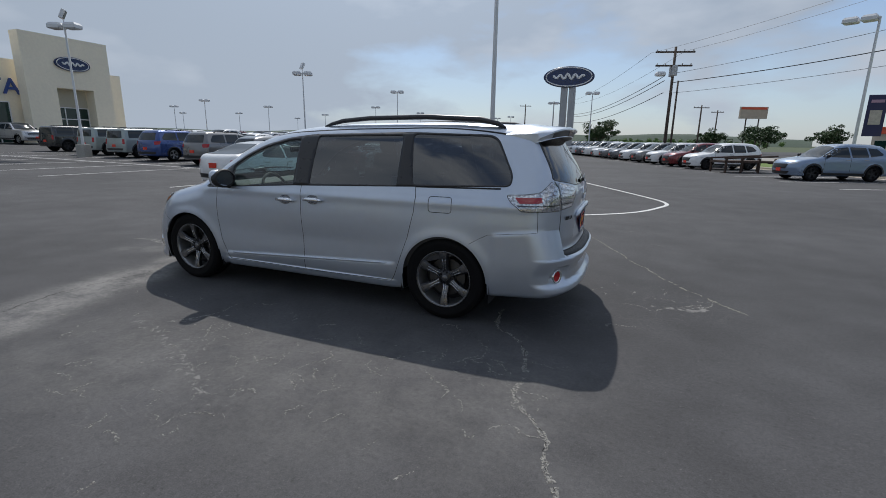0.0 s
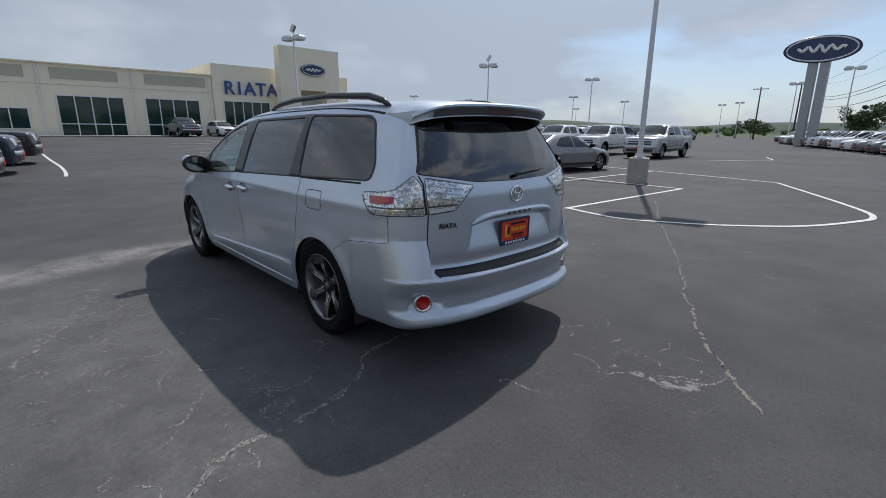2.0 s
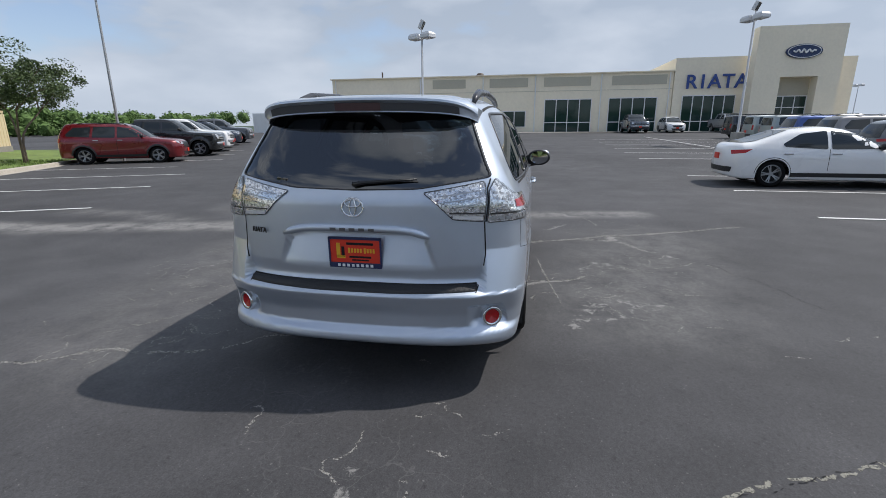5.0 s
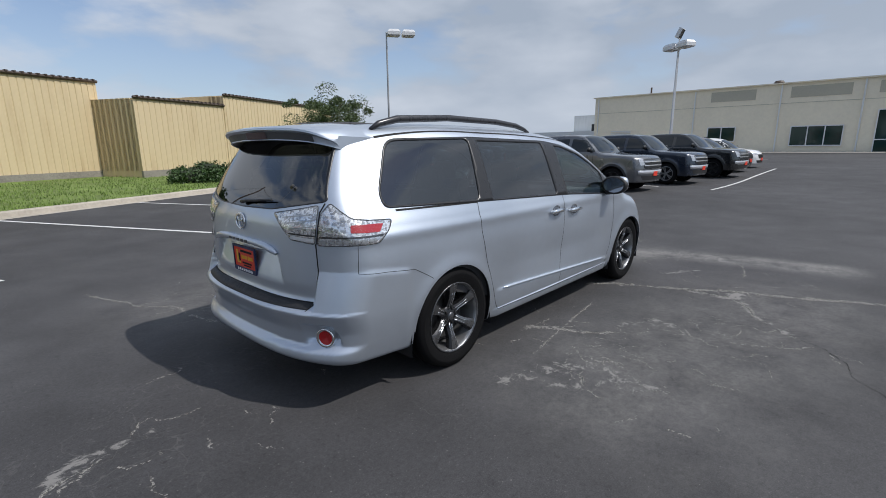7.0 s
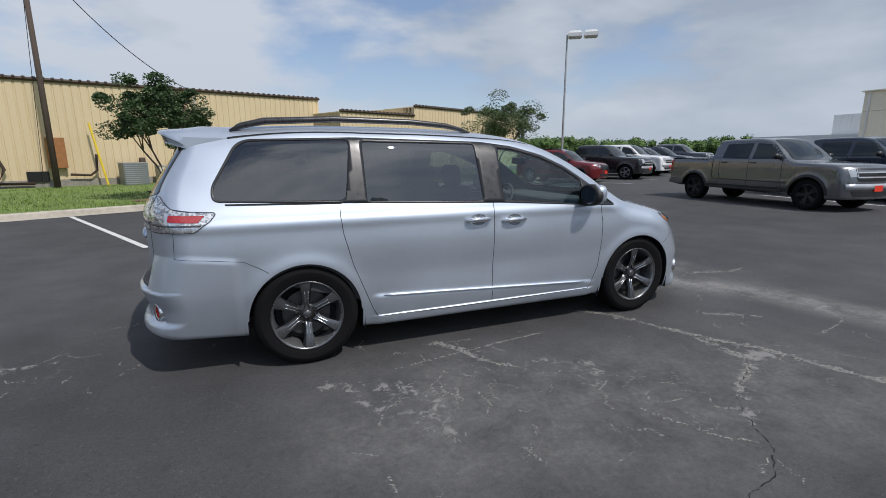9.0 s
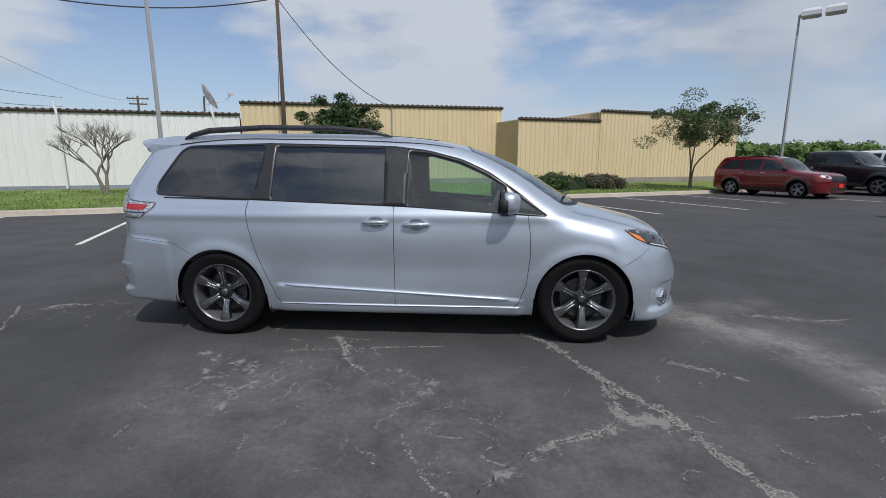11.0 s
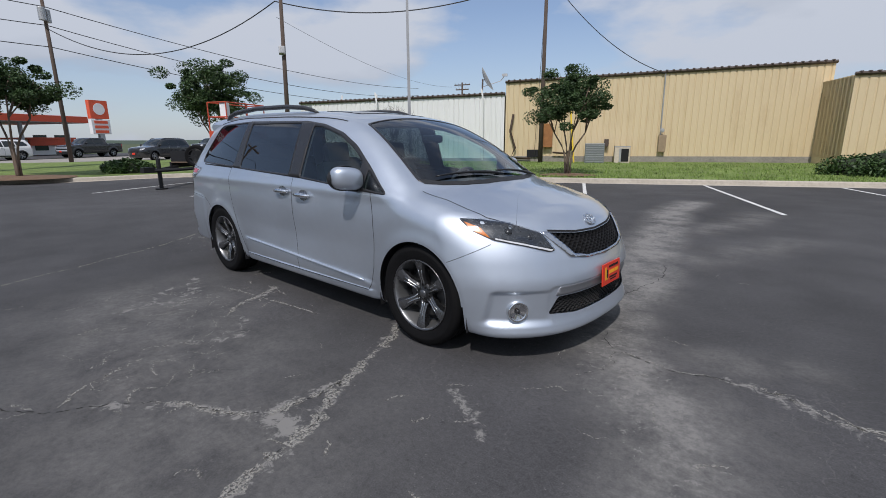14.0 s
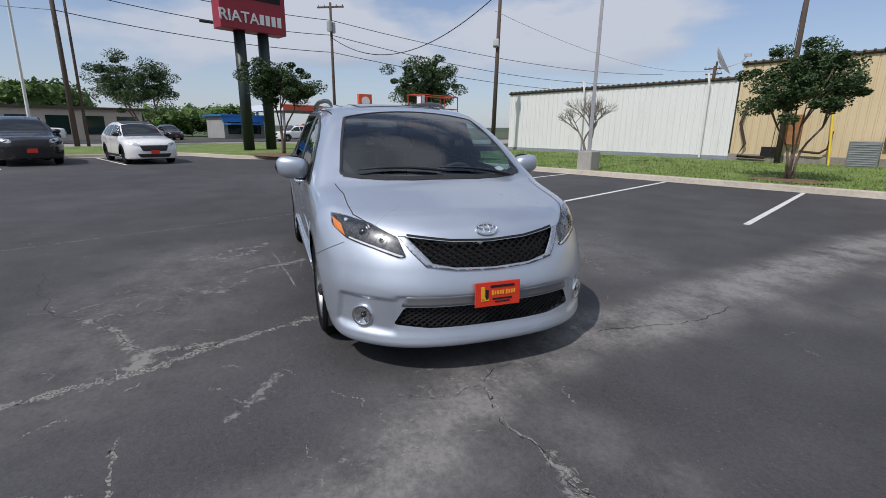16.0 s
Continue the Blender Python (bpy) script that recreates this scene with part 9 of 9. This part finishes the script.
for x in (-0.39, 0.39):
    for y in (-4.95, -3.9, -2.85):
        part("post", tube(bmesh.new(), [(x, y, 1.8), (x, y, 2.8)], 0.022, 6), orange_paint, lift)
    for z in (2.3, 2.8):
        part("rail", tube(bmesh.new(), [(x, -4.95, z), (x, -2.85, z)], 0.022, 6), orange_paint, lift)
for y in (-4.95, -2.85):
    for z in (2.3, 2.8):
        part("rail", tube(bmesh.new(), [(-0.39, y, z), (0.39, y, z)], 0.022, 6), orange_paint, lift)
part("control_box", box(bmesh.new(), -0.25, -2.95, 2.55, 0.3, 0.14, 0.5), paper_white, lift)
for s in (-1, 1):
    for y in (-4.6, -3.2):
        w = part("lift_wheel", lathe(bmesh.new(), [(0.0, 0.06), (0.13, 0.06), (0.16, 0.03), (0.16, -0.03), (0.13, -0.06), (0.0, -0.06)], 16, "x", (s * 0.42, y, 0.95)), tyre_rubber, lift)

# small open trailer beside the pale blue SUV
ut = thing("utility_trailer", "small dark steel utility trailer frame", "trailer", m=pose(8.6, 27.4, 0, 0, 0, 203))
part("bed", box(bmesh.new(), 0, 0, 0.62, 3.0, 1.5, 0.12), mat("rust_brown", (0.06, 0.035, 0.025), 0.8, 0, 0.3, 6), ut)
for x in (-1.4, -0.5, 0.5, 1.4):
    for y in (-0.72, 0.72):
        part("leg", box(bmesh.new(), x, y, 0.4, 0.09, 0.09, 0.8), MATS["rust_brown"], ut)
for y in (-0.72, 0.72):
    part("rail", tube(bmesh.new(), [(-1.5, y, 0.95), (1.5, y, 0.8)], 0.05, 6), MATS["rust_brown"], ut)
part("drawbar", tube(bmesh.new(), [(-1.5, 0, 0.55), (-2.6, 0, 0.5)], 0.06, 6), MATS["rust_brown"], ut)

# ---- plants ----
def leaf_cloud(centres, per, size, rng, squash=0.8):
    """Many small leaves scattered through clumps."""
    g = np.random.default_rng(rng.randint(0, 10**6))
    c = np.repeat(np.array([tuple(q) for q, _ in centres]), per, 0)
    r = np.repeat(np.array([q for _, q in centres]), per)
    n = len(c)

    def unit(z=1.0):
        d = g.normal(size=(n, 3)) * (1, 1, z)
        return d / np.linalg.norm(d, axis=1, keepdims=True)

    p = c + unit() * (1, 1, squash) * (r * g.uniform(0.3, 1.0, n) ** 0.55)[:, None]
    a, b = unit(0.6), unit(0.6)
    b = b - a * (a * b).sum(1, keepdims=True)
    b /= np.linalg.norm(b, axis=1, keepdims=True)
    s = (size * g.uniform(0.6, 1.3, n))[:, None]
    verts = np.stack([p - a * s, p + b * s * 0.55, p + a * s, p - b * s * 0.55], 1).reshape(-1, 3)
    return mesh_of(verts.tolist(), np.arange(4 * n).reshape(-1, 4).tolist())


def tree(x, y, z, height, spread, trunk_h, seed, label, stems=3, clumps=26, per=120, size=0.07, leaf=None, group="lot trees", gap=0.5, name="tree", crown_r=0.45):
    rng = random.Random(seed)
    e = thing(name, label, "tree", group, pose(x, y, z))
    bm = bmesh.new()
    tips = []
    for s in range(stems):
        a = TAU * (s + rng.random() * 0.5) / stems
        p0 = Vector((0.08 * math.cos(a), 0.08 * math.sin(a), -0.1))
        p1 = Vector((0.16 * math.cos(a), 0.16 * math.sin(a), trunk_h * 0.6))
        p2 = Vector((spread * 0.16 * math.cos(a), spread * 0.16 * math.sin(a), trunk_h * 1.1))
        r = 0.019 * height / math.sqrt(stems)
        tube(bm, smooth_line([p0, p1, p2], 3), [r * (1 - 0.06 * k) for k in range(7)], 8)
        for b in range(4):
            ang = a + rng.uniform(-1.1, 1.1)
            rad = spread * rng.uniform(0.16, 0.33)
            end = Vector((rad * math.cos(ang), rad * math.sin(ang), trunk_h + (height - trunk_h) * rng.uniform(0.25, 0.72)))
            mid = p2.lerp(end, 0.5) + Vector((rng.uniform(-0.1, 0.1), rng.uniform(-0.1, 0.1), 0.15))
            tube(bm, [p2, mid, end], [r * 0.6, r * 0.38, r * 0.14], 6)
            tips += [end, mid]
            for _ in range(2):
                e2 = mid.lerp(end, rng.random()) + Vector((rng.uniform(-1, 1), rng.uniform(-1, 1), rng.uniform(-0.2, 0.5))) * spread * 0.10
                tube(bm, [mid, e2], [r * 0.25, r * 0.08], 5)
                tips.append(e2)
    part("trunk", bm_mesh(bm, True), bark, e)
    cs = []
    hz = (height - trunk_h * 0.92) / 2
    for k in range(int(clumps * 1.7)):
        if k % 5 < 2:      # leafy shoots round the limb ends
            q = rng.choice(tips) + Vector((rng.gauss(0, 1), rng.gauss(0, 1), rng.gauss(0.5, 0.8))) * spread * 0.06
            q.z = max(q.z, trunk_h * 1.05 + rng.uniform(0, 0.4))
        else:
            d = Vector((rng.gauss(0, 1), rng.gauss(0, 1), rng.gauss(0, 1) + 0.15)).normalized()
            rr = rng.uniform(0.3, 1.0) ** 0.5 * (0.78 + 0.7 * noise.noise(d * 2.1 + Vector((seed * 3.1, 0, 0))))
            q = Vector((d.x * spread / 2 * rr, d.y * spread / 2 * rr, height - hz + d.z * hz * rr * (1.0 if d.z > 0 else 0.75)))
        cs.append((q, spread * rng.choice([0.035, 0.05, 0.07, 0.09]) * (1 + crown_r)))
    part("crown", leaf_cloud(cs, int(per * 0.95), size, rng, 0.62), leaf or leaf_mat, e)
    return e


tree(4.3, -12.75, 0.18, 4.0, 3.5, 1.35, 1, "small bushy green crape myrtle on the lawn", 4, 52, 320, 0.042)
p = Vector((-11.6, -20.3, 0))
tree(p.x, p.y, 0.18, 4.5, 6.0, 1.9, 2, "small open-crowned green tree on the lawn", 3, 44, 280, 0.05, mat("leaf_light", (0.065, 0.10, 0.03), 0.6, 0, 0.4, 3))
tree(20.2, 0.5, 0.15, 4.65, 4.2, 2.0, 3, "wide green tree on the corner lawn", 3, 60, 330, 0.052)
tree(19.5, -6.8, 0.15, 5.1, 4.4, 2.0, 4, "wide dark green tree behind the trailer", 4, 62, 330, 0.052)
tree(39, 10.4, 0.1, 6.7, 7.0, 2.3, 5, "round dark green tree beside the highway", 3, 60, 300, 0.07)
for k, (x, y, h, s) in enumerate(((-2.5, 72, 5.5, 6.0), (22, 92, 5.0, 8.0), (33, 96, 4.8, 7.0), (15, 95, 4.2, 6.0), (-30, 135, 5.0, 10.0))):
    tree(x, y, 0, h, s, 1.2, 20 + k, "round green tree far along the road", 2, 40, 120, 0.14, None, "far trees")


def bare_tree(x, y, z, seed):
    rng = random.Random(seed)
    e = thing("bare_tree", "small leafless grey tree in front of the white wall", "tree", "", pose(x, y, z))
    bm = bmesh.new()

    def grow(p, d, r, length, depth):
        q = p + d * length
        m = p.lerp(q, 0.5) + Vector((rng.uniform(-1, 1), rng.uniform(-1, 1), 0)) * length * 0.08
        tube(bm, [p, m, q], [r, r * 0.85, r * 0.66], 7 if depth < 3 else 4, depth == 0)
        if depth >= 6:
            return
        for k in range(3 if 0 < depth < 5 else 2):
            nd = (d + Vector((rng.uniform(-1, 1), rng.uniform(-1, 1), rng.uniform(-0.25, 0.6))) * 0.75).normalized()
            nd.z = max(nd.z, -0.1)
            grow(q, nd, r * 0.62, length * rng.uniform(0.62, 0.86), depth + 1)

    for a in ((0.30, 0.1, 1), (0.05, -0.2, 1)):
        grow(Vector((0, 0, -0.05)), Vector(a).normalized(), 0.085, 0.85, 0)
    part("trunk", bm, mat("bark_grey", (0.17, 0.15, 0.13), 0.9, 0, 0.25, 8, 0.4, 60), e)


p = at_uv(7.2, -18.2)
bare_tree(p.x, p.y, 0.2, 11)


def shrub(u, v, lu, lv, h, seed, material, label, per=170, size=0.055):
    rng = random.Random(seed)
    e = thing("shrub", label, "shrub", "lawn shrubs", pose(*at_uv(u, v, 0.15), 0, 0, 25.5))
    cs = []
    for k in range(34):
        a, rr = rng.random() * TAU, math.sqrt(rng.random())
        x, y = lu / 2 * rr * math.cos(a), lv / 2 * rr * math.sin(a)
        top = h * (1 - 0.55 * rr * rr) * rng.uniform(0.75, 1.05)
        cs.append(((x, y, top * 0.62), h * 0.36))
        cs.append(((x * 1.05, y * 1.05, top * 0.25), h * 0.3))
    part("foliage", leaf_cloud(cs, per, size, rng, 0.8), material, e)
    # added near-black blob stands in for the shade deep in the foliage
    bm = bmesh.new()
    bmesh.ops.create_icosphere(bm, subdivisions=3, radius=1.0)
    for vtx in bm.verts:
        n = noise.noise(vtx.co * 2.2 + Vector((seed, 0, 0)))
        vtx.co = Vector((vtx.co.x * lu * 0.42, vtx.co.y * lv * 0.42, max(vtx.co.z, -0.1) * h * 0.72)) * (1 + 0.18 * n)
    part("core", bm_mesh(bm, True), mat("shrub_inner_shade", (0.012, 0.02, 0.006), 0.9, 0, 0.3, 5), e)


shrub(-12.3, -15.3, 4.2, 2.2, 1.05, 1, shrub_mat, "low spreading dark green juniper shrub on the lawn")
shrub(-15.2, -15.3, 2.0, 1.9, 1.0, 2, mat("shrub_dry", (0.10, 0.09, 0.055), 0.8, 0, 0.4, 4), "dry brownish shrub on the lawn")
shrub(16.9, -11.5, 2.3, 1.2, 0.75, 3, shrub_mat, "small clipped green shrub by the kerb")
shrub(-29.5, -14.0, 2.4, 1.4, 0.7, 4, shrub_mat, "low green shrub by the kerb")
mulch = mat("mulch", (0.16, 0.10, 0.06), 0.95, 0, 0.3, 4, 0.5, 30)
for x, y, r in ((4.3, -12.75, 0.7), (20.2, 0.5, 1.5)):
    bm = bmesh.new()
    lathe(bm, [(0.0, 0.06), (0.5, 0.05), (1.0, 0.0)], 20, "z")
    bmesh.ops.scale(bm, vec=(r * 1.5, r, 1), verts=bm.verts)
    m_ = tagged(part("mulch_bed", bm, mulch), "brown mulch bed round a tree", "mulch", kind="structure")
    m_.matrix_world = pose(x, y, 0.17, 0, 0, 25.5)

def grass_tufts():
    """Uneven tufts of grass over the lawn that lies nearest to the lot."""
    rng = np.random.default_rng(7)
    n = 30000
    u = rng.uniform(-21, 21, n)
    v = -12.35 - rng.random(n) ** 1.4 * 9.0
    ok = (np.sin(u * 1.7 + 2 * np.sin(v * 0.9)) + np.sin(v * 2.3 + u * 0.6) + rng.normal(0, 0.9, n)) > -1.0
    ok &= u < 13
    u, v = u[ok], v[ok]
    x, y = u * UX - v * UY, u * UY + v * UX
    a, h, w = rng.uniform(0, TAU, len(u)), rng.uniform(0.02, 0.075, len(u)), rng.uniform(0.008, 0.03, len(u))
    lx, ly = rng.normal(0, 0.03, len(u)), rng.normal(0, 0.03, len(u))
    z = np.full(len(u), 0.12) + np.clip((-12.3 - v) * 0.012, 0, 0.1)
    verts = np.stack([np.stack([x - np.cos(a) * w, y - np.sin(a) * w, z], 1), np.stack([x + np.cos(a) * w, y + np.sin(a) * w, z], 1), np.stack([x + lx, y + ly, z + h + 0.05], 1)], 1).reshape(-1, 3)
    faces = [(3 * k, 3 * k + 1, 3 * k + 2) for k in range(len(u))]
    tagged(part("grass", mesh_of(verts.tolist(), faces), mat("grass_blade", (0.16, 0.235, 0.055), 0.85, 0, 0.5, 1.5)), "short uneven green grass on the lawn", "grass", kind="stuff")


grass_tufts()

# far woods, joined
def woods(name, centre_line, depth, height, n, seed, label):
    rng = random.Random(seed)
    pts = smooth_line([(x, y, 0) for x, y in centre_line], 10)
    cs = []
    for k in range(n):
        p = rng.choice(pts)
        r = height * rng.uniform(0.17, 0.32)
        cs.append(((p.x + rng.uniform(-depth, depth), p.y + rng.uniform(-depth, depth), rng.uniform(0.15, 1.0) ** 0.6 * (height - r) * (0.8 + 0.2 * noise.noise((p.x * 0.12, p.y * 0.12, 0)))), r))
    leaves = leaf_cloud(cs, 170, height * 0.034, rng, 0.9)
    bm = bmesh.new()
    bm.from_mesh(leaves)
    ico = bmesh.new()
    bmesh.ops.create_icosphere(ico, subdivisions=2, radius=1.0)
    for c, r in cs:
        vs = {v: bm.verts.new(Vector(c) + v.co * r * 0.6 * (1 + 0.5 * noise.noise(v.co * 1.9 + Vector(c)))) for v in ico.verts}
        for f in ico.faces:
            bm.faces.new([vs[v] for v in f.verts])
    ico.free()
    return tagged(part(name, bm, far_leaf), label, "trees", kind="stuff")


woods("far_trees", [(-62, -75), (-40, -72), (-15, -78), (-80, -60)], 7, 5.6, 640, 1, "dense green trees beyond the lot")
woods("far_trees", [(82, 62), (83, 48), (83, 38)], 5, 10.5, 130, 2, "tall green trees behind the shops")
woods("far_trees", [(80.8, 16.4), (84, 9), (86, 5.5)], 3.5, 6.4, 70, 3, "low green trees beside the blue shop")
woods("far_trees", [(58, 66), (62, 50), (67, 36), (69.5, 27)], 3.5, 8.8, 170, 4, "tall green trees behind the shops")
woods("far_trees", [(-140, 40), (-150, 100), (-120, 160), (-60, 190), (0, 200), (40, 190)], 8, 4.5, 420, 5, "low line of trees at the far edge of the lot")
hill_mat = mat("far_hill", (0.055, 0.08, 0.055), 0.95, 0, 0.25, 0.03)


def ridge(line, height, label, seed):
    rng = random.Random(seed)
    pts = smooth_line([(x, y, 0) for x, y in line], 16)
    verts, faces = [], []
    for i, p in enumerate(pts):
        h = height * (0.6 + 0.5 * noise.noise((i * 0.09, seed, 0))) + 0.6 * noise.noise((i * 0.7, seed, 3))
        d = Vector((p.x, p.y, 0)).normalized()
        for off, z in ((-60, -1), (-20, h * 0.75), (10, h), (80, -1)):
            verts.append((p.x + d.x * off, p.y + d.y * off, z))
    for i in range(len(pts) - 1):
        for k in range(3):
            a = i * 4 + k
            faces.append((a, a + 1, a + 5, a + 4))
    return tagged(part("backdrop_hill", mesh_of(verts, faces, True), hill_mat), label, "hill", kind="structure")


ridge([(-900, -200), (-850, 150), (-700, 450), (-480, 650), (-250, 780), (0, 850), (250, 900)], 24, "low wooded hills on the horizon", 2)
ridge([(400, 900), (800, 500), (900, 0), (800, -500), (300, -900), (-300, -900), (-800, -600), (-900, -200)], 10, "low wooded skyline on the horizon", 5)
